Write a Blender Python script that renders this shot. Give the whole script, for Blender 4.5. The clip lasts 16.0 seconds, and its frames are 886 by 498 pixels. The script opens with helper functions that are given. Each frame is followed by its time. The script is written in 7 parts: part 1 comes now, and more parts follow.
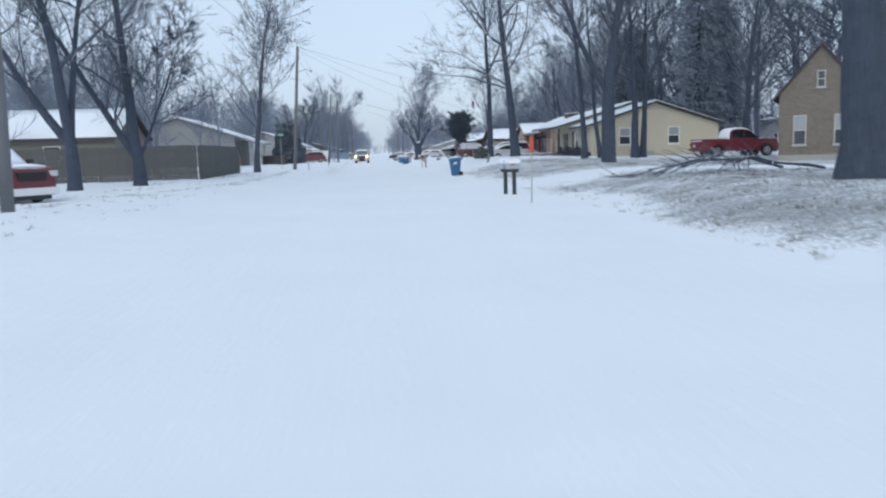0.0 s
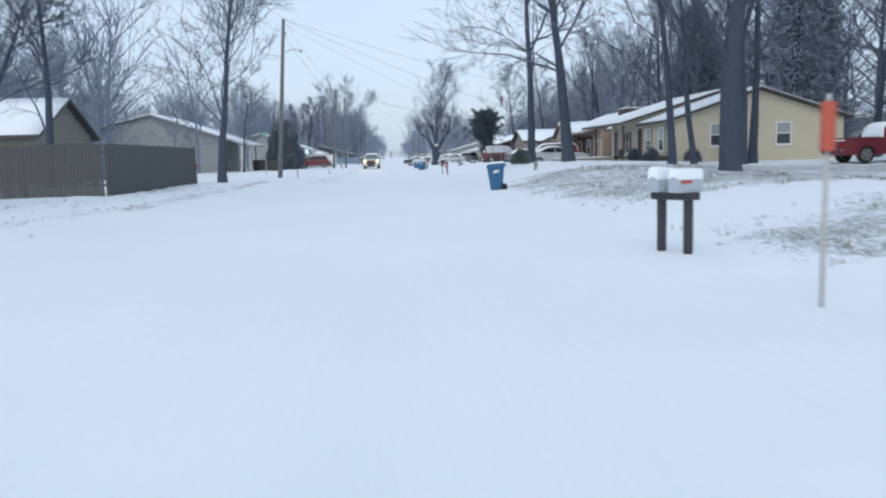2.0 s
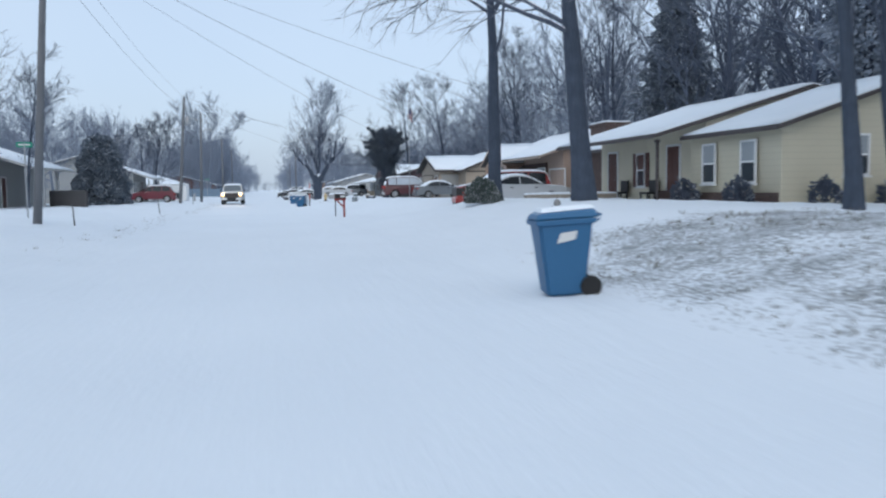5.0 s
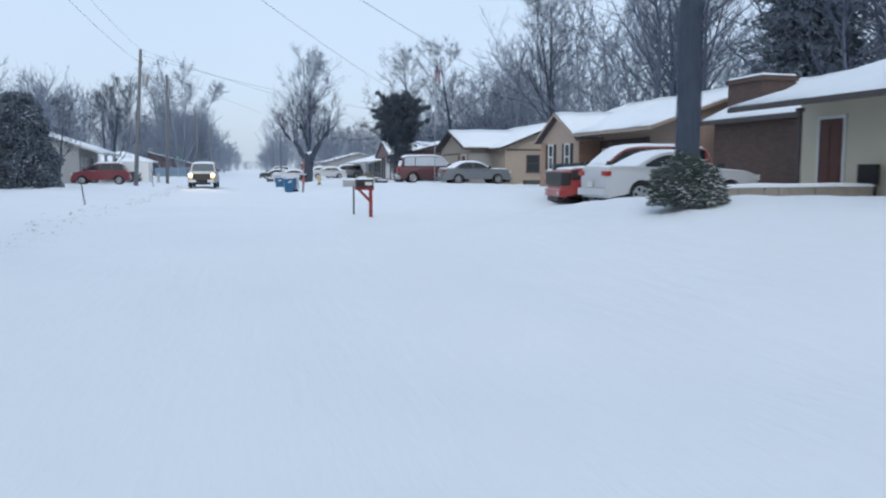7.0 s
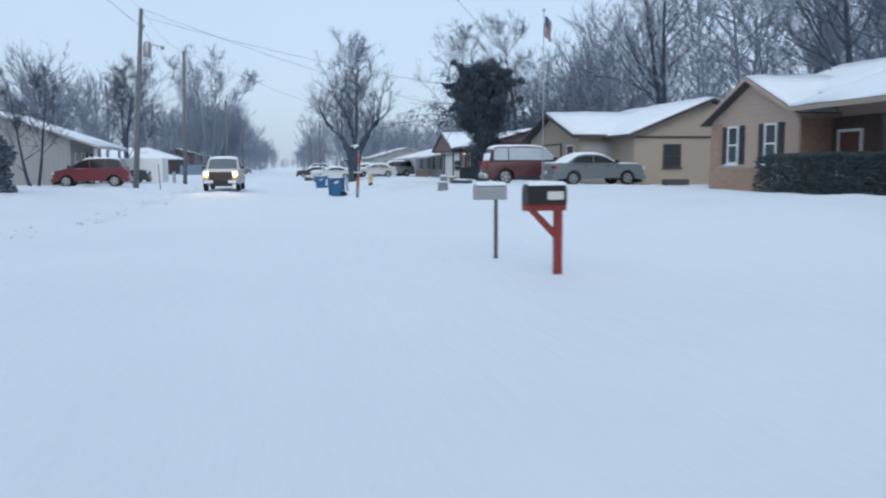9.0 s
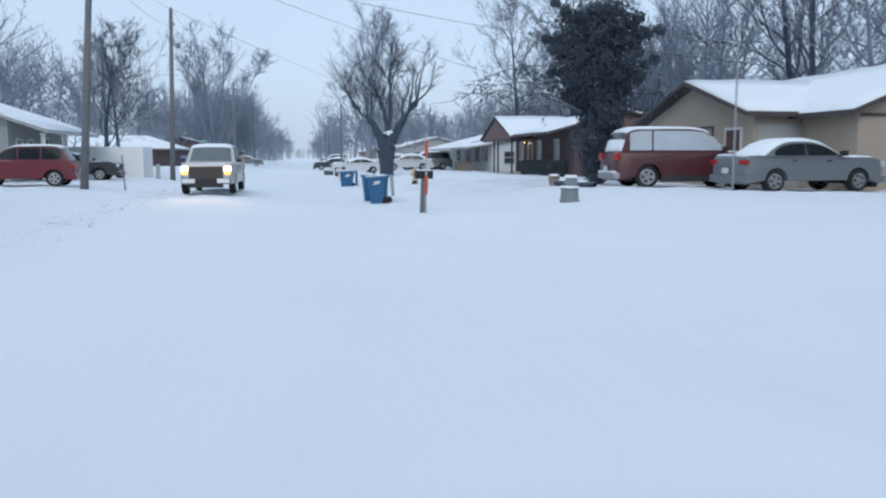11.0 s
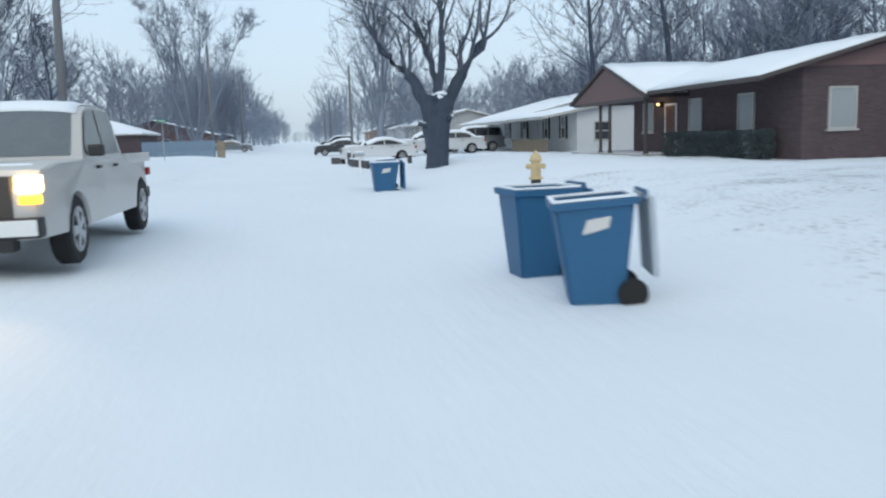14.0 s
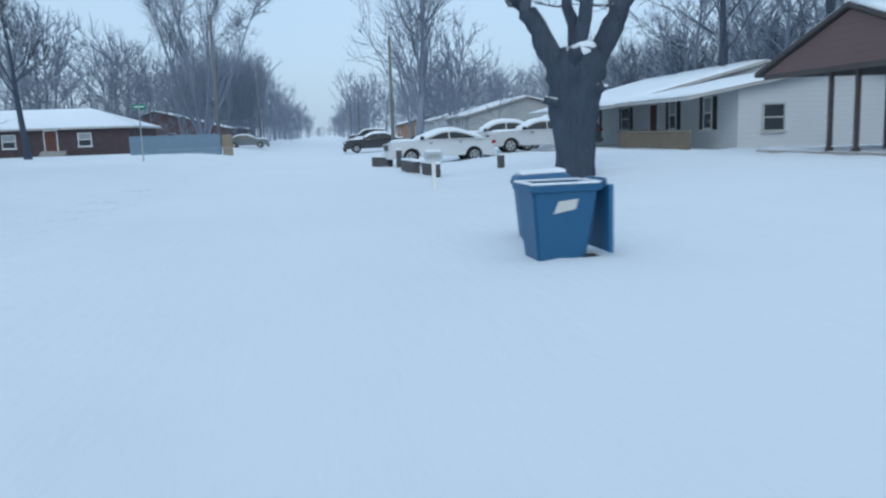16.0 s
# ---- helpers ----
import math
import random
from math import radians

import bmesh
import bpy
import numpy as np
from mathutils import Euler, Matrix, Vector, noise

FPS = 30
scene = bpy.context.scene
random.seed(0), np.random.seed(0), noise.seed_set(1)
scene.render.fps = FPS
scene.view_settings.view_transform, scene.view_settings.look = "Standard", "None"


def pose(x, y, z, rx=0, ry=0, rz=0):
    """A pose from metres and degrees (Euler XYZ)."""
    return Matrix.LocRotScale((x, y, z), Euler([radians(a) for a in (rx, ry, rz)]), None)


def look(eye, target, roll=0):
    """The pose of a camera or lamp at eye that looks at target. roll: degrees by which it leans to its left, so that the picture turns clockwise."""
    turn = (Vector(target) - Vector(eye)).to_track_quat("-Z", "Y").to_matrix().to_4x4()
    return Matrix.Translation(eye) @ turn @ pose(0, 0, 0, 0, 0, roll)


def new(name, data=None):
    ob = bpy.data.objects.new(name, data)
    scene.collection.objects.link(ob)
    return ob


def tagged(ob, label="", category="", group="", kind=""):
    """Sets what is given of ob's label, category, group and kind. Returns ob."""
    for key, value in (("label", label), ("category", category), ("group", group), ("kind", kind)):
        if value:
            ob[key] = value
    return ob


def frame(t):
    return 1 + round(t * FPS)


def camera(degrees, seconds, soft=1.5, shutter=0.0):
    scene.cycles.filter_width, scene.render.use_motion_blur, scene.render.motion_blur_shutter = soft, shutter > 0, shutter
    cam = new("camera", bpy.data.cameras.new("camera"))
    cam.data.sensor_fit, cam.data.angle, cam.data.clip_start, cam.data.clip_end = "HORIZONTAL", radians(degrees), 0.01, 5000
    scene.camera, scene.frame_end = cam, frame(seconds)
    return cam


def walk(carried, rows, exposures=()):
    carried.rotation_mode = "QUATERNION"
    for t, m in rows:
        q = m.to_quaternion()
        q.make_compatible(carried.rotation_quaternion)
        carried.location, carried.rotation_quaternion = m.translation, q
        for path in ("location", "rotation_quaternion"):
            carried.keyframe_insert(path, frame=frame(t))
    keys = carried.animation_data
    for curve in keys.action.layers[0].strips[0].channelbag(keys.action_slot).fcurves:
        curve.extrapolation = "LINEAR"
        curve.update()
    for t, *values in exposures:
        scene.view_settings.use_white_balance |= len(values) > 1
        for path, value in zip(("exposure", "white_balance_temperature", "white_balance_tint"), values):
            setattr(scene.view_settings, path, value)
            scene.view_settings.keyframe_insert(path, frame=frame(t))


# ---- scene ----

cam = camera(58.32, 16.0, 2.2, 0.4)

PATH = [
    (0, (-0.999, 0.000, 1.606), (-0.8378, 1.9784, 1.3608), -1.62),
    (0.5, (-0.838, 3.821, 1.600), (-0.6932, 5.8038, 1.3863), -0.67),
    (0.8, (-0.753, 6.189, 1.593), (-0.5935, 8.1719, 1.3838), -1.12),
    (1, (-0.704, 7.784, 1.586), (-0.5533, 9.7667, 1.3678), -0.96),
    (1.5, (-0.577, 11.844, 1.559), (-0.4184, 13.8266, 1.3472), -1.44),
    (2, (-0.460, 15.952, 1.528), (-0.3370, 17.9351, 1.2955), -1.53),
    (2.5, (-0.329, 19.850, 1.498), (-0.1154, 21.8308, 1.3247), -0.97),
    (3, (-0.166, 23.737, 1.476), (0.1834, 25.7050, 1.3938), -0.82),
    (3.2, (-0.119, 25.301, 1.469), (0.3033, 27.2545, 1.3898), -0.26),
    (3.5, (-0.059, 27.660, 1.460), (0.3736, 29.6098, 1.3490), -1.19),
    (4, (0.014, 31.634, 1.456), (0.4497, 33.5843, 1.3666), -1.04),
    (4.2, (0.045, 33.166, 1.457), (0.4685, 35.1162, 1.3257), -0.73),
    (6.3, (0.190, 50.174, 1.552), (0.6613, 52.1104, 1.3879), -0.41),
    (6.5, (0.201, 51.756, 1.556), (0.6724, 53.6922, 1.3880), -0.04),
    (7, (0.240, 55.654, 1.559), (0.7154, 57.5865, 1.3580), -0.05),
    (7.5, (0.302, 59.466, 1.559), (0.7429, 61.4106, 1.4027), -2.06),
    (8, (0.374, 63.315, 1.548), (0.8003, 65.2600, 1.3635), -2.13),
    (8.5, (0.439, 67.218, 1.521), (0.8726, 69.1621, 1.3460), -1.54),
    (9, (0.472, 70.866, 1.487), (0.8604, 72.8165, 1.2790), -0.30),
    (9.5, (0.379, 74.427, 1.458), (0.7187, 76.3905, 1.2921), 0.92),
    (9.7, (0.346, 75.860, 1.450), (0.6933, 77.8213, 1.2696), 0.12),
    (11.8, (0.609, 91.643, 1.615), (0.9655, 93.5964, 1.3719), -0.32),
    (12, (0.628, 93.117, 1.614), (0.9856, 95.0688, 1.3638), -0.47),
    (12.5, (0.646, 96.752, 1.549), (1.0090, 98.7012, 1.2844), 0.12),
    (13, (0.636, 100.537, 1.526), (0.9535, 102.4958, 1.2779), -1.77),
    (13.3, (0.673, 102.779, 1.511), (1.0072, 104.7344, 1.2561), -0.99),
    (13.5, (0.687, 104.290, 1.505), (1.0153, 106.2480, 1.2658), -1.84),
    (14, (0.581, 108.007, 1.489), (0.9286, 109.9562, 1.2078), -1.83),
    (14.5, (0.521, 112.002, 1.517), (0.8488, 113.9589, 1.2687), -1.17),
    (14.8, (0.524, 114.269, 1.511), (0.8171, 116.2341, 1.2796), -1.63),
    (15, (0.513, 115.813, 1.505), (0.8021, 117.7753, 1.2516), -1.35),
    (15.5, (0.482, 119.535, 1.448), (0.7660, 121.4982, 1.1898), -1.01),
    (16, (0.445, 123.659, 1.407), (0.7365, 125.6156, 1.1137), -1.95),
]
walk(cam, [(t, look(eye, target, roll)) for t, eye, target, roll in PATH], ((0.0, 0.05, 6330, 7), (2.5, 0.14, 6430, 7), (3.5, 0.0, 6230, 7), (6.5, 0.0, 6190, 7), (7.5, 0.12, 6290, 8), (8.5, -0.03, 6110, 6), (9.5, 0.0, 6090, 6), (13.0, 0.0, 6180, 7), (14.0, 0.12, 6430, 3), (14.5, 0.26, 6530, 3), (15.0, 0.06, 6290, 1), (15.5, -0.06, 5960, 2), (16.0, -0.1, 5730, 0)))

# ---- world, light ----
world = bpy.data.worlds.new("overcast_sky")
scene.world = world
world.use_nodes = True
wn, wl = world.node_tree.nodes, world.node_tree.links
wn.clear()
sky = wn.new("ShaderNodeTexSky")
sky.sky_type, sky.sun_disc = "NISHITA", False
sky.sun_elevation, sky.sun_rotation = radians(38), radians(200)
sky.air_density, sky.dust_density, sky.ozone_density = 0.8, 4.0, 2.0
clouds = wn.new("ShaderNodeTexNoise")
clouds.inputs["Scale"].default_value, clouds.inputs["Detail"].default_value = 1.6, 4
ramp = wn.new("ShaderNodeValToRGB")
ramp.color_ramp.elements[0].position, ramp.color_ramp.elements[0].color = 0.3, (0.59, 0.69, 0.825, 1)
ramp.color_ramp.elements[1].position, ramp.color_ramp.elements[1].color = 0.75, (0.695, 0.78, 0.90, 1)
bg_sky, bg_cloud, add = wn.new("ShaderNodeBackground"), wn.new("ShaderNodeBackground"), wn.new("ShaderNodeAddShader")
out = wn.new("ShaderNodeOutputWorld")
bg_sky.inputs["Strength"].default_value = 0.05
bg_cloud.inputs["Strength"].default_value = 0.8
wl.new(sky.outputs[0], bg_sky.inputs[0])
wl.new(clouds.outputs[0], ramp.inputs[0])
wl.new(ramp.outputs[0], bg_cloud.inputs[0])
wl.new(bg_sky.outputs[0], add.inputs[0])
wl.new(bg_cloud.outputs[0], add.inputs[1])
wl.new(add.outputs[0], out.inputs[0])
sun = new("sun", bpy.data.lights.new("sun", "SUN"))
sun.data.energy, sun.data.angle, sun.data.color = 0.35, radians(30), (1.0, 0.97, 0.93)
sun.matrix_world = look((-30, -60, 80), (0, 40, 0))
tagged(sun, kind="structure")
scene.view_settings.exposure = 0.0


# ---- materials ----
def mat(name, color, rough=0.7, var=0.25, scale=6.0, bump=0.15, metal=0.0, snow=0.0, coat=0.0, pattern="", emit=None, fine=60.0):
    """A node material with coarse and fine variation, relief, an optional brick or lap pattern, and snow lying on upward faces."""
    m = bpy.data.materials.new(name)
    m.use_nodes = True
    nodes, links = m.node_tree.nodes, m.node_tree.links
    b = nodes["Principled BSDF"]
    b.inputs["Roughness"].default_value, b.inputs["Metallic"].default_value = rough, metal
    b.inputs["Coat Weight"].default_value = coat
    coord, geo, info = nodes.new("ShaderNodeTexCoord"), nodes.new("ShaderNodeNewGeometry"), nodes.new("ShaderNodeObjectInfo")
    n1, n2 = nodes.new("ShaderNodeTexNoise"), nodes.new("ShaderNodeTexNoise")
    n1.inputs["Scale"].default_value, n1.inputs["Detail"].default_value = scale / 6, 4
    n2.inputs["Scale"].default_value, n2.inputs["Detail"].default_value = fine / 3, 3
    links.new(coord.outputs["Object"], n1.inputs["Vector"])
    grain = coord.outputs["Object"]
    if name.startswith("bark"):
        # furrows run up the trunk
        stretch = nodes.new("ShaderNodeMapping")
        stretch.inputs["Scale"].default_value = (1, 1, 0.13)
        links.new(grain, stretch.inputs[0])
        grain = stretch.outputs[0]
    links.new(grain, n2.inputs["Vector"])

    def math_node(op, a, bb):
        k = nodes.new("ShaderNodeMath")
        k.operation = op
        for i, v in enumerate((a, bb)):
            if isinstance(v, (int, float)):
                k.inputs[i].default_value = v
            else:
                links.new(v, k.inputs[i])
        return k.outputs[0]

    def mix(fac, a, bb, kind="MIX"):
        k = nodes.new("ShaderNodeMix")
        k.data_type, k.blend_type = "RGBA", kind
        for i, v in ((0, fac), (6, a), (7, bb)):
            if isinstance(v, (int, float)):
                k.inputs[i].default_value = v
            elif isinstance(v, tuple):
                k.inputs[i].default_value = (*v, 1)
            else:
                links.new(v, k.inputs[i])
        return k.outputs[2]

    dark = tuple(c * (1 - var) for c in color)
    lite = tuple(min(1, c * (1 + var)) for c in color)
    spread = math_node("ADD", math_node("MULTIPLY", n1.outputs[0], 0.6), math_node("MULTIPLY", n2.outputs[0], 0.4))
    spread = math_node("ADD", spread, math_node("MULTIPLY", info.outputs["Random"], 0.12))
    col = mix(spread, dark, lite)
    height = n2.outputs[0]
    if pattern == "brick":
        t = nodes.new("ShaderNodeTexBrick")
        t.inputs["Scale"].default_value = 1.0
        t.inputs["Brick Width"].default_value, t.inputs["Row Height"].default_value, t.inputs["Mortar Size"].default_value = 0.21, 0.075, 0.008
        t.inputs["Color1"].default_value, t.inputs["Color2"].default_value = (0.8, 0.8, 0.8, 1), (1.15, 1.1, 1.05, 1)
        t.inputs["Mortar"].default_value = (1.5, 1.5, 1.45, 1)
        # bricks run along the wall, rows stacked in z
        sep, com = nodes.new("ShaderNodeSeparateXYZ"), nodes.new("ShaderNodeCombineXYZ")
        links.new(coord.outputs["Object"], sep.inputs[0])
        links.new(math_node("ADD", sep.outputs[0], sep.outputs[1]), com.inputs[0])
        links.new(sep.outputs[2], com.inputs[1])
        links.new(com.outputs[0], t.inputs["Vector"])
        col = mix(1.0, col, t.outputs["Color"], "MULTIPLY")
        height = t.outputs["Fac"]
    if pattern in ("lap", "board"):
        sep = nodes.new("ShaderNodeSeparateXYZ")
        links.new(coord.outputs["Object"], sep.inputs[0])
        along = sep.outputs[2] if pattern == "lap" else math_node("ADD", sep.outputs[0], sep.outputs[1])
        saw = math_node("FRACT", math_node("MULTIPLY", along, 5.0 if pattern == "lap" else 3.3), 0)
        edge = math_node("LESS_THAN", saw, 0.08)
        col = mix(edge, col, tuple(c * 0.88 for c in color))
        height = math_node("ADD", saw, math_node("MULTIPLY", n2.outputs[0], 0.15))
    if snow > 0:
        sep = nodes.new("ShaderNodeSeparateXYZ")
        links.new(geo.outputs["Normal"], sep.inputs[0])
        up = math_node("ADD", sep.outputs[2], math_node("MULTIPLY", math_node("SUBTRACT", n1.outputs[0], 0.5), 0.9))
        lay = nodes.new("ShaderNodeMapRange")
        lay.inputs["From Min"].default_value, lay.inputs["From Max"].default_value = 1.0 - snow, 1.12 - snow
        links.new(up, lay.inputs["Value"])
        col = mix(lay.outputs[0], col, (0.82, 0.86, 0.92))
    links.new(col, b.inputs["Base Color"])
    if bump:
        bp = nodes.new("ShaderNodeBump")
        bp.inputs["Strength"].default_value, bp.inputs["Distance"].default_value = bump, 0.12 if name.startswith("bark") else 0.02
        links.new(height, bp.inputs["Height"])
        links.new(bp.outputs[0], b.inputs["Normal"])
    if emit:
        b.inputs["Emission Color"].default_value, b.inputs["Emission Strength"].default_value = (*emit[:3], 1), emit[3]
    return m


SNOW = mat("snow_layer", (0.83, 0.88, 0.93), 0.85, 0.05, 8, 0.5, fine=30)
BARK = mat("bark_dark", (0.0521, 0.068, 0.0984), 0.95, 0.6, 18, 1.0, snow=0.24, fine=45)
BARK_GREY = mat("bark_grey", (0.0698, 0.084, 0.11), 0.95, 0.55, 18, 1.0, snow=0.24, fine=45)
TWIG = mat("twigs_snowy", (0.0763, 0.092, 0.126), 0.95, 0.35, 8, 0.0, snow=0.25)
# haze over the distant trees is put into this pale blue twig colour
TWIG_HAZED = mat("hazed_wood_twigs", (0.205, 0.238, 0.30), 0.95, 0.2, 8, 0.0, snow=0.05)
TWIG_WOODS = mat("dark_wood_twigs", (0.104, 0.128, 0.18), 0.95, 0.25, 8, 0.0, snow=0.08)
WOOD_DARK = mat("dark_wet_wood", (0.045, 0.045, 0.05), 0.85, 0.3, 10, 0.4)
# paler, bluer copy of the needles: haze painted onto the two tall spruces
NEEDLE_HAZED = mat("far_needles_hazed", (0.225, 0.265, 0.325), 0.9, 0.25, 8, 0.0, snow=0.05)
NEEDLE = mat("needles", (0.135, 0.163, 0.2), 0.9, 0.3, 8, 0.0, snow=0.16)
BUSH = mat("evergreen_leaves", (0.07, 0.095, 0.09), 0.85, 0.4, 8, 0.0, snow=0.4)
HEDGE = mat("hedge_leaves", (0.062, 0.084, 0.092), 0.85, 0.3, 8, 0.0, snow=0.07)
IVY = mat("ivy_leaves", (0.07, 0.09, 0.118), 0.85, 0.4, 8, 0.0, snow=0.07)
GRASS = mat("winter_grass", (0.18, 0.175, 0.15), 0.9, 0.35, 8, 0.0)
STONE_GREY = mat("weathered_grey_stone", (0.19, 0.215, 0.235), 0.9, 0.35, 9, 0.5)
POLE_WOOD = mat("weathered_pole", (0.15, 0.155, 0.165), 0.9, 0.3, 12, 0.5)
WOOD_GREY = mat("grey_fence_wood", (0.085, 0.083, 0.086), 0.9, 0.3, 10, 0.5)
WOOD_FENCE = mat("brown_grey_fence_wood", (0.104, 0.107, 0.105), 0.9, 0.25, 10, 0.4)
WOOD_TAN = mat("tan_fence_wood", (0.24, 0.20, 0.15), 0.9, 0.3, 10, 0.5)
WOOD_BLUE = mat("blue_grey_fence_paint", (0.165, 0.235, 0.31), 0.85, 0.2, 10, 0.4)
POST_RED = mat("red_painted_wood", (0.22, 0.035, 0.03), 0.7, 0.25, 10, 0.3)
BLACK_METAL = mat("black_painted_metal", (0.018, 0.019, 0.021), 0.45, 0.3, 10, 0.1, metal=0.2)
GREY_METAL = mat("galvanised_metal", (0.38, 0.39, 0.40), 0.45, 0.2, 10, 0.15, metal=0.7)
WHITE_PAINT = mat("white_paint", (0.74, 0.75, 0.75), 0.6, 0.08, 8, 0.1)
CABLE = mat("cable_black", (0.03, 0.03, 0.03), 0.7, 0.1, 8, 0.0)
SIDING_YELLOW = mat("pale_yellow_siding", (0.56, 0.52, 0.40), 0.75, 0.08, 5, 0.3, pattern="lap")
SIDING_CREAM = mat("cream_siding", (0.66, 0.61, 0.48), 0.75, 0.08, 5, 0.15)
SIDING_TAN = mat("tan_siding", (0.43, 0.325, 0.265), 0.75, 0.10, 5, 0.3, pattern="lap")
SIDING_OLIVE = mat("olive_tan_panel", (0.41, 0.35, 0.285), 0.8, 0.10, 5, 0.15)
SIDING_MOSS = mat("dull_moss_siding", (0.19, 0.185, 0.16), 0.8, 0.12, 5, 0.3, pattern="lap")
SIDING_GREY = mat("grey_siding", (0.36, 0.37, 0.37), 0.75, 0.10, 5, 0.5, pattern="board")
SIDING_WHITE = mat("white_siding", (0.58, 0.60, 0.62), 0.75, 0.06, 5, 0.5, pattern="lap")
SIDING_RED = mat("red_brown_siding", (0.165, 0.107, 0.108), 0.8, 0.15, 5, 0.5, pattern="lap")
STONE_TAN = mat("tan_fieldstone", (0.175, 0.158, 0.135), 0.9, 0.3, 30, 0.6, pattern="brick")
BRICK_BROWN = mat("brown_brick", (0.085, 0.06, 0.055), 0.9, 0.25, 12, 0.6, pattern="brick")
BRICK_RED = mat("dark_red_brick", (0.078, 0.059, 0.068), 0.9, 0.25, 12, 0.6, pattern="brick")
BRICK_TAN = mat("tan_brick", (0.31, 0.215, 0.165), 0.9, 0.25, 12, 0.6, pattern="brick")
SHINGLE = mat("dark_shingles", (0.06, 0.058, 0.06), 0.95, 0.3, 20, 0.6)
FASCIA_TAN = mat("tan_fascia_paint", (0.33, 0.27, 0.225), 0.7, 0.12, 6, 0.1)
FASCIA = mat("brown_fascia_paint", (0.072, 0.062, 0.062), 0.7, 0.2, 6, 0.1)
FASCIA_WHITE = mat("grey_white_fascia", (0.42, 0.42, 0.41), 0.7, 0.15, 6, 0.1)
SHUTTER = mat("dark_shutter_paint", (0.022, 0.026, 0.028), 0.6, 0.2, 6, 0.1)
DOOR_BROWN = mat("brown_door_paint", (0.11, 0.045, 0.035), 0.6, 0.2, 6, 0.1)
GLASS = mat("window_glass", (0.05, 0.06, 0.07), 0.08, 0.2, 3, 0.0)
BLIND = mat("window_with_pale_blind", (0.32, 0.35, 0.37), 0.25, 0.15, 3, 0.0)
CAR_GLASS = mat("car_glass", (0.02, 0.024, 0.028), 0.06, 0.2, 3, 0.0)
FROSTED = mat("snow_crusted_glass", (0.43, 0.475, 0.53), 0.6, 0.3, 7, 0.3)
RUBBER = mat("tyre_rubber", (0.018, 0.018, 0.019), 0.9, 0.2, 10, 0.3)
ALLOY = mat("wheel_alloy", (0.42, 0.43, 0.44), 0.35, 0.1, 10, 0.05, metal=0.9)
PLASTIC_DARK = mat("dark_plastic", (0.022, 0.023, 0.025), 0.55, 0.2, 10, 0.1)
CHROME = mat("dull_chrome", (0.5, 0.5, 0.5), 0.25, 0.1, 10, 0.0, metal=1.0)
PLATE = mat("plate_white", (0.6, 0.6, 0.58), 0.5, 0.1, 10, 0.0)
TAIL = mat("tail_light_red", (0.35, 0.02, 0.015), 0.25, 0.1, 10, 0.0)
LAMP_OFF = mat("headlamp_glass", (0.55, 0.56, 0.57), 0.15, 0.1, 10, 0.0)
# grey-blue base stands in for the sky mirrored in the truck's windscreen
SKY_SHEEN_GLASS = mat("sky_sheen_windscreen", (0.13, 0.15, 0.165), 0.22, 0.35, 14, 0.0)
AMBER_ON = mat("amber_lamp_lit", (0.7, 0.35, 0.05), 0.3, 0.0, 10, 0.0, emit=(1.0, 0.42, 0.03, 3.0))
LAMP_ON = mat("headlamp_lit", (0.8, 0.7, 0.5), 0.3, 0.0, 10, 0.0, emit=(1.0, 0.66, 0.32, 7.0))
PORCH_ON = mat("porch_bulb_lit", (0.9, 0.7, 0.4), 0.3, 0.0, 10, 0.0, emit=(1.0, 0.6, 0.2, 3.5))
BIN_BLUE = mat("blue_bin_plastic", (0.021, 0.105, 0.225), 0.5, 0.12, 6, 0.1)
BIN_LID = mat("blue_bin_lid", (0.028, 0.125, 0.26), 0.5, 0.12, 6, 0.1, snow=0.12)
BIN_GREY = mat("grey_bin_lid", (0.40, 0.45, 0.50), 0.55, 0.12, 6, 0.1)
HYDRANT = mat("yellow_hydrant_paint", (0.56, 0.44, 0.25), 0.55, 0.2, 14, 0.2)
HYDRANT_GREY = mat("grey_hydrant_paint", (0.22, 0.22, 0.22), 0.6, 0.2, 14, 0.2, snow=0.3)
ORANGE = mat("orange_reflective_plastic", (0.44, 0.085, 0.05), 0.5, 0.15, 6, 0.05)
SIGN_GREEN = mat("green_sign_sheet", (0.01, 0.24, 0.16), 0.5, 0.1, 6, 0.0)
CONCRETE = mat("weathered_concrete", (0.34, 0.33, 0.31), 0.9, 0.2, 10, 0.4, snow=0.3)
STONE = mat("stacked_stone", (0.30, 0.27, 0.23), 0.9, 0.3, 14, 0.5, snow=0.25)
FLAG_RED, FLAG_WHITE, FLAG_BLUE = (mat(n, c, 0.8, 0.1, 6, 0.1) for n, c in (("flag_red", (0.42, 0.17, 0.2)), ("flag_white", (0.62, 0.63, 0.65)), ("flag_blue", (0.15, 0.18, 0.3))))
TRUCK_PAINT = mat("pale_silver_truck_paint", (0.53, 0.52, 0.5), 0.38, 0.1, 4, 0.0, metal=0.1, coat=0.4)
GRILLE_BRONZE = mat("road_dirty_grille", (0.055, 0.045, 0.04), 0.5, 0.5, 30, 0.2)


def paint(name, color):
    return mat(name, color, 0.38, 0.12, 4, 0.0, coat=0.35, snow=0.05)


PAINT_RED, PAINT_DARKRED, PAINT_WHITE = paint("red_car_paint", (0.135, 0.018, 0.03)), paint("dark_red_car_paint", (0.062, 0.011, 0.018)), paint("silver_white_car_paint", (0.50, 0.52, 0.54))
PAINT_BRIGHT = paint("bright_red_car_paint", (0.30, 0.032, 0.03))
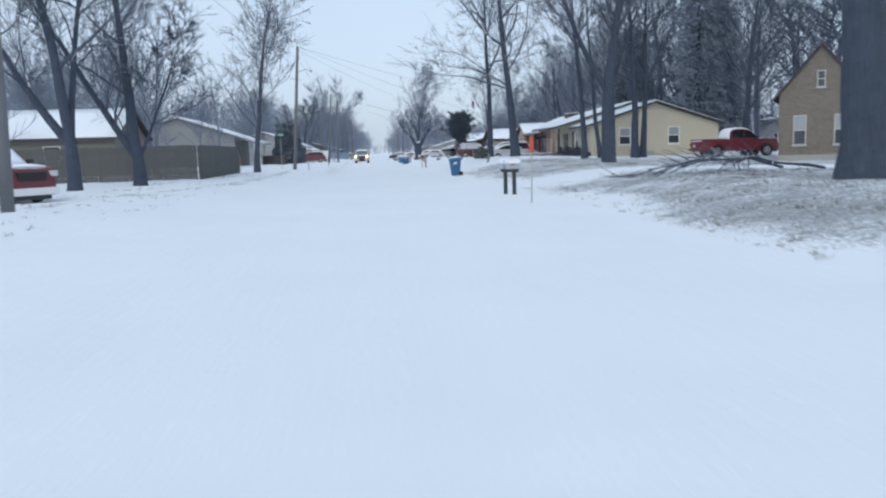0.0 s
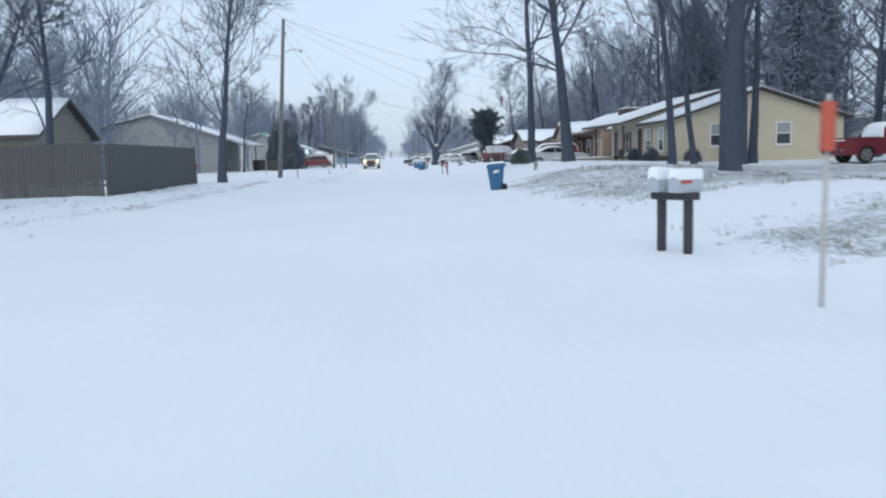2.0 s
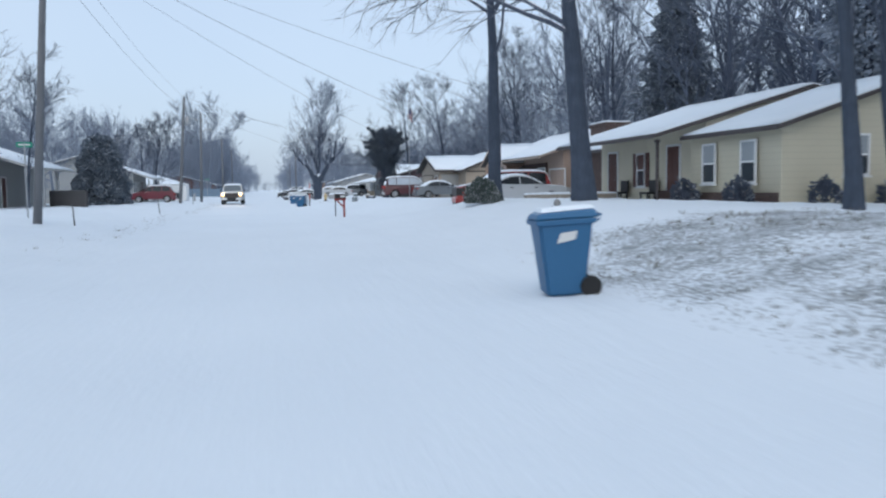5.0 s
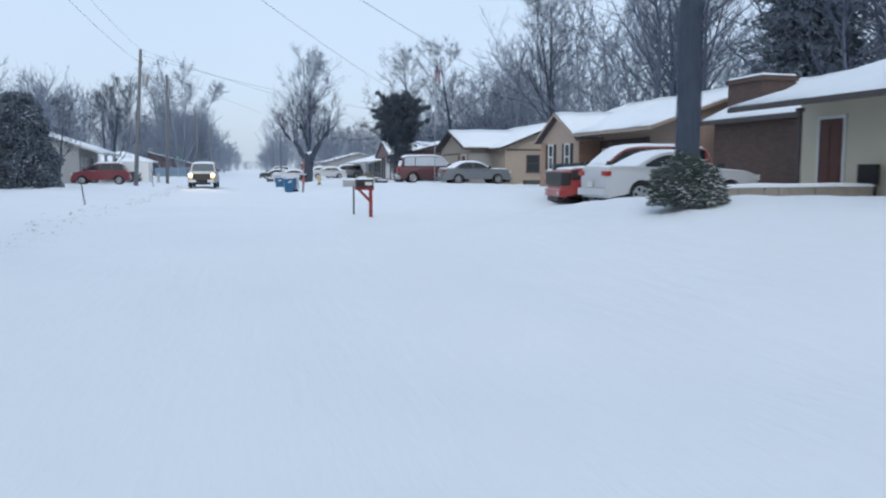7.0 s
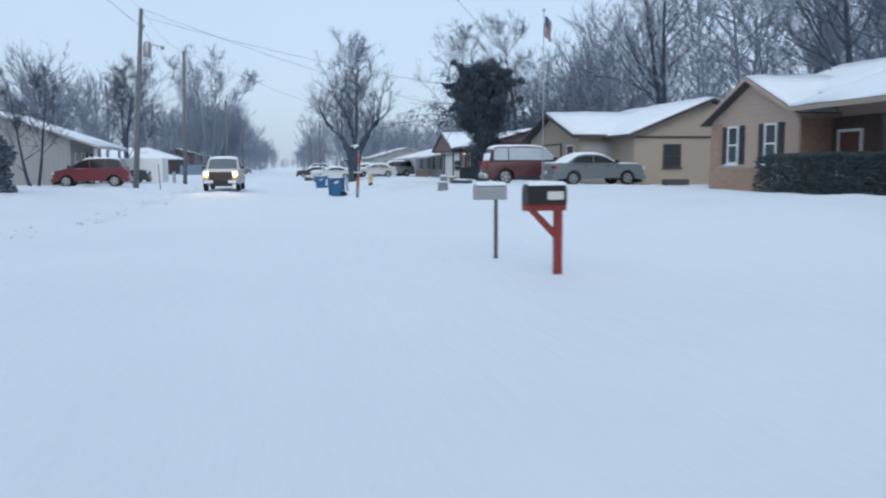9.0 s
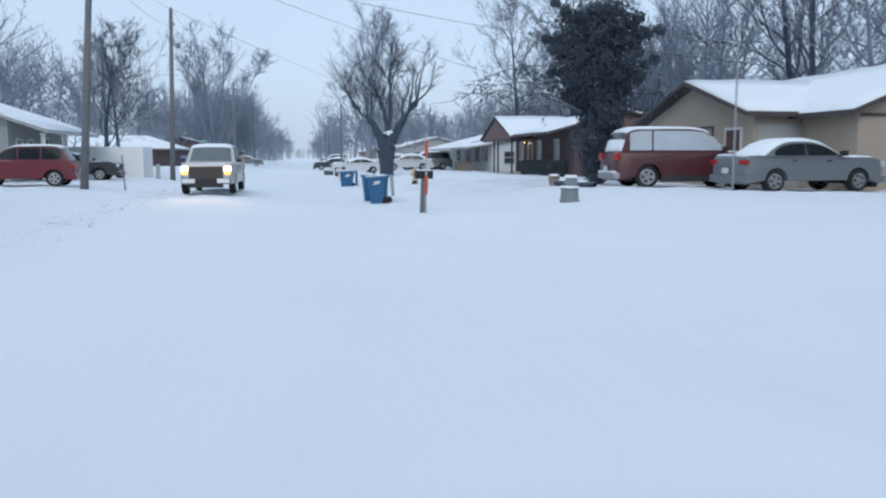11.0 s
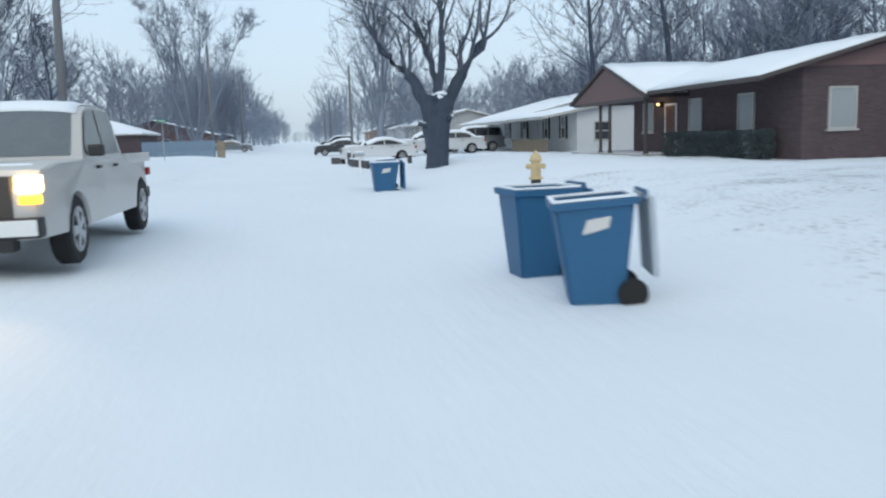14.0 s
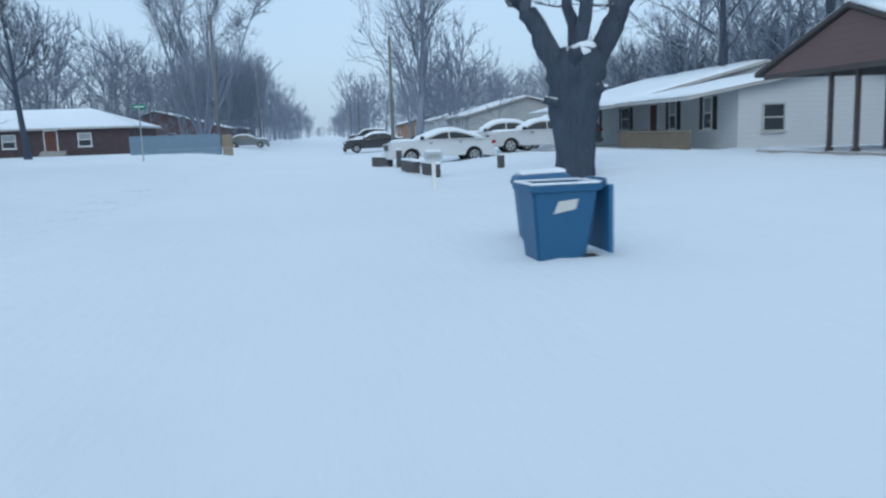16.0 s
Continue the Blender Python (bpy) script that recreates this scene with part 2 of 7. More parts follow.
PAINT_GREY, PAINT_DARK, PAINT_SNOWY = paint("grey_car_paint", (0.15, 0.17, 0.19)), paint("charcoal_car_paint", (0.03, 0.034, 0.04)), paint("white_car_paint", (0.62, 0.64, 0.66))


# ---- mesh helpers ----
def finish(name, verts, faces, material, parent=None, label="", smooth=False):
    me = bpy.data.meshes.new(name)
    me.from_pydata(verts, [], faces)
    me.validate()
    me.update()
    me.materials.append(material)
    if smooth:
        me.polygons.foreach_set("use_smooth", [True] * len(me.polygons))
    ob = new(name, me)
    ob.parent = parent
    if label:
        ob["label"] = label
    return ob


def part(name, bm, material, parent, label="", smooth=False):
    """One mesh object under a thing or under a part."""
    bmesh.ops.recalc_face_normals(bm, faces=bm.faces)
    me = bpy.data.meshes.new(name)
    bm.to_mesh(me)
    bm.free()
    me.materials.append(material)
    if smooth:
        me.polygons.foreach_set("use_smooth", [True] * len(me.polygons))
    ob = new(name, me)
    ob.parent = parent
    if label:
        ob["label"] = label
    return ob


def thing(name, m, label, category, group="", kind=""):
    ob = new(name)
    ob.empty_display_size = 0.3
    ob.matrix_world = m
    return tagged(ob, label, category, group, kind)


def hexa(bm, pts):
    """A solid from eight corners: the lower four, then the upper four, both going round."""
    v = [bm.verts.new(p) for p in pts]
    for f in ((3, 2, 1, 0), (4, 5, 6, 7), (0, 1, 5, 4), (1, 2, 6, 5), (2, 3, 7, 6), (3, 0, 4, 7)):
        bm.faces.new([v[i] for i in f])
    return v


def box(bm, x0, x1, y0, y1, z0, z1, bevel=0.0):
    v = hexa(bm, [(x0, y0, z0), (x1, y0, z0), (x1, y1, z0), (x0, y1, z0), (x0, y0, z1), (x1, y0, z1), (x1, y1, z1), (x0, y1, z1)])
    if bevel:
        edges = list({e for q in v for e in q.link_edges})
        bmesh.ops.bevel(bm, geom=edges, offset=bevel, segments=2, affect="EDGES", profile=0.6)
    return bm


def boxed(x0, x1, y0, y1, z0, z1, bevel=0.0):
    return box(bmesh.new(), x0, x1, y0, y1, z0, z1, bevel)


def lathe(bm, profile, sides=14, m=None):
    """A turned body from (radius, height) pairs."""
    m = m or Matrix()
    rings = []
    for r, z in profile:
        rings.append([bm.verts.new(m @ Vector((r * math.cos(a), r * math.sin(a), z))) for a in (2 * math.pi * k / sides for k in range(sides))])
    for a, b in zip(rings, rings[1:]):
        for k in range(sides):
            bm.faces.new((a[k], a[(k + 1) % sides], b[(k + 1) % sides], b[k]))
    bm.faces.new(rings[0][::-1])
    bm.faces.new(rings[-1])
    return bm


def prism(bm, poly, axis, a, b):
    """A polygon (u, v) drawn along an axis from a to b: axis 'x' takes (y, z), axis 'y' takes (x, z)."""
    def at(u, v, w):
        return (w, u, v) if axis == "x" else (u, w, v)
    lo, hi = [bm.verts.new(at(u, v, a)) for u, v in poly], [bm.verts.new(at(u, v, b)) for u, v in poly]
    n = len(poly)
    bm.faces.new(lo)
    bm.faces.new(hi[::-1])
    for k in range(n):
        bm.faces.new((lo[k], hi[k], hi[(k + 1) % n], lo[(k + 1) % n]))
    return bm


def drift(bm, corners, h):
    """A soft-edged layer of snow on four corners going round."""
    c = sum((Vector(p) for p in corners), Vector()) / 4
    rings = []
    for s, k in ((1.0, 0.0), (0.985, 0.6), (0.93, 0.95), (0.8, 1.05)):
        ring = []
        for i in range(4):
            a, b = Vector(corners[i]), Vector(corners[(i + 1) % 4])
            for f in (0.0, 0.2, 0.4, 0.6, 0.8):
                p = c + (a.lerp(b, f) - c) * s
                w = noise.noise(p * 1.7) * h * 0.35 if k > 0 else 0
                ring.append(bm.verts.new((p.x, p.y, p.z + h * k + w * k)))
        rings.append(ring)
    n = 20
    for a, b in zip(rings, rings[1:]):
        for i in range(n):
            bm.faces.new((a[i], a[(i + 1) % n], b[(i + 1) % n], b[i]))
    bm.faces.new(rings[-1])
    bm.faces.new(rings[0][::-1])
    return bm


# ---- ground ----
def road_z(y):
    return float(np.interp(y, (-60, 60, 100, 130, 170, 230), (0, 0, -0.06, -0.12, -0.05, 0)))


def smooth01(t):
    t = min(1.0, max(0.0, t))
    return t * t * (3 - 2 * t)


def ground(x, y):
    z = road_z(y)
    right = float(np.interp(y, (-20, 45, 60, 80, 92, 106, 127, 143, 165, 250), (0.6, 0.62, 0.98, 0.98, 0.7, 0.72, 0.55, 0.55, 0.35, 0.3)))
    z += right * smooth01((x - 3.4) / 6.2) - 0.2 * right * smooth01((x - 11) / 8)
    left = float(np.interp(y, (-20, 54, 64, 80, 104, 140), (0.4, 0.4, 0.45, 0.45, 0.58, 0.45)))
    z += left * smooth01((-3.8 - x) / 6.0)
    z -= 0.5 * math.exp(-((y - 77.8) / 3.2) ** 2) * smooth01((x - 4) / 4) * (1 - smooth01((x - 14) / 3))
    z += 0.3 * math.exp(-((x - 4.4) / 1.3) ** 2) * math.exp(-((y - 105.8) / 3.5) ** 2)
    near = math.exp(-((y - 122) / 14) ** 2)
    z += near * (0.27 * math.exp(-((x + 3.2) / 2) ** 2) - 0.10 * math.exp(-((x - 3.1) / 1.3) ** 2))
    return z


def grassy(x, y):
    """How thin the snow lies: 0 on the road and drives, up to 1 where the lawn shows through."""
    g = 0.0
    if x > 3.9:
        wave = 2.6 * noise.noise(Vector((x * 0.16, y * 0.16, 3))) + 1.0 * noise.noise(Vector((x * 0.5, y * 0.5, 8)))
        for y0, y1, k, x1 in ((-10, 31, 1.0, 60), (34.5, 56, 0.95, 40), (109.5, 130, 0.72, 19), (100, 106.5, 0.5, 13), (141, 150, 0.22, 12)):
            e = min(y - y0 + wave, y1 - y - wave * 0.8, (x - 4.4) * 1.2 + wave * 0.7, x1 - x + 5 * wave)
            g = max(g, k * smooth01(e / 3.5 + 0.35)) if e > -1.2 and x > 4.0 else g
    if x < -5:
        e = min(-5 - x, 55 - y)
        g = max(g, 0.5 * smooth01(e / 3)) if e > 0 else g
    if 12 < y < 64 and abs(x + 7.8 + (0.16 * (38 - y) if y < 38 else 0)) < 0.3:
        g = max(g, 0.8)
    if -6.4 < x < -3.0:
        g = max(g, 0.6 * smooth01(min(x + 6.4, -3.0 - x) / 1.2) * smooth01((y - 40) / 30))
    return g


def build_ground():
    def steps(marks):
        s = []
        for a, b, d in marks:
            s += list(np.arange(a, b, d))
        return s + [marks[-1][1]]
    xs = steps(((-2500, -300, 440), (-300, -60, 30), (-60, -20, 2.0), (-20, 24, 0.4), (24, 60, 2.0), (60, 300, 30), (300, 2500, 440)))
    ys = steps(((-1500, -60, 360), (-60, -10, 5), (-10, 175, 0.5), (175, 300, 5), (300, 900, 60), (900, 3500, 520)))
    verts, faces, thin = [], [], []
    nx = len(xs)
    for y in ys:
        for x in xs:
            z = ground(x, y)
            if -22 < x < 26 and -12 < y < 180:
                p = Vector((x, y, 0))
                rough = smooth01((abs(x + 0.3) - 3.0) / 2)
                z += 0.05 * noise.noise(p * 0.35) + (0.03 + 0.035 * rough) * noise.noise(Vector((x * 1.5, y * 0.9, 0)))
                z += 0.03 * noise.noise(Vector((x * 2.6, y * 0.35, 4)))
                # low ridges of pushed snow along both road edges, and shallow wheel tracks
                z += 0.06 * math.exp(-((x - 3.3) / 0.45) ** 2) * (0.6 + noise.noise(p * 0.5)) + 0.05 * math.exp(-((x + 4.2) / 0.5) ** 2) * (0.6 + noise.noise(p * 0.6))
                for wx in (-0.4, 1.1, -3.6, -2.2):
                    z -= 0.035 * math.exp(-((x - wx - 0.15 * noise.noise(Vector((0, y * 0.05, wx)))) / 0.16) ** 2)
            verts.append((x, y, z))
            thin.append(grassy(x, y))
    for j in range(len(ys) - 1):
        for i in range(nx - 1):
            a = j * nx + i
            faces.append((a, a + 1, a + nx + 1, a + nx))
    me = bpy.data.meshes.new("ground")
    me.from_pydata(verts, [], faces)
    me.polygons.foreach_set("use_smooth", [True] * len(faces))
    me.attributes.new("thin_snow", "FLOAT", "POINT").data.foreach_set("value", thin)
    m = bpy.data.materials.new("snow_over_lawn_and_road")
    m.use_nodes = True
    nodes, links = m.node_tree.nodes, m.node_tree.links
    b = nodes["Principled BSDF"]
    b.inputs["Roughness"].default_value = 0.85
    geo, att = nodes.new("ShaderNodeNewGeometry"), nodes.new("ShaderNodeAttribute")
    att.attribute_name = "thin_snow"

    def tex(scale, detail, squash=None):
        n = nodes.new("ShaderNodeTexNoise")
        n.inputs["Scale"].default_value, n.inputs["Detail"].default_value = scale, detail
        if squash:
            k = nodes.new("ShaderNodeMapping")
            k.inputs["Scale"].default_value = squash
            links.new(geo.outputs["Position"], k.inputs[0])
            links.new(k.outputs[0], n.inputs["Vector"])
        else:
            links.new(geo.outputs["Position"], n.inputs["Vector"])
        return n.outputs[0]

    def calc(op, a, c):
        k = nodes.new("ShaderNodeMath")
        k.operation = op
        for i, v in enumerate((a, c)):
            if isinstance(v, (int, float)):
                k.inputs[i].default_value = v
            else:
                links.new(v, k.inputs[i])
        return k.outputs[0]

    broad, patch, blades, grain = tex(0.22, 3), tex(0.9, 5, (0.8, 1.3, 1)), tex(13, 8), tex(55, 3)
    cover = calc("ADD", calc("MULTIPLY", broad, 0.35), calc("ADD", calc("MULTIPLY", patch, 0.45), calc("MULTIPLY", blades, 1.05)))
    show = nodes.new("ShaderNodeMapRange")
    show.inputs["From Min"].default_value, show.inputs["From Max"].default_value = 0.76, 0.98
    links.new(calc("ADD", cover, calc("MULTIPLY", calc("SUBTRACT", att.outputs["Fac"], 1.0), 0.7)), show.inputs["Value"])
    lay = calc("MULTIPLY", show.outputs[0], calc("GREATER_THAN", att.outputs["Fac"], 0.02))
    snow, lawn, mixed = (nodes.new("ShaderNodeMix") for _ in range(3))
    for k in (snow, lawn, mixed):
        k.data_type = "RGBA"
    links.new(calc("ADD", calc("MULTIPLY", broad, 0.7), calc("MULTIPLY", grain, 0.3)), snow.inputs[0])
    snow.inputs[6].default_value, snow.inputs[7].default_value = (0.72, 0.775, 0.83, 1), (0.825, 0.875, 0.925, 1)
    links.new(blades, lawn.inputs[0])
    lawn.inputs[6].default_value, lawn.inputs[7].default_value = (0.05, 0.056, 0.06, 1), (0.13, 0.143, 0.146, 1)
    links.new(calc("MULTIPLY", lay, 0.74), mixed.inputs[0])
    links.new(snow.outputs[2], mixed.inputs[6])
    links.new(lawn.outputs[2], mixed.inputs[7])
    links.new(mixed.outputs[2], b.inputs["Base Color"])
    bp = nodes.new("ShaderNodeBump")
    bp.inputs["Strength"].default_value, bp.inputs["Distance"].default_value = 0.55, 0.07
    streak = tex(1.0, 4, (5.0, 0.7, 1))
    links.new(calc("ADD", calc("ADD", calc("MULTIPLY", patch, 0.9), calc("MULTIPLY", streak, 0.5)), calc("MULTIPLY", blades, 0.2)), bp.inputs["Height"])
    links.new(bp.outputs[0], b.inputs["Normal"])
    me.materials.append(m)
    return tagged(new("ground", me), "snow-covered street and lawns with thin grass showing", "ground", kind="structure")


build_ground()


def on(x, y, rz=0.0, dz=0.0):
    return pose(x, y, ground(x, y) + dz, 0, 0, rz)


# ---- houses ----
FACING = {"-y": ((1, 0), (0, -1)), "+y": ((-1, 0), (0, 1)), "-x": ((0, -1), (-1, 0)), "+x": ((0, 1), (1, 0))}


def wall_box(bm, facing, px, py, u0, u1, z0, z1, w0, w1):
    """A block on a wall: u to the right as seen from outside, w outwards, from a point of the wall."""
    (ux, uy), (ox, oy) = FACING[facing]
    xs = sorted((px + ux * u0 + ox * w0, px + ux * u1 + ox * w1))
    ys = sorted((py + uy * u0 + oy * w0, py + uy * u1 + oy * w1))
    return box(bm, xs[0], xs[1], ys[0], ys[1], z0, z1)


def window(house, facing, px, py, z, w, h, pane_mat=None, shutters=None, split=True, frame_mat=None, sill=True):
    """A window with its lower centre at (px, py, z)."""
    frame_mat = frame_mat or WHITE_PAINT
    bm = bmesh.new()
    t = 0.07
    for u0, u1, a, b in ((-w / 2, -w / 2 + t, 0, h), (w / 2 - t, w / 2, 0, h), (-w / 2 + t, w / 2 - t, 0, t), (-w / 2 + t, w / 2 - t, h - t, h)):
        wall_box(bm, facing, px, py, u0, u1, z + a, z + b, 0.0, 0.06)
    if split:
        wall_box(bm, facing, px, py, -w / 2 + t, w / 2 - t, z + h / 2 - 0.03, z + h / 2 + 0.03, 0.0, 0.05)
    win = part("window", bm, frame_mat, house)
    rows = ((t, h / 2 - 0.03), (h / 2 + 0.03, h - t)) if split else ((t, h - t),)
    for k, (a, b) in enumerate(rows):
        bm = bmesh.new()
        wall_box(bm, facing, px, py, -w / 2 + t, w / 2 - t, z + a, z + b, 0.005, 0.025)
        part("pane", bm, pane_mat if pane_mat and k == len(rows) - 1 else GLASS, win)
    if sill:
        bm = bmesh.new()
        wall_box(bm, facing, px, py, -w / 2 - 0.06, w / 2 + 0.06, z - 0.06, z, 0.0, 0.11)
        part("sill", bm, frame_mat, win)
    if shutters:
        for s in (-1, 1):
            bm = bmesh.new()
            c = s * (w / 2 + 0.2)
            wall_box(bm, facing, px, py, c - 0.17, c + 0.17, z, z + h, 0.0, 0.035)
            for k in range(9):
                a = z + 0.06 + k * (h - 0.12) / 9
                wall_box(bm, facing, px, py, c - 0.13, c + 0.13, a, a + (h - 0.12) / 13, 0.035, 0.05)
            part("shutter", bm, shutters, win)
    return win


def door(house, facing, px, py, z, w=0.95, h=2.05, material=None, frame_mat=None):
    bm = bmesh.new()
    wall_box(bm, facing, px, py, -w / 2, w / 2, z, z + h, 0.0, 0.04)
    for r0, r1 in ((0.12, 0.42), (0.5, 0.92)):
        for s in (-1, 1):
            a, b = sorted((s * 0.06, s * (w / 2 - 0.12)))
            wall_box(bm, facing, px, py, a, b, z + r0 * h, z + r1 * h, 0.04, 0.055)
    d = part("door", bm, material or DOOR_BROWN, house)
    bm = bmesh.new()
    for u0, u1, a, b in ((-w / 2 - 0.08, -w / 2, 0, h), (w / 2, w / 2 + 0.08, 0, h), (-w / 2 - 0.08, w / 2 + 0.08, h, h + 0.09)):
        wall_box(bm, facing, px, py, u0, u1, z + a, z + b, 0.0, 0.06)
    part("door_frame", bm, frame_mat or WHITE_PAINT, d)
    bm = bmesh.new()
    wall_box(bm, facing, px, py, w / 2 - 0.13, w / 2 - 0.07, z + 1.0, z + 1.06, 0.04, 0.11)
    part("door_handle", bm, CHROME, d)
    return d


def gable_block(house, x0, x1, y0, y1, ze, zr, ridge, wall_mat, fascia=None, over=0.45, gable_mat=None, z0=0.0, ends=(0.35, 0.35), snow=0.11, front=None, ridge_at=None, bare=0.0, walls=True):
    """Walls and a gabled roof with fascia and snow. ridge: the axis along which it runs. front: a further overhang on the low-coordinate side."""
    bm = bmesh.new()
    lo, hi = (y0, y1) if ridge == "x" else (x0, x1)
    a, b = (x0, x1) if ridge == "x" else (y0, y1)
    mid = ridge_at if ridge_at is not None else (lo + hi) / 2
    if walls:
        prism(bm, [(lo, z0 - 0.5), (hi, z0 - 0.5), (hi, ze), (mid, zr), (lo, ze)], ridge, a, b)
        part("wall", bm, wall_mat, house)
    if gable_mat:
        for e, s in ((a, -1), (b, 1)):
            bm = bmesh.new()
            c0, c1 = sorted((e, e + s * 0.03))
            prism(bm, [(lo + 0.05, ze), (hi - 0.05, ze), (mid, zr - 0.06)], ridge, c0, c1)
            part("gable_panel", bm, gable_mat, house)
    a0, b0 = a - ends[0], b + ends[1]
    for side in (-1, 1):
        edge = lo if side < 0 else hi
        o = over if side > 0 or front is None else front
        slope = (zr - ze) / abs(mid - edge)
        eu, ez = edge + side * o, ze - slope * o
        t = 0.14
        bm = bmesh.new()
        prism(bm, [(mid, zr + 0.03), (mid, zr + 0.03 + t), (eu, ez + 0.03 + t), (eu, ez + 0.03)], ridge, a0, b0)
        roof = part("roof", bm, SHINGLE, house)
        bm = bmesh.new()
        e0, e1 = sorted((eu, eu + side * 0.035))
        prism(bm, [(e0, ez + 0.02), (e1, ez + 0.02), (e1, ez + 0.16), (e0, ez + 0.16)], ridge, a0, b0)
        for e, s in ((a0, -1), (b0, 1)):
            c0, c1 = sorted((e, e + s * 0.035))
            prism(bm, [(mid, zr + 0.04), (mid, zr + 0.16), (eu, ez + 0.16), (eu, ez + 0.04)], ridge, c0, c1)
        part("fascia", bm, fascia or FASCIA, house)
        if snow:
            inset = 0.06 + bare
            u1 = eu - side * inset
            z1 = ez + slope * inset + 0.03 + t
            pts = [(mid, a0 + 0.05, zr + 0.03 + t), (u1, a0 + 0.05, z1), (u1, b0 - 0.05, z1), (mid, b0 - 0.05, zr + 0.03 + t)]
            if ridge == "x":
                pts = [(v, u, z) for u, v, z in pts]
            bm = bmesh.new()
            n = 14
            grid = []
            for i in range(n + 1):
                row = []
                for j in range(5):
                    p = Vector(pts[0]).lerp(Vector(pts[1]), j / 4).lerp(Vector(pts[3]).lerp(Vector(pts[2]), j / 4), i / n)
                    rim = 0.45 if i in (0, n) or j == 4 else 1.0
                    p.z += snow * rim * (1 + 0.5 * noise.noise(p * 0.9))
                    if j == 4:
                        k = 0.12 * noise.noise(p * 1.5)
                        p += Vector((k * side, 0, -k * slope)) if ridge == "y" else Vector((0, k * side, -k * slope))
                    row.append(bm.verts.new(p))
                grid.append(row)
            base = []
            for i in range(n + 1):
                base.append([bm.verts.new(Vector(pts[0]).lerp(Vector(pts[1]), j / 4).lerp(Vector(pts[3]).lerp(Vector(pts[2]), j / 4), i / n) + Vector((0, 0, 0.004))) for j in range(5)])
            for i in range(n):
                for j in range(4):
                    bm.faces.new((grid[i][j], grid[i + 1][j], grid[i + 1][j + 1], grid[i][j + 1]))
                bm.faces.new((grid[i][4], grid[i + 1][4], base[i + 1][4], base[i][4]))
                bm.faces.new((grid[i][0], base[i][0], base[i + 1][0], grid[i + 1][0]))
            for i in (0, n):
                for j in range(4):
                    bm.faces.new((grid[i][j], grid[i][j + 1], base[i][j + 1], base[i][j]))
            part("snow_cover", bm, SNOW, roof, "white snow layer", smooth=True)


def hip_block(house, x0, x1, y0, y1, ze, zr, wall_mat, over=0.45):
    """Walls under a hipped roof whose ridge runs along x, with snow on all four slopes."""
    part("wall", boxed(x0, x1, y0, y1, -0.5, ze), wall_mat, house)
    mid, run = (y0 + y1) / 2, (y1 - y0) / 2 * 0.8

    def cap(lift, thick, o, name, material, parent, label=""):
        low = [(x0 - o, y0 - o, ze + lift), (x1 + o, y0 - o, ze + lift), (x1 + o, y1 + o, ze + lift), (x0 - o, y1 + o, ze + lift)]
        top = [(x0 + run, mid, zr + lift), (x1 - run, mid, zr + lift)]
        bm = bmesh.new()
        a = [bm.verts.new(p) for p in low]
        b = [bm.verts.new((x, y, z + thick)) for x, y, z in low + top]
        bm.faces.new(a[::-1])
        for i in range(4):
            bm.faces.new((a[i], a[(i + 1) % 4], b[(i + 1) % 4], b[i]))
        for f in ((0, 1, 5, 4), (1, 2, 5), (2, 3, 4, 5), (3, 0, 4)):
            bm.faces.new([b[i] for i in f])
        return part(name, bm, material, parent, label)
    roof = cap(0.0, 0.13, over, "roof", FASCIA_WHITE, house)
    cap(0.131, 0.1, over - 0.05, "snow_cover", SNOW, roof, "white snow layer")


def post(house, x, y, z0, z1, s=0.07, material=None, name="column"):
    bm = boxed(x - s, x + s, y - s, y + s, z0, z1 , 0.01)
    box(bm, x - s - 0.03, x + s + 0.03, y - s - 0.03, y + s + 0.03, z0, z0 + 0.1)
    box(bm, x - s - 0.03, x + s + 0.03, y - s - 0.03, y + s + 0.03, z1 - 0.1, z1)
    return part(name, bm, material or WHITE_PAINT, house)


def slab(house, x0, x1, y0, y1, z0, z1, material, name, bevel=0.0):
    return part(name, boxed(x0, x1, y0, y1, z0, z1, bevel), material, house)


def chimney(house, x0, x1, y0, y1, z0, z1):
    bm = boxed(x0, x1, y0, y1, z0, z1)
    box(bm, x0 - 0.07, x1 + 0.07, y0 - 0.07, y1 + 0.07, z1 - 0.2, z1 - 0.05)
    c = part("chimney", bm, BRICK_BROWN, house)
    part("snow_cap", drift(bmesh.new(), [(x0, y0, z1), (x1, y0, z1), (x1, y1, z1), (x0, y1, z1)], 0.08), SNOW, c)


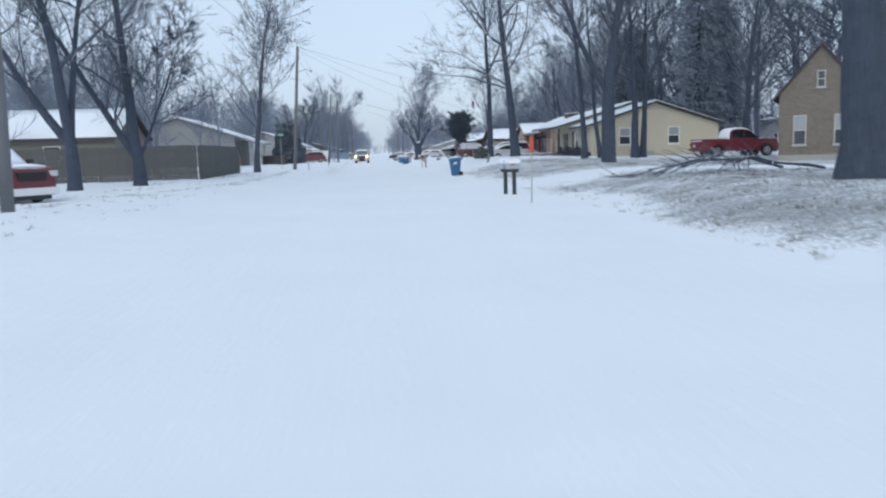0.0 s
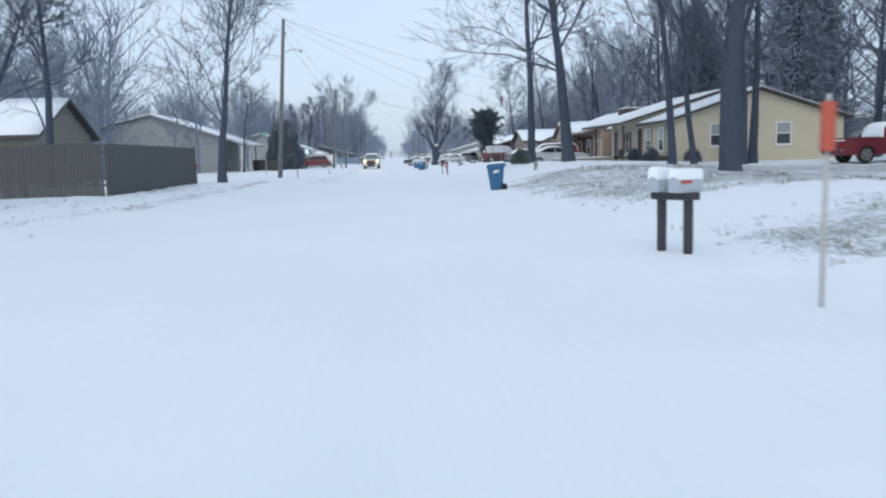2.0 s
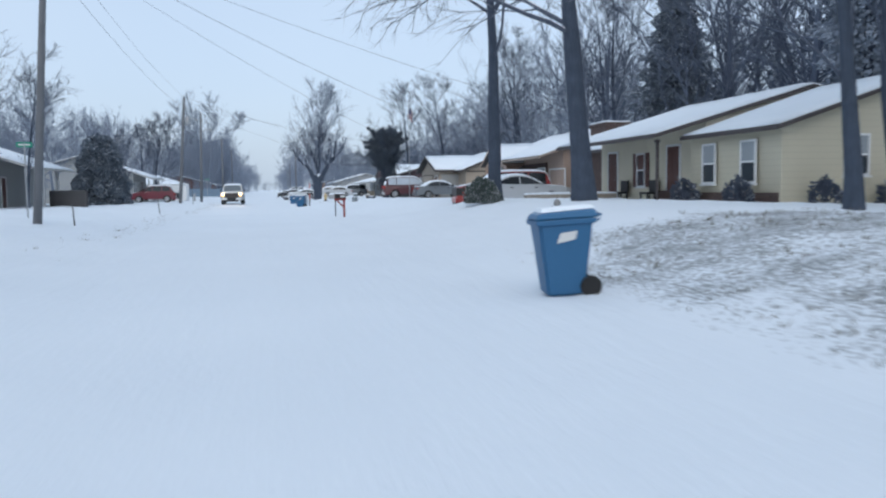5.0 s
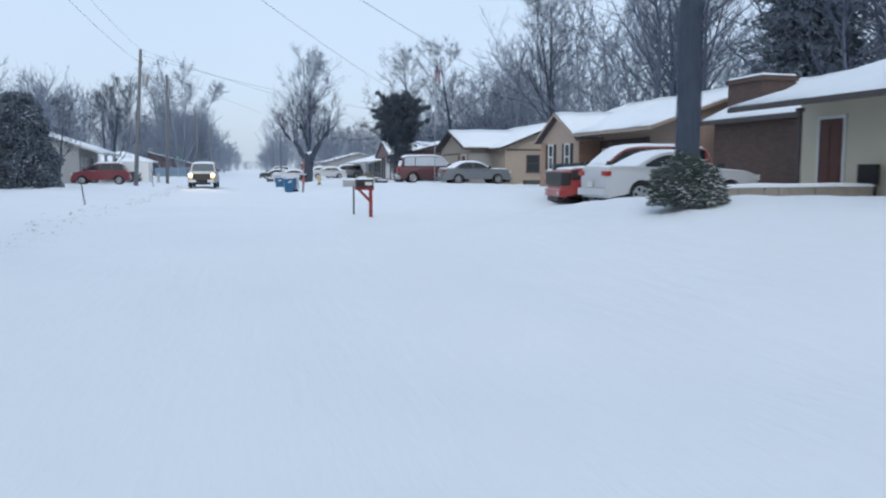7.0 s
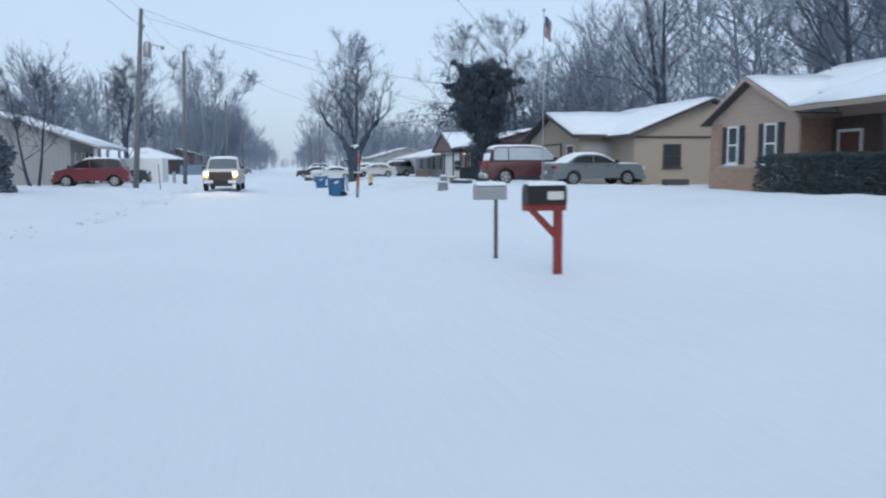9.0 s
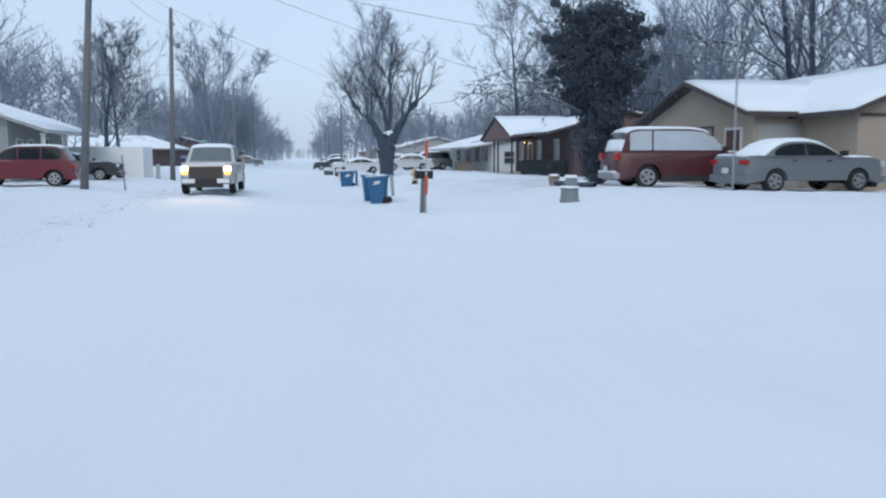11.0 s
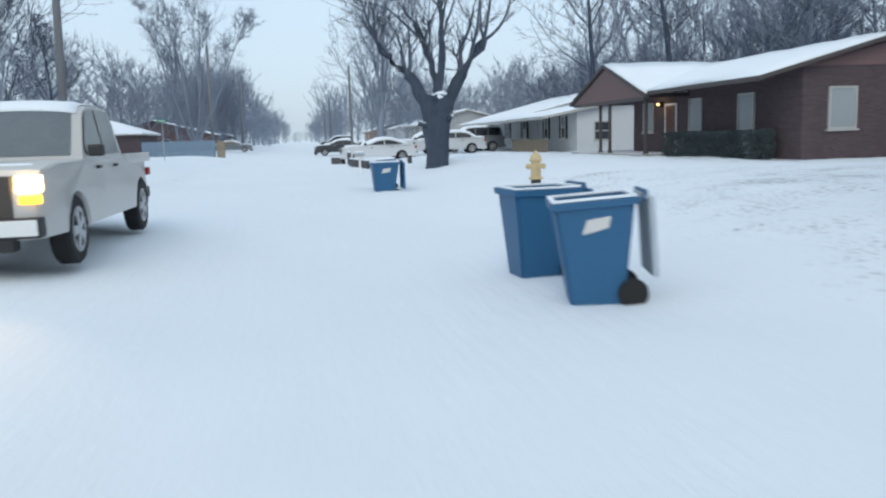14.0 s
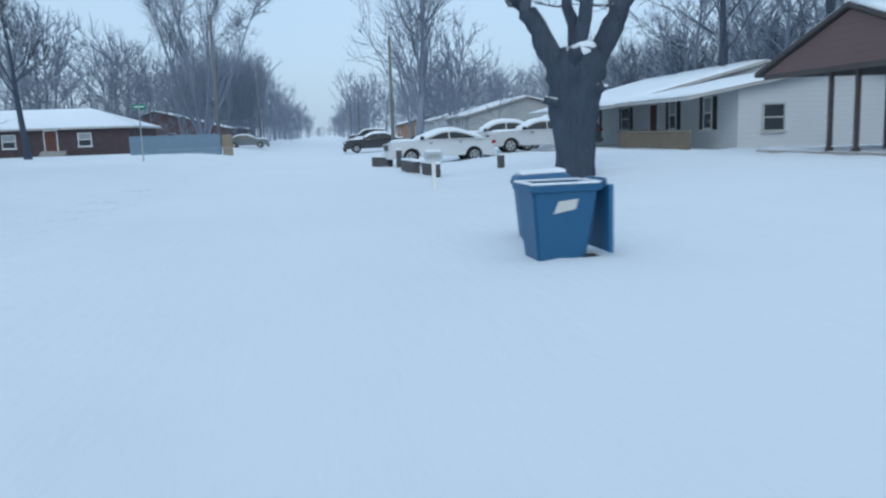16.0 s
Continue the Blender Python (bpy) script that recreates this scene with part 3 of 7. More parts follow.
def house_yellow():
    h = thing("house", pose(0, 0, 0.62), "pale yellow ranch house with snowy low roof", "house")
    gable_block(h, 15.9, 26.2, 61.6, 67.0, 2.6, 4.25, "y", SIDING_YELLOW, over=0.4, ends=(0.4, 0.1))
    gable_block(h, 16.5, 26.4, 67.0, 76.6, 3.2, 4.5, "y", SIDING_CREAM, over=0.5, front=2.2, ends=(0.2, 0.4), ridge_at=21.0)
    gable_block(h, 18.8, 26.4, 76.6, 84.6, 2.9, 4.2, "y", SIDING_TAN, over=0.5, ends=(0.1, 0.4), ridge_at=21.5)
    slab(h, 18.7, 18.8, 76.65, 84.6, -0.4, 2.8, BRICK_BROWN, "brick_facing")
    slab(h, 15.82, 15.9, 61.7, 66.9, -0.4, 0.55, BRICK_BROWN, "brick_plinth")
    slab(h, 16.42, 16.5, 67.1, 71.0, -0.4, 0.6, BRICK_BROWN, "brick_plinth")
    window(h, "-y", 22.55, 61.6, 1.05, 0.95, 1.35, BLIND)
    window(h, "-y", 18.6, 61.6, 1.05, 0.95, 1.35, BLIND)
    window(h, "-x", 15.82, 63.2, 0.85, 0.9, 1.45, BLIND)
    window(h, "-x", 15.82, 65.6, 0.85, 0.9, 1.45, BLIND)
    door(h, "-x", 16.5, 69.4, 0.1, 1.0, 2.3)
    window(h, "-x", 16.5, 72.3, 0.75, 0.8, 1.5, DOOR_BROWN, shutters=DOOR_BROWN)
    door(h, "-x", 16.5, 75.2, 0.1, 0.95, 2.25)
    for y in (67.4, 74.3):
        post(h, 14.7, y, 0.0, 2.55, 0.05, FASCIA)
    slab(h, 14.3, 16.5, 67.2, 76.4, -0.5, 0.08, CONCRETE, "porch_floor")
    chimney(h, 19.4, 20.9, 82.6, 84.8, 2.0, 4.5)
    part("air_conditioner", boxed(20.0, 20.8, 60.95, 61.6, -0.1, 0.55, 0.03), GREY_METAL, h)
    for y in (70.4, 73.2):
        bm = boxed(15.8, 16.3, y, y + 0.7, 0.45, 0.55, 0.02)
        box(bm, 16.25, 16.32, y, y + 0.7, 0.55, 1.05)
        for u in (15.82, 16.22):
            for w in (y + 0.02, y + 0.62):
                box(bm, u, u + 0.06, w, w + 0.06, 0.08, 0.45)
        part("porch_seat", bm, BLACK_METAL, h)


def house_tan():
    h = thing("house", pose(0, 0, 0.4), "tan ranch house with brick base and black shutters", "house")
    gable_block(h, 18.2, 27.5, 86.2, 94.3, 3.33, 4.75, "y", SIDING_TAN, FASCIA_TAN, front=1.7, ends=(0.4, 0.0), ridge_at=22.4)
    gable_block(h, 18.4, 27.5, 94.3, 99.4, 3.33, 4.75, "y", SIDING_TAN, FASCIA_TAN, front=0.05, ends=(0.0, 0.4), ridge_at=22.4)
    gable_block(h, 17.0, 23.0, 94.2, 99.6, 2.72, 4.0, "x", SIDING_TAN, SIDING_TAN, over=0.35, ends=(0.35, 0.0))
    slab(h, 16.9, 17.0, 94.2, 99.6, -0.4, 0.95, BRICK_TAN, "brick_base")
    slab(h, 16.93, 17.0, 98.95, 99.6, 0.95, 2.6, BRICK_TAN, "brick_pier")
    slab(h, 16.95, 18.2, 94.12, 94.2, -0.4, 2.6, BRICK_TAN, "brick_return")
    slab(h, 16.86, 17.0, 94.2, 98.95, 0.95, 1.02, CONCRETE, "brick_ledge")
    # same brick as the base; the porch shade is painted in with darker brick
    slab(h, 18.1, 18.2, 89.0, 94.1, -0.4, 2.6, BRICK_BROWN, "brick_facing")
    for y in (95.75, 98.1):
        window(h, "-x", 17.0, y, 1.1, 0.72, 1.4, None, shutters=SHUTTER)
    window(h, "-x", 18.1, 89.9, 0.9, 1.5, 1.4, BLIND)
    door(h, "-x", 18.1, 93.2, 0.05)
    door(h, "-x", 18.2, 87.2, 0.0, 2.6, 2.1, SIDING_TAN)
    post(h, 16.7, 90.0, 0.0, 2.35, 0.06, FASCIA)
    window(h, "-y", 20.5, 86.2, 1.0, 0.9, 1.2)
    window(h, "+y", 19.5, 99.6, 1.0, 0.9, 1.2)


def house_olive():
    h = thing("house", pose(0, 0, 0.45), "olive tan house with front garage gable", "house")
    gable_block(h, 17.4, 25.4, 107.6, 118.5, 2.55, 4.15, "y", SIDING_OLIVE, FASCIA, ends=(0.4, 0.4), over=0.5)
    gable_block(h, 15.6, 21.0, 110.4, 118.6, 2.55, 3.8, "x", SIDING_OLIVE, FASCIA, ends=(0.5, 0.0), over=0.4)
    door(h, "-x", 15.6, 115.4, 0.0, 4.6, 2.15, SIDING_OLIVE, FASCIA)
    door(h, "-x", 15.6, 111.6, 0.0)
    window(h, "-y", 19.4, 107.6, 0.9, 0.95, 1.15, None, frame_mat=FASCIA)
    slab(h, 17.45, 25.35, 107.55, 107.6, 2.35, 2.45, FASCIA, "trim_board")
    slab(h, 18.2, 19.3, 105.6, 106.2, -0.1, 0.35, WOOD_GREY, "log_rack")
    slab(h, 15.75, 17.4, 110.35, 110.4, 0.1, 2.2, SIDING_GREY, "side_door")


def house_redbrick():
    h = thing("house", pose(0, 0, 0.36), "dark red brick house with porch gable", "house")
    gable_block(h, 16.9, 24.6, 131.8, 145.1, 3.02, 3.85, "y", BRICK_RED, FASCIA, front=1.8, ridge_at=20.0, ends=(0.4, 0.0), gable_mat=SIDING_RED)
    gable_block(h, 16.95, 20.5, 139.8, 148.6, 2.52, 4.02, "x", BRICK_RED, FASCIA, ends=(2.0, 0.0), over=0.25, walls=False)
    post(h, 20.3, 148.3, -0.3, 2.5, 0.06, FASCIA)
    slab(h, 20.45, 20.6, 145.1, 148.6, 2.4, 2.55, FASCIA, "porch_beam")
    bm = bmesh.new()
    prism(bm, [(139.9, 2.52), (148.5, 2.52), (144.2, 3.99)], "x", 15.05, 15.12)
    part("gable_panel", bm, SIDING_RED, h)
    slab(h, 15.05, 15.2, 139.9, 148.5, 2.36, 2.52, FASCIA, "porch_beam")
    slab(h, 14.9, 16.9, 139.8, 145.0, -0.5, 0.1, CONCRETE, "porch_floor")
    slab(h, 14.9, 20.5, 145.1, 148.6, -0.5, 0.08, CONCRETE, "porch_floor")
    for y in (145.15, 143.97, 140.0):
        post(h, 15.2, y, 0.1, 2.4, 0.06, FASCIA)
    window(h, "-y", 18.35, 131.8, 0.95, 1.05, 1.4, BLIND, split=False, frame_mat=FASCIA_WHITE)
    window(h, "-y", 22.6, 131.8, 1.5, 0.9, 0.8, BLIND, frame_mat=FASCIA_WHITE)
    for y in (135.1, 138.9, 143.4):
        window(h, "-x", 16.9, y, 1.0, 1.1, 1.35, BLIND, split=False, frame_mat=FASCIA_WHITE)
    door(h, "-x", 16.9, 141.1, 0.1, 0.95, 2.05, DOOR_BROWN)
    lamp = part("porch_lamp", boxed(16.74, 16.9, 141.9, 142.04, 2.1, 2.34, 0.01), BLACK_METAL, h)
    bm = bmesh.new()
    bmesh.ops.create_icosphere(bm, subdivisions=2, radius=0.055, matrix=Matrix.Translation((16.68, 141.97, 2.24)))
    part("bulb", bm, PORCH_ON, lamp, "lit warm porch bulb", smooth=True)


def house_white():
    h = thing("house", pose(0, 0, 0.3), "white ranch house with low snowy roof", "house")
    gable_block(h, 17.2, 26.5, 154.0, 161.9, 2.37, 3.2, "y", SIDING_WHITE, FASCIA_WHITE, ends=(0.4, 0.1), over=0.5, front=2.3, ridge_at=22.0)
    gable_block(h, 18.0, 27.0, 162.0, 178.0, 2.71, 3.95, "y", SIDING_WHITE, FASCIA_WHITE, ends=(0.3, 0.4), over=0.5, front=3.2, ridge_at=23.0)
    window(h, "-y", 18.75, 154.0, 0.65, 1.0, 1.15, None, frame_mat=FASCIA_WHITE)
    for y in (156.5, 160.0):
        window(h, "-x", 17.2, y, 0.8, 0.8, 1.4, BLIND, shutters=SHUTTER)
    door(h, "-x", 18.0, 164.0, 0.05)
    window(h, "-x", 18.0, 168.0, 0.8, 1.2, 1.3, shutters=SHUTTER)
    window(h, "-x", 18.0, 173.0, 0.8, 1.2, 1.3, shutters=SHUTTER)
    for y in np.arange(155.0, 163.0, 0.16):
        slab(h, 15.6, 15.65, y, y + 0.12, 0.0, 0.72, WOOD_TAN, "rail_board")
    slab(h, 15.52, 15.6, 154.8, 163.0, 0.72, 0.8, WOOD_TAN, "rail_cap")


def house_stone():
    h = thing("house", pose(22.2, 44.4, 0.45, 0, 0, -31), "tan stone cottage with steep gable", "house")
    gable_block(h, 0, 4.3, 0, 6.0, 3.8, 6.4, "y", STONE_TAN, FASCIA, ends=(0.2, 0.3), over=0.3, snow=0)
    for x in (1.1, 3.2):
        window(h, "-y", x, 0.0, 0.9, 0.7, 1.7, BLIND, frame_mat=FASCIA_WHITE)
    window(h, "-y", 2.15, 0.0, 4.1, 0.45, 0.95, None, frame_mat=FASCIA_WHITE)
    slab(h, 0, 4.3, -0.1, 0.0, -0.4, 0.35, CONCRETE, "plinth")


def house_far_grey():
    h = thing("house", pose(19.5, 30, 0.5), "grey two-storey house among bare trees", "house")
    gable_block(h, 33.5, 42.0, 70.0, 80.0, 4.2, 6.6, "y", SIDING_GREY, FASCIA_WHITE)
    window(h, "-y", 35.2, 70.0, 1.0, 1.0, 1.3)
    window(h, "-y", 38.5, 70.0, 1.0, 1.0, 1.3)
    window(h, "-x", 33.5, 74.0, 1.0, 1.0, 1.3)


def houses_across():
    h = thing("house", pose(0, 0, 0.5), "olive brown house behind the wooden fence", "house")
    gable_block(h, -38.0, -21.2, 64.5, 73.0, 3.0, 5.1, "x", SIDING_MOSS, FASCIA, over=0.6, ends=(0.3, 0.45))
    window(h, "-y", -26.0, 64.5, 1.1, 1.3, 1.2)
    window(h, "-y", -32.0, 64.5, 1.1, 1.3, 1.2)
    window(h, "+x", -21.2, 68.5, 1.1, 1.0, 1.2)
    h = thing("house", pose(0, 0, 0.5), "grey house with white porch column", "house")
    gable_block(h, -33.5, -17.6, 97.0, 108.0, 3.5, 5.7, "y", SIDING_GREY, FASCIA_WHITE, over=2.8, front=0.5, ends=(0.4, 0.4), ridge_at=-24.0)
    for y in (97.2, 101.0, 105.0):
        post(h, -15.3, y, 0.0, 2.6, 0.1)
    window(h, "-y", -21.0, 97.0, 1.0, 1.2, 1.2)
    window(h, "-y", -28.0, 97.0, 1.0, 1.6, 1.2, SHUTTER)
    door(h, "+x", -17.6, 100.0, 0.0)
    h = thing("house", pose(0, 0, 0.5), "pale grey house with porch columns", "house")
    gable_block(h, -24.5, -13.2, 127.0, 136.0, 2.85, 4.55, "y", SIDING_GREY, FASCIA_WHITE, over=1.9, front=0.5, ends=(0.4, 0.4), ridge_at=-18.2)
    for y in (127.3, 131.0, 135.0):
        post(h, -11.7, y, 0.0, 2.25, 0.09)
    for y in (128.5, 130.2):
        window(h, "+x", -13.2, y, 0.8, 0.9, 1.2, BLIND)
    door(h, "+x", -13.2, 132.6, 0.0)
    h = thing("house", pose(0, 0, 0.5), "low red brick house with snowy roof", "house")
    hip_block(h, -38.9, -15.4, 195.0, 206.0, 2.1, 3.8, BRICK_RED)
    for x in (-25.1, -19.1):
        window(h, "-y", x, 195.0, 0.65, 1.1, 1.15, BLIND)
    door(h, "-y", -21.8, 195.0, 0.0, 0.95, 2.0)
    for k in range(3):
        slab(h, -22.6, -20.6, 194.0 + k * 0.3, 195.0, -0.1 + k * 0.15, 0.05 + k * 0.15, CONCRETE, "step")
    h = thing("house", pose(0, 0, 0.4), "red gabled house behind blue-grey fence", "house")
    gable_block(h, -26.0, -11.2, 223.0, 236.0, 2.3, 4.3, "y", SIDING_RED, FASCIA, over=0.6)
    for x in (-23.0, -17.0):
        window(h, "-y", x, 223.0, 0.7, 1.1, 1.15)
    # low houses far along the street
    for x, y, w, d, m in ((-23, 255, 12, 9, BRICK_RED), (14, 196, 11, 12, SIDING_GREY), (15, 226, 11, 12, SIDING_WHITE), (14, 256, 11, 12, BRICK_TAN)):
        h = thing("house", pose(x, y, 0.3), "low house with snowy roof far down the street", "house")
        gable_block(h, 0, w, 0, d, 2.4, 3.9, "y", m, FASCIA_WHITE, snow=0.12)
        for k in (0.25, 0.7):
            window(h, "-y", w * k, 0, 0.9, 1.1, 1.2)
            window(h, "-x" if x > 0 else "+x", 0 if x > 0 else w, d * k, 0.9, 1.1, 1.2)


house_yellow()
house_tan()
house_olive()
house_redbrick()
house_white()
house_stone()
house_far_grey()
houses_across()
lamp = new("porch_light", bpy.data.lights.new("porch_light", "POINT"))
lamp.data.energy, lamp.data.color, lamp.data.shadow_soft_size = 6, (1.0, 0.65, 0.3), 0.07
lamp.location = (16.5, 141.97, 2.6)


# ---- vehicles ----
def wheel(car, x, y, r, w=0.23):
    side = 1 if y > 0 else -1
    m = Matrix.Translation((x, y, r)) @ Matrix.Rotation(radians(90), 4, "X")
    bm = lathe(bmesh.new(), [(r * 0.62, -w / 2), (r * 0.93, -w / 2), (r, -w * 0.35), (r, w * 0.35), (r * 0.93, w / 2), (r * 0.62, w / 2)], 20, m)
    tyre = part("wheel", bm, RUBBER, car)
    bm = lathe(bmesh.new(), [(r * 0.66, -w * 0.51), (r * 0.62, -w * 0.53), (r * 0.53, -w * 0.5), (r * 0.53, w * 0.5), (r * 0.62, w * 0.53), (r * 0.66, w * 0.51)], 18, m)
    bm.faces.ensure_lookup_table()
    bmesh.ops.delete(bm, geom=bm.faces[-2:], context="FACES_ONLY")
    lathe(bm, [(r * 0.13, -w * 0.55), (r * 0.17, -w * 0.5), (r * 0.17, w * 0.5), (r * 0.13, w * 0.55)], 10, m)
    out_y = side * w * 0.52
    for k in range(5):
        a = 2 * math.pi * k / 5
        c, s = math.cos(a), math.sin(a)
        p = [(r * 0.1, -0.1 * r), (r * 0.56, -0.15 * r), (r * 0.56, 0.15 * r), (r * 0.1, 0.1 * r)]
        ring = [(x + u * c - v * s, r + u * s + v * c) for u, v in p]
        hexa(bm, [(q[0], y + out_y * 0.6, q[1]) for q in ring] + [(q[0], y + out_y * 1.05, q[1]) for q in ring])
    part("rim", bm, ALLOY, tyre)


def vehicle(name, m, label, category, colour, L=4.7, W=1.82, hood=1.0, belt=1.02, roof=1.45, deck=1.05, green=(0.55, 3.35, 1.25, 2.6), r=0.33, axles=(0.95, 3.75), lit=False, pillars=(0.5,), bed=None, snow=0.07, bumper=None, lean=0.78, glass_snow=True, frosted=False, mask=False, big_grille=False, g=0.24, soft_edge=0.34):
    """Length runs along +x from the tail at 0 to the nose at L, then is centred. green: glasshouse base rear and front, roof rear and front."""
    car = thing(name, m, label, category)
    h = L / 2
    poly = [(0.02, g + 0.16), (0.0, deck * 0.72), (0.06, deck - 0.04), (0.16, deck)]
    if bed is None:
        poly += [(green[0], max(belt - 0.02, deck)), (green[1], belt)]
    else:
        poly += [(green[0], deck), (green[0] + 0.01, belt), (green[1], belt)]
    poly += [(L - 0.45, hood), (L - 0.14, hood - 0.08), (L - 0.02, hood * 0.72), (L, g + 0.2), (L - 0.08, g)]
    for ax in axles[::-1]:
        arch = r + 0.06
        for k in range(9):
            a = math.pi * k / 8
            poly.append((ax + arch * math.cos(a), max(g, r + arch * math.sin(a) * 0.98)))
    poly.append((0.08, g))
    cx, cz = L / 2, 0.65
    bm = bmesh.new()
    rings = []
    for y, inset in ((-W / 2, 0.055), (-W / 2 + 0.03, 0.02), (-W / 2 + 0.14, 0.0), (W / 2 - 0.14, 0.0), (W / 2 - 0.03, 0.02), (W / 2, 0.055)):
        ring = []
        for s, z in poly:
            end = max(0.0, abs(s - cx) / cx - 0.78) / 0.22
            yy = y * (1 - 0.15 * end * end) * (1 - 0.07 * max(0, z - 0.75) - 0.05 * max(0, 0.5 - z))
            ring.append(bm.verts.new((s + (cx - s) * inset * 0.5 - h, yy, z + (cz - z) * inset)))
        rings.append(ring)
    n = len(poly)
    for a, b in zip(rings, rings[1:]):
        for i in range(n):
            bm.faces.new((a[i], a[(i + 1) % n], b[(i + 1) % n], b[i]))
    bm.faces.new(rings[0])
    bm.faces.new(rings[-1][::-1])
    body = part("body", bm, colour, car, smooth=True)
    body.data.set_sharp_from_angle(angle=0.6)
    # wheel wells
    for ax in axles:
        bm = bmesh.new()
        box(bm, ax - r - 0.05 - h, ax + r + 0.05 - h, -W / 2 + 0.3, W / 2 - 0.3, g, r * 2.1)
        part("wheel_well", bm, PLASTIC_DARK, car)
    wb, wt = W / 2 - 0.05, W / 2 * lean
    b0, b1, t0, t1 = (v - h for v in green)
    zb = belt - 0.03
    line = [(b0, zb), (t0, roof), (t1, roof), (b1, zb)]

    def straight(u):
        k = min(int(u), 2)
        f = u - k
        return Vector((line[k][0] * (1 - f) + line[k + 1][0] * f, line[k][1] * (1 - f) + line[k + 1][1] * f))

    def profile(u):
        """The side outline of the glasshouse, tail to nose for u from 0 to 3, with rounded corners."""
        w = min(soft_edge, u, 3 - u)
        p = sum((straight(u + w * (k - 4) / 4) for k in range(9)), Vector((0, 0))) / 9
        if 0.7 < u < 2.3:
            p.y += 0.035 * math.sin(math.pi * (u - 0.7) / 1.6)
        return p

    def skin(u, v, lift=0.0):
        """A point of the glasshouse: u along the outline, v across from -1 to 1."""
        p = profile(u)
        q = profile(min(3, u + 0.02)) - profile(max(0, u - 0.02))
        nx, nz = -q.y, q.x
        n = math.hypot(nx, nz)
        f = (p.y - zb) / (roof - zb)
        wide = wb + (wt - wb) * f - 0.012
        bow = 0.07 * v * v * (1 if u > 2 or u < 1 else 0.3) * (1 if u < 1.5 else -1)
        return Vector((p.x + bow * (1 - 0.5 * f) + nx / n * lift, wide * v, p.y - 0.06 * f * abs(v) ** 3 + nz / n * lift))

    def sheet(u0, u1, v0, v1, lo, hi, nu, nv, soft=False):
        """A patch of the glasshouse with thickness, from lo to hi above it."""
        bm = bmesh.new()
        top, low = [], []
        for i in range(nu + 1):
            u = u0 + (u1 - u0) * i / nu
            rt, rl = [], []
            for j in range(nv + 1):
                v = v0 + (v1 - v0) * j / nv
                k = 0.3 if soft and (i in (0, nu) or j in (0, nv)) else 1.0
                w = 1 + 0.35 * noise.noise(Vector((u * 3 + L, v * 3, W * 7))) if soft else 1.0
                rt.append(bm.verts.new(skin(u, v, lo + (hi - lo) * k * w)))
                rl.append(bm.verts.new(skin(u, v, lo)))
            top.append(rt)
            low.append(rl)
        for i in range(nu):
            for j in range(nv):
                bm.faces.new((top[i][j], top[i + 1][j], top[i + 1][j + 1], top[i][j + 1]))
                bm.faces.new((low[i][j], low[i][j + 1], low[i + 1][j + 1], low[i + 1][j]))
            for j in (0, nv):
                bm.faces.new((top[i][j], low[i][j], low[i + 1][j], top[i + 1][j]))
        for i in (0, nu):
            for j in range(nv):
                bm.faces.new((top[i][j], top[i][j + 1], low[i][j + 1], low[i][j]))
        return bm

    bm = bmesh.new()
    rows = [[bm.verts.new(skin(3 * i / 18, j / 4 - 1)) for j in range(9)] for i in range(19)]
    for a, b in zip(rows, rows[1:]):
        for j in range(8):
            bm.faces.new((a[j], b[j], b[j + 1], a[j + 1]))
    for j in (0, 8):
        bm.faces.new([r[j] for r in rows])
    cabin = part("cabin", bm, colour, car, smooth=True)
    cabin.data.set_sharp_from_angle(angle=0.7)
    crest = [profile(3 * i / 60) for i in range(61)]

    def side_glass(x0, x1, sgn):
        bm = bmesh.new()
        n, ring = 8, []
        for i in range(n + 1):
            x = x0 + (x1 - x0) * i / n
            z = float(np.interp(x, [p.x for p in crest], [p.y for p in crest])) - 0.1
            lo = zb + 0.07
            for zz in (lo, max(lo + 0.02, z)):
                y = wb + (wt - wb) * (zz - zb) / (roof - zb)
                ring.append([bm.verts.new((x, sgn * (y + d), zz)) for d in (-0.03, 0.006)])
        for i in range(n):
            a, b, c, d = ring[2 * i], ring[2 * i + 1], ring[2 * i + 3], ring[2 * i + 2]
            for k in (0, 1):
                bm.faces.new((a[k], b[k], c[k], d[k]))
            bm.faces.new((b[0], b[1], c[1], c[0]))
            bm.faces.new((a[0], a[1], d[1], d[0]))
        for a, b in ((ring[0], ring[1]), (ring[-2], ring[-1])):
            bm.faces.new((a[0], a[1], b[1], b[0]))
        part("side_window", bm, FROSTED if frosted else CAR_GLASS, cabin, "window crusted with snow" if frosted else "")

    x0, x1 = b0 + 0.22 + 0.25 * (t0 - b0), b1 - 0.2 - 0.1 * (b1 - t1)
    cuts = [0.0, *pillars, 1.0]
    for sgn in (-1, 1):
        for a, b in zip(cuts, cuts[1:]):
            side_glass(x0 + (x1 - x0) * a + 0.03, x0 + (x1 - x0) * b - 0.03, sgn)
    part("windscreen", sheet(2.12, 2.9, -0.86, 0.86, -0.01, 0.008, 5, 6), SKY_SHEEN_GLASS if lit else CAR_GLASS, cabin, smooth=False)
    part("rear_window", sheet(0.12, 0.85, -0.84, 0.84, -0.01, 0.008, 5, 6), CAR_GLASS, cabin, smooth=False)
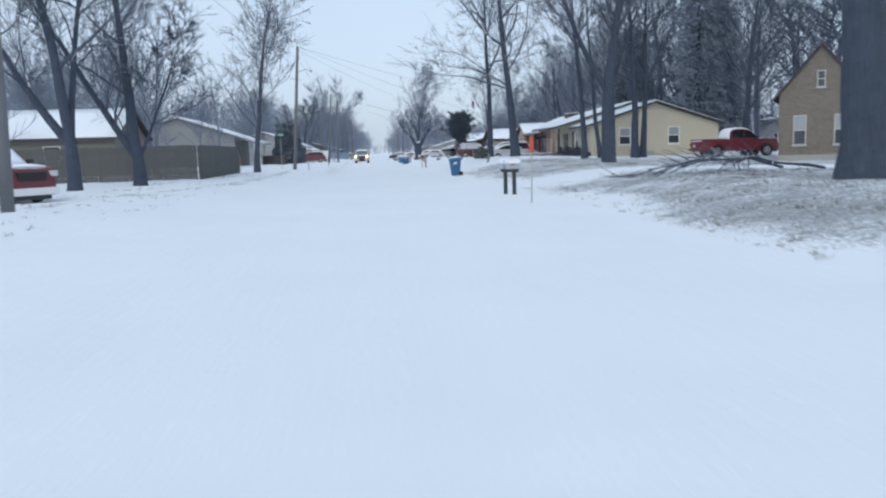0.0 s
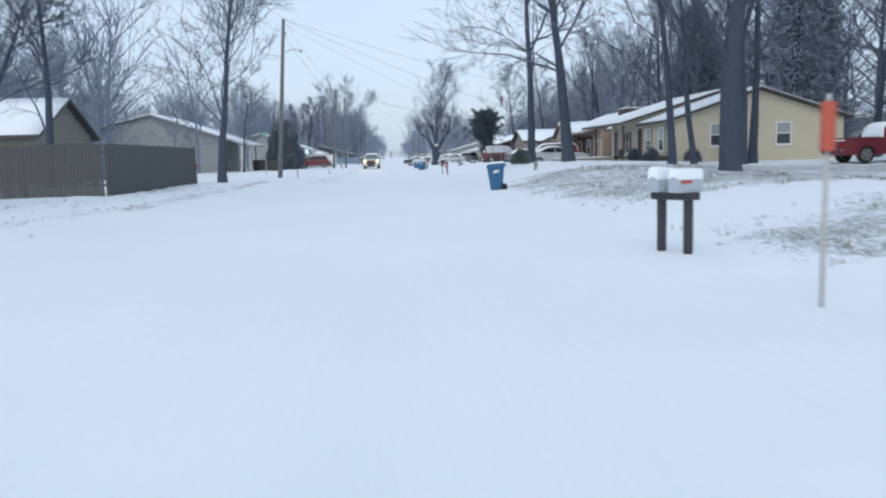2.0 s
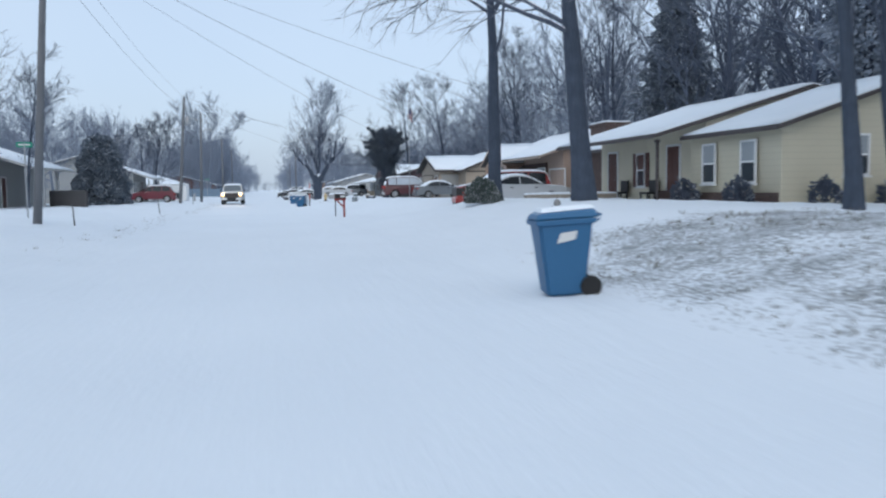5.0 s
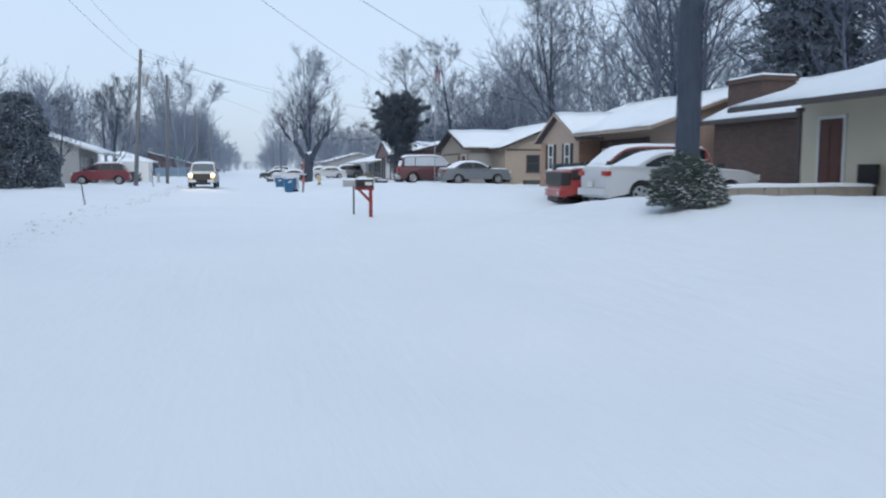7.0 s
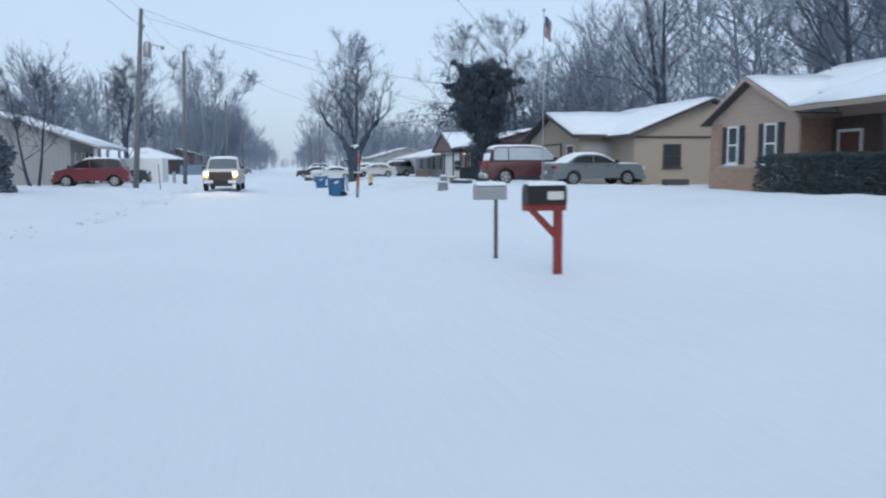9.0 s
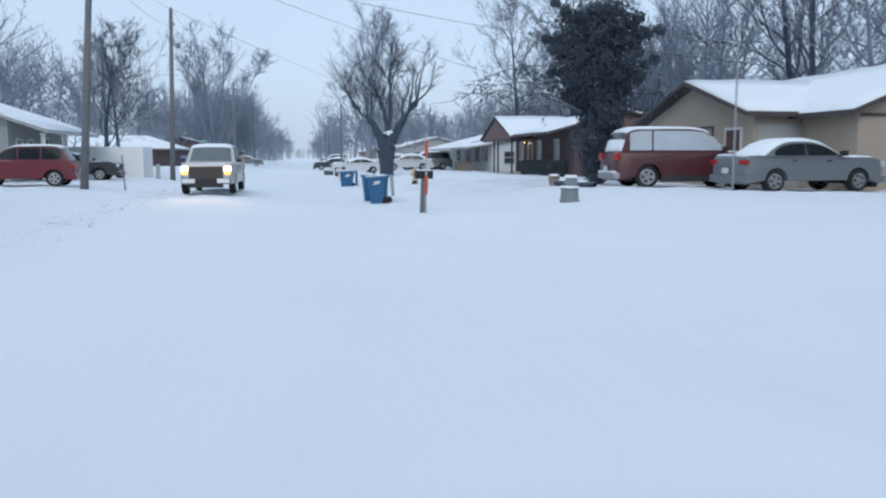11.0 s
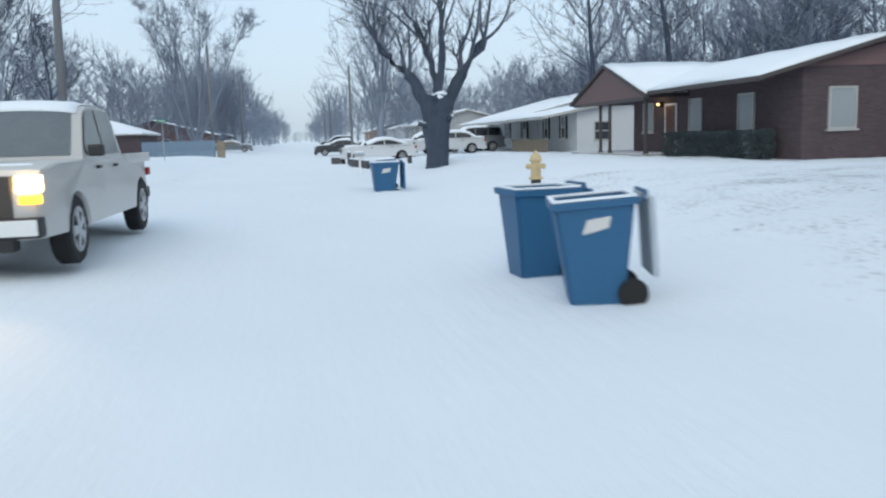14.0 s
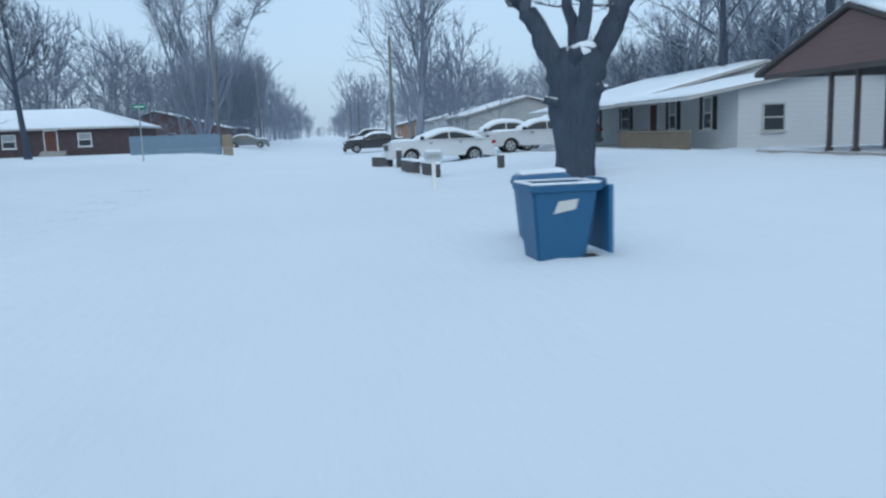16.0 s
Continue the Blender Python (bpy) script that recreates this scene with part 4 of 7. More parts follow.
    if snow:
        u0, u1 = (0.84, 2.94) if frosted else (0.06, 2.94) if glass_snow else (0.86, 2.14)
        if frosted:
            part("rear_glass_snow", sheet(0.05, 0.56, -0.93, 0.93, 0.009, 0.045, 5, 8, True), SNOW, car, "snow clinging to the rear glass", smooth=True)
            for sgn in (-1, 1):
                y0, y1 = sorted((sgn * (W / 2 - 0.1), sgn * (W / 2 + 0.004)))
                part("sill_trim", boxed(axles[0] + r + 0.08 - h, axles[1] - r - 0.08 - h, y0, y1, g - 0.03, g + 0.17, 0.02), PLASTIC_DARK, car, "dark lower trim")
        part("roof_snow", sheet(u0, u1, -0.93, 0.93, 0.009, 0.009 + snow, 16, 8, True), SNOW, car, "snow on the roof and glass" if glass_snow else "snow on the roof", smooth=True)
        hw = W / 2 - 0.16
        part("hood_snow", drift(bmesh.new(), [(b1 + 0.02, -hw, belt - 0.03), (L - 0.3 - h, -hw * 0.9, hood - 0.045), (L - 0.3 - h, hw * 0.9, hood - 0.045), (b1 + 0.02, hw, belt - 0.03)], snow), SNOW, car, "snow on the bonnet", smooth=True)
        if green[0] > 0.4 and not bed:
            part("tail_snow", drift(bmesh.new(), [(0.14 - h, -hw, deck - 0.02), (b0 - 0.02, -hw, deck - 0.02), (b0 - 0.02, hw, deck - 0.02), (0.14 - h, hw, deck - 0.02)], snow), SNOW, car, "snow on the tail", smooth=True)
    for ax in axles:
        for s in (-1, 1):
            wheel(car, ax - h, s * (W / 2 - 0.13), r)
    for s in (-1, 1):
        y0, y1 = sorted((s * W * 0.33, s * W * 0.45))
        part("headlight", boxed(L - 0.13 - h, L + 0.01 - h, y0, y1, hood * 0.72 + 0.02 * lit, hood * 0.72 + 0.17 + 0.03 * lit, 0.02), LAMP_ON if lit else LAMP_OFF, car, "lit warm headlight" if lit else "")
        if lit:
            part("turn_signal", boxed(L - 0.13 - h, L + 0.008 - h, y0 + 0.02, y1 - 0.02, hood * 0.72 - 0.1, hood * 0.72 - 0.005, 0.015), AMBER_ON, car, "amber lamp under the headlight")
            a0, a1 = sorted((s * W * 0.2, s * W * 0.43))
            part("bumper_end", boxed(L + 0.055 - h, L + 0.075 - h, a0, a1, g + 0.05, g + 0.22, 0.01), WHITE_PAINT, car, "pale bumper end")
        y0, y1 = sorted((s * W * 0.3, s * W * 0.46))
        part("tail_light", boxed(-0.02 - h, 0.14 - h, y0, y1, deck * 0.76, deck * 0.76 + (0.24 if frosted else 0.13), 0.02), TAIL, car)
        y0, y1 = sorted((s * (W / 2 - 0.02), s * (W / 2 + 0.16)))
        part("side_mirror", boxed(b1 - 0.3, b1 - 0.15, y0, y1, belt + 0.02, belt + 0.17, 0.03), PLASTIC_DARK, car)
    if mask:
        bm = boxed(L - 0.3 - h, L + 0.02 - h, -W * 0.46, W * 0.46, 0.6, hood - 0.12, 0.04)
        part("nose_mask", bm, PLASTIC_DARK, car, "black front mask")
        for sgn in (-1, 1):
            y0, y1 = sorted((sgn * (W / 2 - 0.06), sgn * (W / 2 + 0.012)))
            part("fender_mask", boxed(L - 2.0 - h, L - 0.28 - h, y0, y1, 0.8, belt - 0.1, 0.02), PLASTIC_DARK, car, "black side panel")
            y0, y1 = sorted((sgn * W * 0.3, sgn * W * 0.4))
            part("fog_lamp", boxed(L + 0.02 - h, L + 0.075 - h, y0, y1, g + 0.08, g + 0.19, 0.02), LAMP_OFF, car)
    g1 = hood * 0.72 + (0.2 if big_grille else 0.14)
    bm = boxed(L - 0.1 - h, L + 0.015 - h, -W * (0.31 if big_grille else 0.25), W * (0.31 if big_grille else 0.25), hood * (0.5 if big_grille else 0.62), g1, 0.01)
    for k in range(3):
        z = hood * 0.62 + 0.05 + k * 0.07
        box(bm, L - 0.02 - h, L + 0.03 - h, -W * 0.24, W * 0.24, z, z + 0.02)
    part("grille", bm, GRILLE_BRONZE if lit else PLASTIC_DARK, car)
    part("front_bumper", boxed(L - 0.16 - h, L + 0.06 - h, -W * 0.44, W * 0.44, g + 0.02, g + 0.24, 0.03), bumper or colour, car)
    part("valance", boxed(L - 0.2 - h, L + 0.03 - h, -W * 0.3, W * 0.3, g - 0.12, g + 0.06, 0.02), PLASTIC_DARK, car)
    for s in (-1, 1):
        for k, u in enumerate((b0 + 0.5 * (b1 - b0), b1 - 0.25)):
            y0, y1 = sorted((s * (W / 2 - 0.03), s * (W / 2 + 0.012)))
            part("door_handle", boxed(u - 0.45, u - 0.3, y0, y1, belt - 0.14, belt - 0.1, 0.008), PLASTIC_DARK, car)
    part("rear_bumper", boxed(-0.06 - h, 0.14 - h, -W * 0.44, W * 0.44, g + 0.06, g + 0.26, 0.03), bumper or colour, car)
    if frosted:
        part("bumper_snow", drift(bmesh.new(), [(-0.05 - h, -W * 0.42, g + 0.26), (0.1 - h, -W * 0.42, g + 0.26), (0.1 - h, W * 0.42, g + 0.26), (-0.05 - h, W * 0.42, g + 0.26)], 0.05), SNOW, car, "strip of snow on the bumper")
    part("plate", boxed(-0.075 - h, -0.055 - h, -0.15, 0.15, g + 0.3, g + 0.46), PLATE, car)
    if bed:
        x0, x1 = 0.1 - h, green[0] - 0.1 - h
        part("bed_floor_snow", drift(bmesh.new(), [(x0, -W / 2 + 0.2, deck - 0.02), (x1, -W / 2 + 0.2, deck - 0.02), (x1, W / 2 - 0.2, deck - 0.02), (x0, W / 2 - 0.2, deck - 0.02)], 0.04), SNOW, car, "snow in the truck bed")
        for s in (-1, 1):
            y0, y1 = sorted((s * (W / 2 - 0.15), s * (W / 2 - 0.05)))
            part("bed_rail", boxed(x0, x1, y0, y1, deck - 0.03, deck + 0.12, 0.02), colour, car)
    return car


def suv(m, label, colour, **k):
    a = dict(L=4.95, W=1.95, hood=1.12, belt=1.16, roof=1.82, deck=1.16, green=(0.12, 3.75, 0.35, 2.95), r=0.37, axles=(1.0, 3.95), pillars=(0.3, 0.62), lean=0.86, soft_edge=0.2)
    a.update(k)
    return vehicle("suv", m, label, "suv", colour, **a)


def sedan(m, label, colour, **k):
    return vehicle("sedan", m, label, "car", colour, **k)


def pickup(m, label, colour, **k):
    a = dict(L=5.7, W=2.02, hood=1.2, belt=1.22, roof=1.9, deck=1.12, green=(2.0, 4.25, 2.15, 3.55), r=0.41, g=0.4, axles=(1.15, 4.75), bed=True, lean=0.8, pillars=(0.5,))
    a.update(k)
    return vehicle("pickup_truck", m, label, "pickup truck", colour, **a)


def on_flat(x, y, rz, z=None):
    """Standing on the snow, a little sunk in."""
    return pose(x, y, (ground(x, y) if z is None else z) - 0.02, 0, 0, rz)


pickup(on_flat(-2.95, 119.8, -91), "pale silver pickup truck with headlights lit", TRUCK_PAINT, lit=True, snow=0.025, glass_snow=False, bumper=PLASTIC_DARK, W=2.04, big_grille=True, roof=1.92, hood=1.22, soft_edge=0.2, lean=0.82)
for s in (-0.75, 0.75):
    spot = new("headlight_beam", bpy.data.lights.new("headlight_beam", "SPOT"))
    spot.data.energy, spot.data.color, spot.data.spot_size, spot.data.spot_blend, spot.data.shadow_soft_size = 150, (1.0, 0.6, 0.28), radians(64), 0.9, 0.06
    spot.matrix_world = look((-2.95 + s, 116.8, 1.1), (-2.95 + s, 104, -0.1))
suv(on_flat(12.85, 110.1, -4), "dark red SUV under snow on a driveway", PAINT_DARKRED, bumper=GREY_METAL, frosted=True, snow=0.055, roof=1.88, lean=0.9, pillars=(0.25,))
sedan(on_flat(15.0, 107.0, 4), "grey sedan with snow-covered roof", PAINT_GREY)
suv(on_flat(11.95, 78.6, 174), "bright red SUV with black nose and snow on its bonnet", PAINT_BRIGHT, bumper=PAINT_BRIGHT, roof=1.78, snow=0.06, mask=True, big_grille=True)
sedan(on_flat(12.05, 76.4, 2), "silver white sedan with snow on the roof and rear glass", PAINT_WHITE, L=4.85, W=1.86, roof=1.5, belt=1.03, hood=0.98, deck=1.12, green=(0.7, 3.65, 1.65, 2.7), r=0.35, axles=(1.0, 3.85), snow=0.045, bumper=PAINT_WHITE)
suv(on_flat(-10.4, 120.2, 184), "red rounded hatchback parked by a pole", PAINT_RED, L=4.05, W=1.8, roof=1.62, belt=1.05, hood=0.98, deck=1.0, green=(0.12, 3.35, 0.5, 2.3), r=0.33, axles=(0.75, 3.3), snow=0.03, glass_snow=False)
sedan(on_flat(-11.3, 131.0, 2), "charcoal sedan parked by a white wall", PAINT_DARK, snow=0.03, glass_snow=False)
pickup(on_flat(24.0, 54.0, 2), "red pickup truck with snow on the roof", PAINT_RED, snow=0.05)
suv(on_flat(-13.2, 25.6, -30), "red and white SUV dusted with snow", PAINT_RED, bumper=WHITE_PAINT)
sedan(on_flat(5.6, 158.5, 184), "white sedan covered with snow", PAINT_SNOWY, snow=0.1, roof=1.4, green=(0.4, 3.5, 1.5, 2.4), glass_snow=True)
sedan(on_flat(10.6, 160.5, 176), "snow-covered silver sedan near a thick tree", PAINT_WHITE, snow=0.1)
sedan(on_flat(9.6, 164.5, 176), "second white sedan under thick snow", PAINT_SNOWY, snow=0.12, roof=1.5)
sedan(on_flat(4.6, 186.0, 180), "dark sedan with snow on top", PAINT_DARK, snow=0.09)
sedan(on_flat(6.0, 205.0, 180), "white car under snow far down the street", PAINT_SNOWY, snow=0.09)
suv(on_flat(6.5, 226.0, 180), "dark SUV far down the street", PAINT_DARK, snow=0.09)
suv(on_flat(13.6, 123.5 + 44, 180), "blue grey SUV in a driveway", PAINT_GREY, snow=0.09)
sedan(on_flat(-7.5, 215.0, 0), "grey car far down the street", PAINT_GREY, snow=0.09)


# ---- trees ----
class Tubes:
    """Gathers tapered round limbs into one mesh."""

    def __init__(self):
        self.verts, self.faces = [], []

    def add(self, points, radii, sides):
        rings = []
        for i, p in enumerate(points):
            t = points[min(i + 1, len(points) - 1)] - points[max(i - 1, 0)]
            a = t.orthogonal().normalized()
            b = t.cross(a).normalized()
            base = len(self.verts)
            for k in range(sides):
                w = 2 * math.pi * k / sides
                self.verts.append(p + (a * math.cos(w) + b * math.sin(w)) * radii[i])
            rings.append(base)
        for a, b in zip(rings, rings[1:]):
            for k in range(sides):
                self.faces.append((a + k, a + (k + 1) % sides, b + (k + 1) % sides, b + k))


    def sliver(self, p, q, width, side):
        """A twig too thin to be round: one tapered blade from p to q."""
        w = side.normalized() * width
        b = len(self.verts)
        self.verts += [p - w, p + w, q]
        self.faces.append((b, b + 1, b + 2))


def limb(rng, p, d, length, n, wobble, rise):
    pts = [p.copy()]
    d = d.normalized()
    for _ in range(n):
        d = (d + Vector((rng.gauss(0, wobble), rng.gauss(0, wobble), rng.gauss(0, wobble) + rise))).normalized()
        p = p + d * (length / n)
        pts.append(p.copy())
    return pts


def spots(rng, pts, radii, count, start):
    """Points along a limb where side limbs leave it, with direction and thickness there."""
    for _ in range(count):
        f = start + (1 - start) * (rng.random() ** 0.8)
        k = min(int(f * (len(pts) - 1)), len(pts) - 2)
        u = f * (len(pts) - 1) - k
        yield f, pts[k].lerp(pts[k + 1], u), (pts[k + 1] - pts[k]).normalized(), radii[k] + (radii[k + 1] - radii[k]) * u


def grow(seed, height, radius, lean=(0, 0), bole=0.3, limbs=15, subs=9, forks=5, twigs=8, spread=0.9, rise=0.1, wobble=0.08, twig_r=0.011, reach=0.44, sides=(12, 6, 4, 3), flare=1.35, top=0.05, stout=0.34, droop=0.12):
    """A bare tree: the trunk and the crown of limbs, branches, forks and fine twigs, each as gathered limbs."""
    rng = random.Random(seed)
    trunk, crown = Tubes(), Tubes()
    pts = limb(rng, Vector((0, 0, -0.3)), Vector((lean[0], lean[1], 1)), height * 0.95, 14, wobble * 0.38, 0.03)
    rad = [radius * ((1 - f) ** 1.05 * (1 - top) + top) * (1 + 0.08 * rng.uniform(-1, 1)) for f in (i / 14 for i in range(15))]
    rad[0] *= flare
    trunk.add(pts, rad, sides[0])

    def aside(d, push, up):
        w = Vector((rng.gauss(0, 1), rng.gauss(0, 1), rng.gauss(up, 0.6))).normalized()
        return (d + w * push).normalized()

    for n, (f, p, d, r) in enumerate(spots(rng, pts, rad, limbs, bole)):
        a = n * 2.4 + rng.uniform(-0.5, 0.5)
        out = Vector((math.cos(a), math.sin(a), 0))
        q = (d * (1.0 - 0.25 * spread) + out * spread * rng.uniform(0.7, 1.2) + Vector((0, 0, rise))).normalized()
        g0 = (f - bole) / (1 - bole)
        length = height * reach * (1.05 - 0.72 * g0) * rng.uniform(0.7, 1.2)
        lp = limb(rng, p, q, length, 8, wobble * 1.9, rise)
        r0 = min(r * 0.6, radius * stout * (1.1 - g0 * 0.7)) * rng.uniform(0.55, 1.1)
        lr = [max(twig_r * 1.4, r0 * (1 - 0.88 * i / 8)) for i in range(9)]
        crown.add(lp, lr, sides[1])
        for g, sp, sd, sr in spots(rng, lp, lr, subs, 0.12):
            blen = length * rng.uniform(0.25, 0.6) * (1.15 - 0.5 * g)
            bp = limb(rng, sp, aside(sd, 0.8, 0.15), blen, 4, wobble * 2.2, rise * 0.7)
            br = [max(twig_r * 1.1, sr * 0.5 * (1 - 0.75 * i / 4)) for i in range(5)]
            crown.add(bp, br, sides[2])
            for _, fp, fd, fr in spots(rng, bp, br, forks, 0.12):
                kp = limb(rng, fp, aside(fd, 0.75, 0.1), blen * rng.uniform(0.3, 0.65), 2, wobble * 2.4, rise * 0.4)
                kr = [max(twig_r, fr * 0.55), twig_r * 0.85, twig_r * 0.5]
                crown.add(kp, kr, 3)
                for _, tp, td, tr in spots(rng, kp, kr, twigs, 0.05):
                    e = tp + aside(td, 0.7, -droop) * rng.uniform(0.25, 0.8) * height / 15
                    crown.sliver(tp, e, twig_r * 0.75, Vector((rng.gauss(0, 1), rng.gauss(0, 1), rng.gauss(0, 1))))
    return trunk, crown


def tree(m, label, seed, bark=None, twig=None, **k):
    t = thing("tree", m, label, "tree")
    trunk, crown = grow(seed, **k)
    finish("trunk", trunk.verts, trunk.faces, bark or BARK, t, smooth=True)
    finish("crown", crown.verts, crown.faces, twig or TWIG, t, smooth=True)
    return t


def forked_tree(m, label, seed, radius, fork, stems, twig=None, **k):
    """A tree whose short bole splits into stems: each has its lean across and along the street, thickness and length."""
    t = thing("tree", m, label, "tree")
    trunk, crown = Tubes(), Tubes()
    trunk.add([Vector((0, 0, -0.3)), Vector((0.02, 0, 0.2)), Vector((0, 0, fork * 0.6)), Vector((-0.03, 0, fork + 0.15))], [radius * 1.45, radius * 1.1, radius, radius * 0.8], 14)
    habit = dict(bole=0.14, limbs=15, subs=8, reach=0.42, flare=1.0, rise=0.05)
    habit.update(k)
    for n, (lx, ly, r, length) in enumerate(stems):
        a, b = grow(seed * 10 + n, length, r, lean=(lx, ly), **habit)
        for mine, its in ((trunk, a), (crown, b)):
            off = len(mine.verts)
            mine.verts += [v + Vector((0, 0, fork)) for v in its.verts]
            mine.faces += [tuple(i + off for i in f) for f in its.faces]
    finish("trunk", trunk.verts, trunk.faces, twig or BARK, t, smooth=True)
    finish("crown", crown.verts, crown.faces, twig or TWIG, t, smooth=True)
    return t


# the trees that stand out along the right-hand side
tree(on(11.6, 19.6), "huge old bare tree with thick trunk", 11, height=19, radius=0.66, bole=0.28, limbs=16, reach=0.5, spread=1.0)
forked_tree(on(12.8, 46.5), "thick bare tree with a limb arching away", 12, 0.4, 4.4, ((-0.62, 0.1, 0.2, 12), (0.05, 0.0, 0.33, 15), (0.5, 0.3, 0.13, 10)))
tree(on(13.9, 56.0), "slender bare tree beside yellow house", 13, height=17, radius=0.22, bole=0.2, limbs=18, rise=0.03, spread=0.7)
tree(on(15.0, 55.8), "slender leaning bare tree", 14, height=15, radius=0.17, bole=0.25, limbs=12, lean=(-0.12, 0.02), spread=0.8)
tree(on(17.6, 56.1), "bare tree close to yellow wall", 15, height=18, radius=0.28, bole=0.22, limbs=20, rise=0.03)
tree(on(18.3, 56.4), "second bare trunk close to yellow wall", 16, height=17, radius=0.24, bole=0.25, limbs=16, lean=(0.05, 0))
tree(on(10.35, 64.0), "tall bare tree with curved trunk", 17, height=20, radius=0.36, bole=0.26, limbs=18, rise=0.03, lean=(-0.03, 0.0), reach=0.4)
tree(on(9.25, 70.7), "tall bare tree with broken lower limb", 18, height=19, radius=0.29, bole=0.26, limbs=17, rise=0.03, lean=(-0.02, 0.01), reach=0.42)
tree(on(26.0, 60.0 - 3.5), "bare tree behind the driveway", 19, height=17, radius=0.25, bole=0.2, limbs=14)
tree(on(28.5, 62.0), "bare tree with many upright limbs", 20, height=16, radius=0.22, bole=0.15, limbs=16, spread=0.6)
# across the street
forked_tree(on(-13.4, 34.0), "old bare tree forking low into leaning stems", 21, 0.27, 2.1, ((-0.72, 0.1, 0.19, 11), (-0.06, 0.0, 0.23, 15), (0.1, 0.15, 0.15, 13)))
forked_tree(on(-12.05, 38.5), "dark bare tree with a strongly leaning stem", 22, 0.28, 1.5, ((-0.68, 0.05, 0.19, 12), (-0.12, 0.0, 0.25, 16), (0.5, 0.2, 0.09, 7)))
tree(on(-19.5, 62.0), "bare tree behind the wooden fence", 23, height=15, radius=0.26, bole=0.15, limbs=20, reach=0.45)
tree(on(-9.9, 61.3), "young bare tree with straight trunk", 24, bark=BARK_GREY, height=15, radius=0.23, bole=0.22, limbs=44, spread=1.0, rise=0.05, reach=0.42, top=0.06, stout=0.2, subs=7, forks=4, twigs=5, droop=0.0)
tree(on(-14.2, 121.9), "small bare tree with twin stems", 25, height=6.5, radius=0.11, bole=0.15, limbs=10, lean=(-0.25, 0), twig_r=0.008)
tree(on(-13.9, 122.2), "small bare tree with upright stem", 26, height=7, radius=0.10, bole=0.2, limbs=10, lean=(0.12, 0), twig_r=0.008)
tree(on(-13.9, 150.0), "bare tree with a spreading vase-shaped crown behind white wall", 28, height=10.5, radius=0.2, bole=0.16, limbs=22, subs=10, reach=0.62, spread=0.75, rise=0.06)
tree(on(-20.0, 184.0), "bare tree before the red brick house", 29, height=12, radius=0.27, bole=0.3, limbs=14)
forked_tree(on(-11.8, 212.0), "vase-shaped bare tree of several upright stems", 30, 0.42, 0.7, ((-0.36, 0.1, 0.24, 18), (-0.1, 0.0, 0.28, 19.5), (0.14, 0.1, 0.26, 19), (0.38, -0.1, 0.22, 17)), TWIG_HAZED, bole=0.2, limbs=12, subs=8, twigs=5, reach=0.45, spread=0.5, rise=0.1, twig_r=0.017)
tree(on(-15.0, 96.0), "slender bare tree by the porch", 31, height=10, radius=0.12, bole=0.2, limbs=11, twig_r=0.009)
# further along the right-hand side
tree(on(10.8, 207.0), "tall oval bare tree with upright limbs", 32, bark=TWIG_HAZED, twig=TWIG_HAZED, height=21, radius=0.45, bole=0.12, limbs=34, subs=8, twigs=5, spread=0.7, rise=0.12, reach=0.56, twig_r=0.02)
tree(on(23.0, 166.0), "large bare tree behind low houses", 33, height=17, radius=0.32, bole=0.2, limbs=17, reach=0.5)
tree(on(28.4, 164.0), "large spreading bare tree behind low houses", 34, height=18, radius=0.34, bole=0.15, limbs=18, reach=0.5)
tree(on(30.5, 130.0), "tall forked bare tree behind the houses", 35, height=18, radius=0.3, bole=0.2, limbs=16, reach=0.48)
tree(on(27.5, 124.0), "tall bare tree behind the houses", 36, height=18, radius=0.26, bole=0.25, limbs=15, reach=0.45)
tree(on(33.0, 112.0), "tall bare tree behind the houses", 37, height=19, radius=0.28, bole=0.25, limbs=15, reach=0.45)
tree(on(29.5, 103.0), "tall bare tree behind the tan house", 38, height=18, radius=0.26, bole=0.25, limbs=15, reach=0.45)


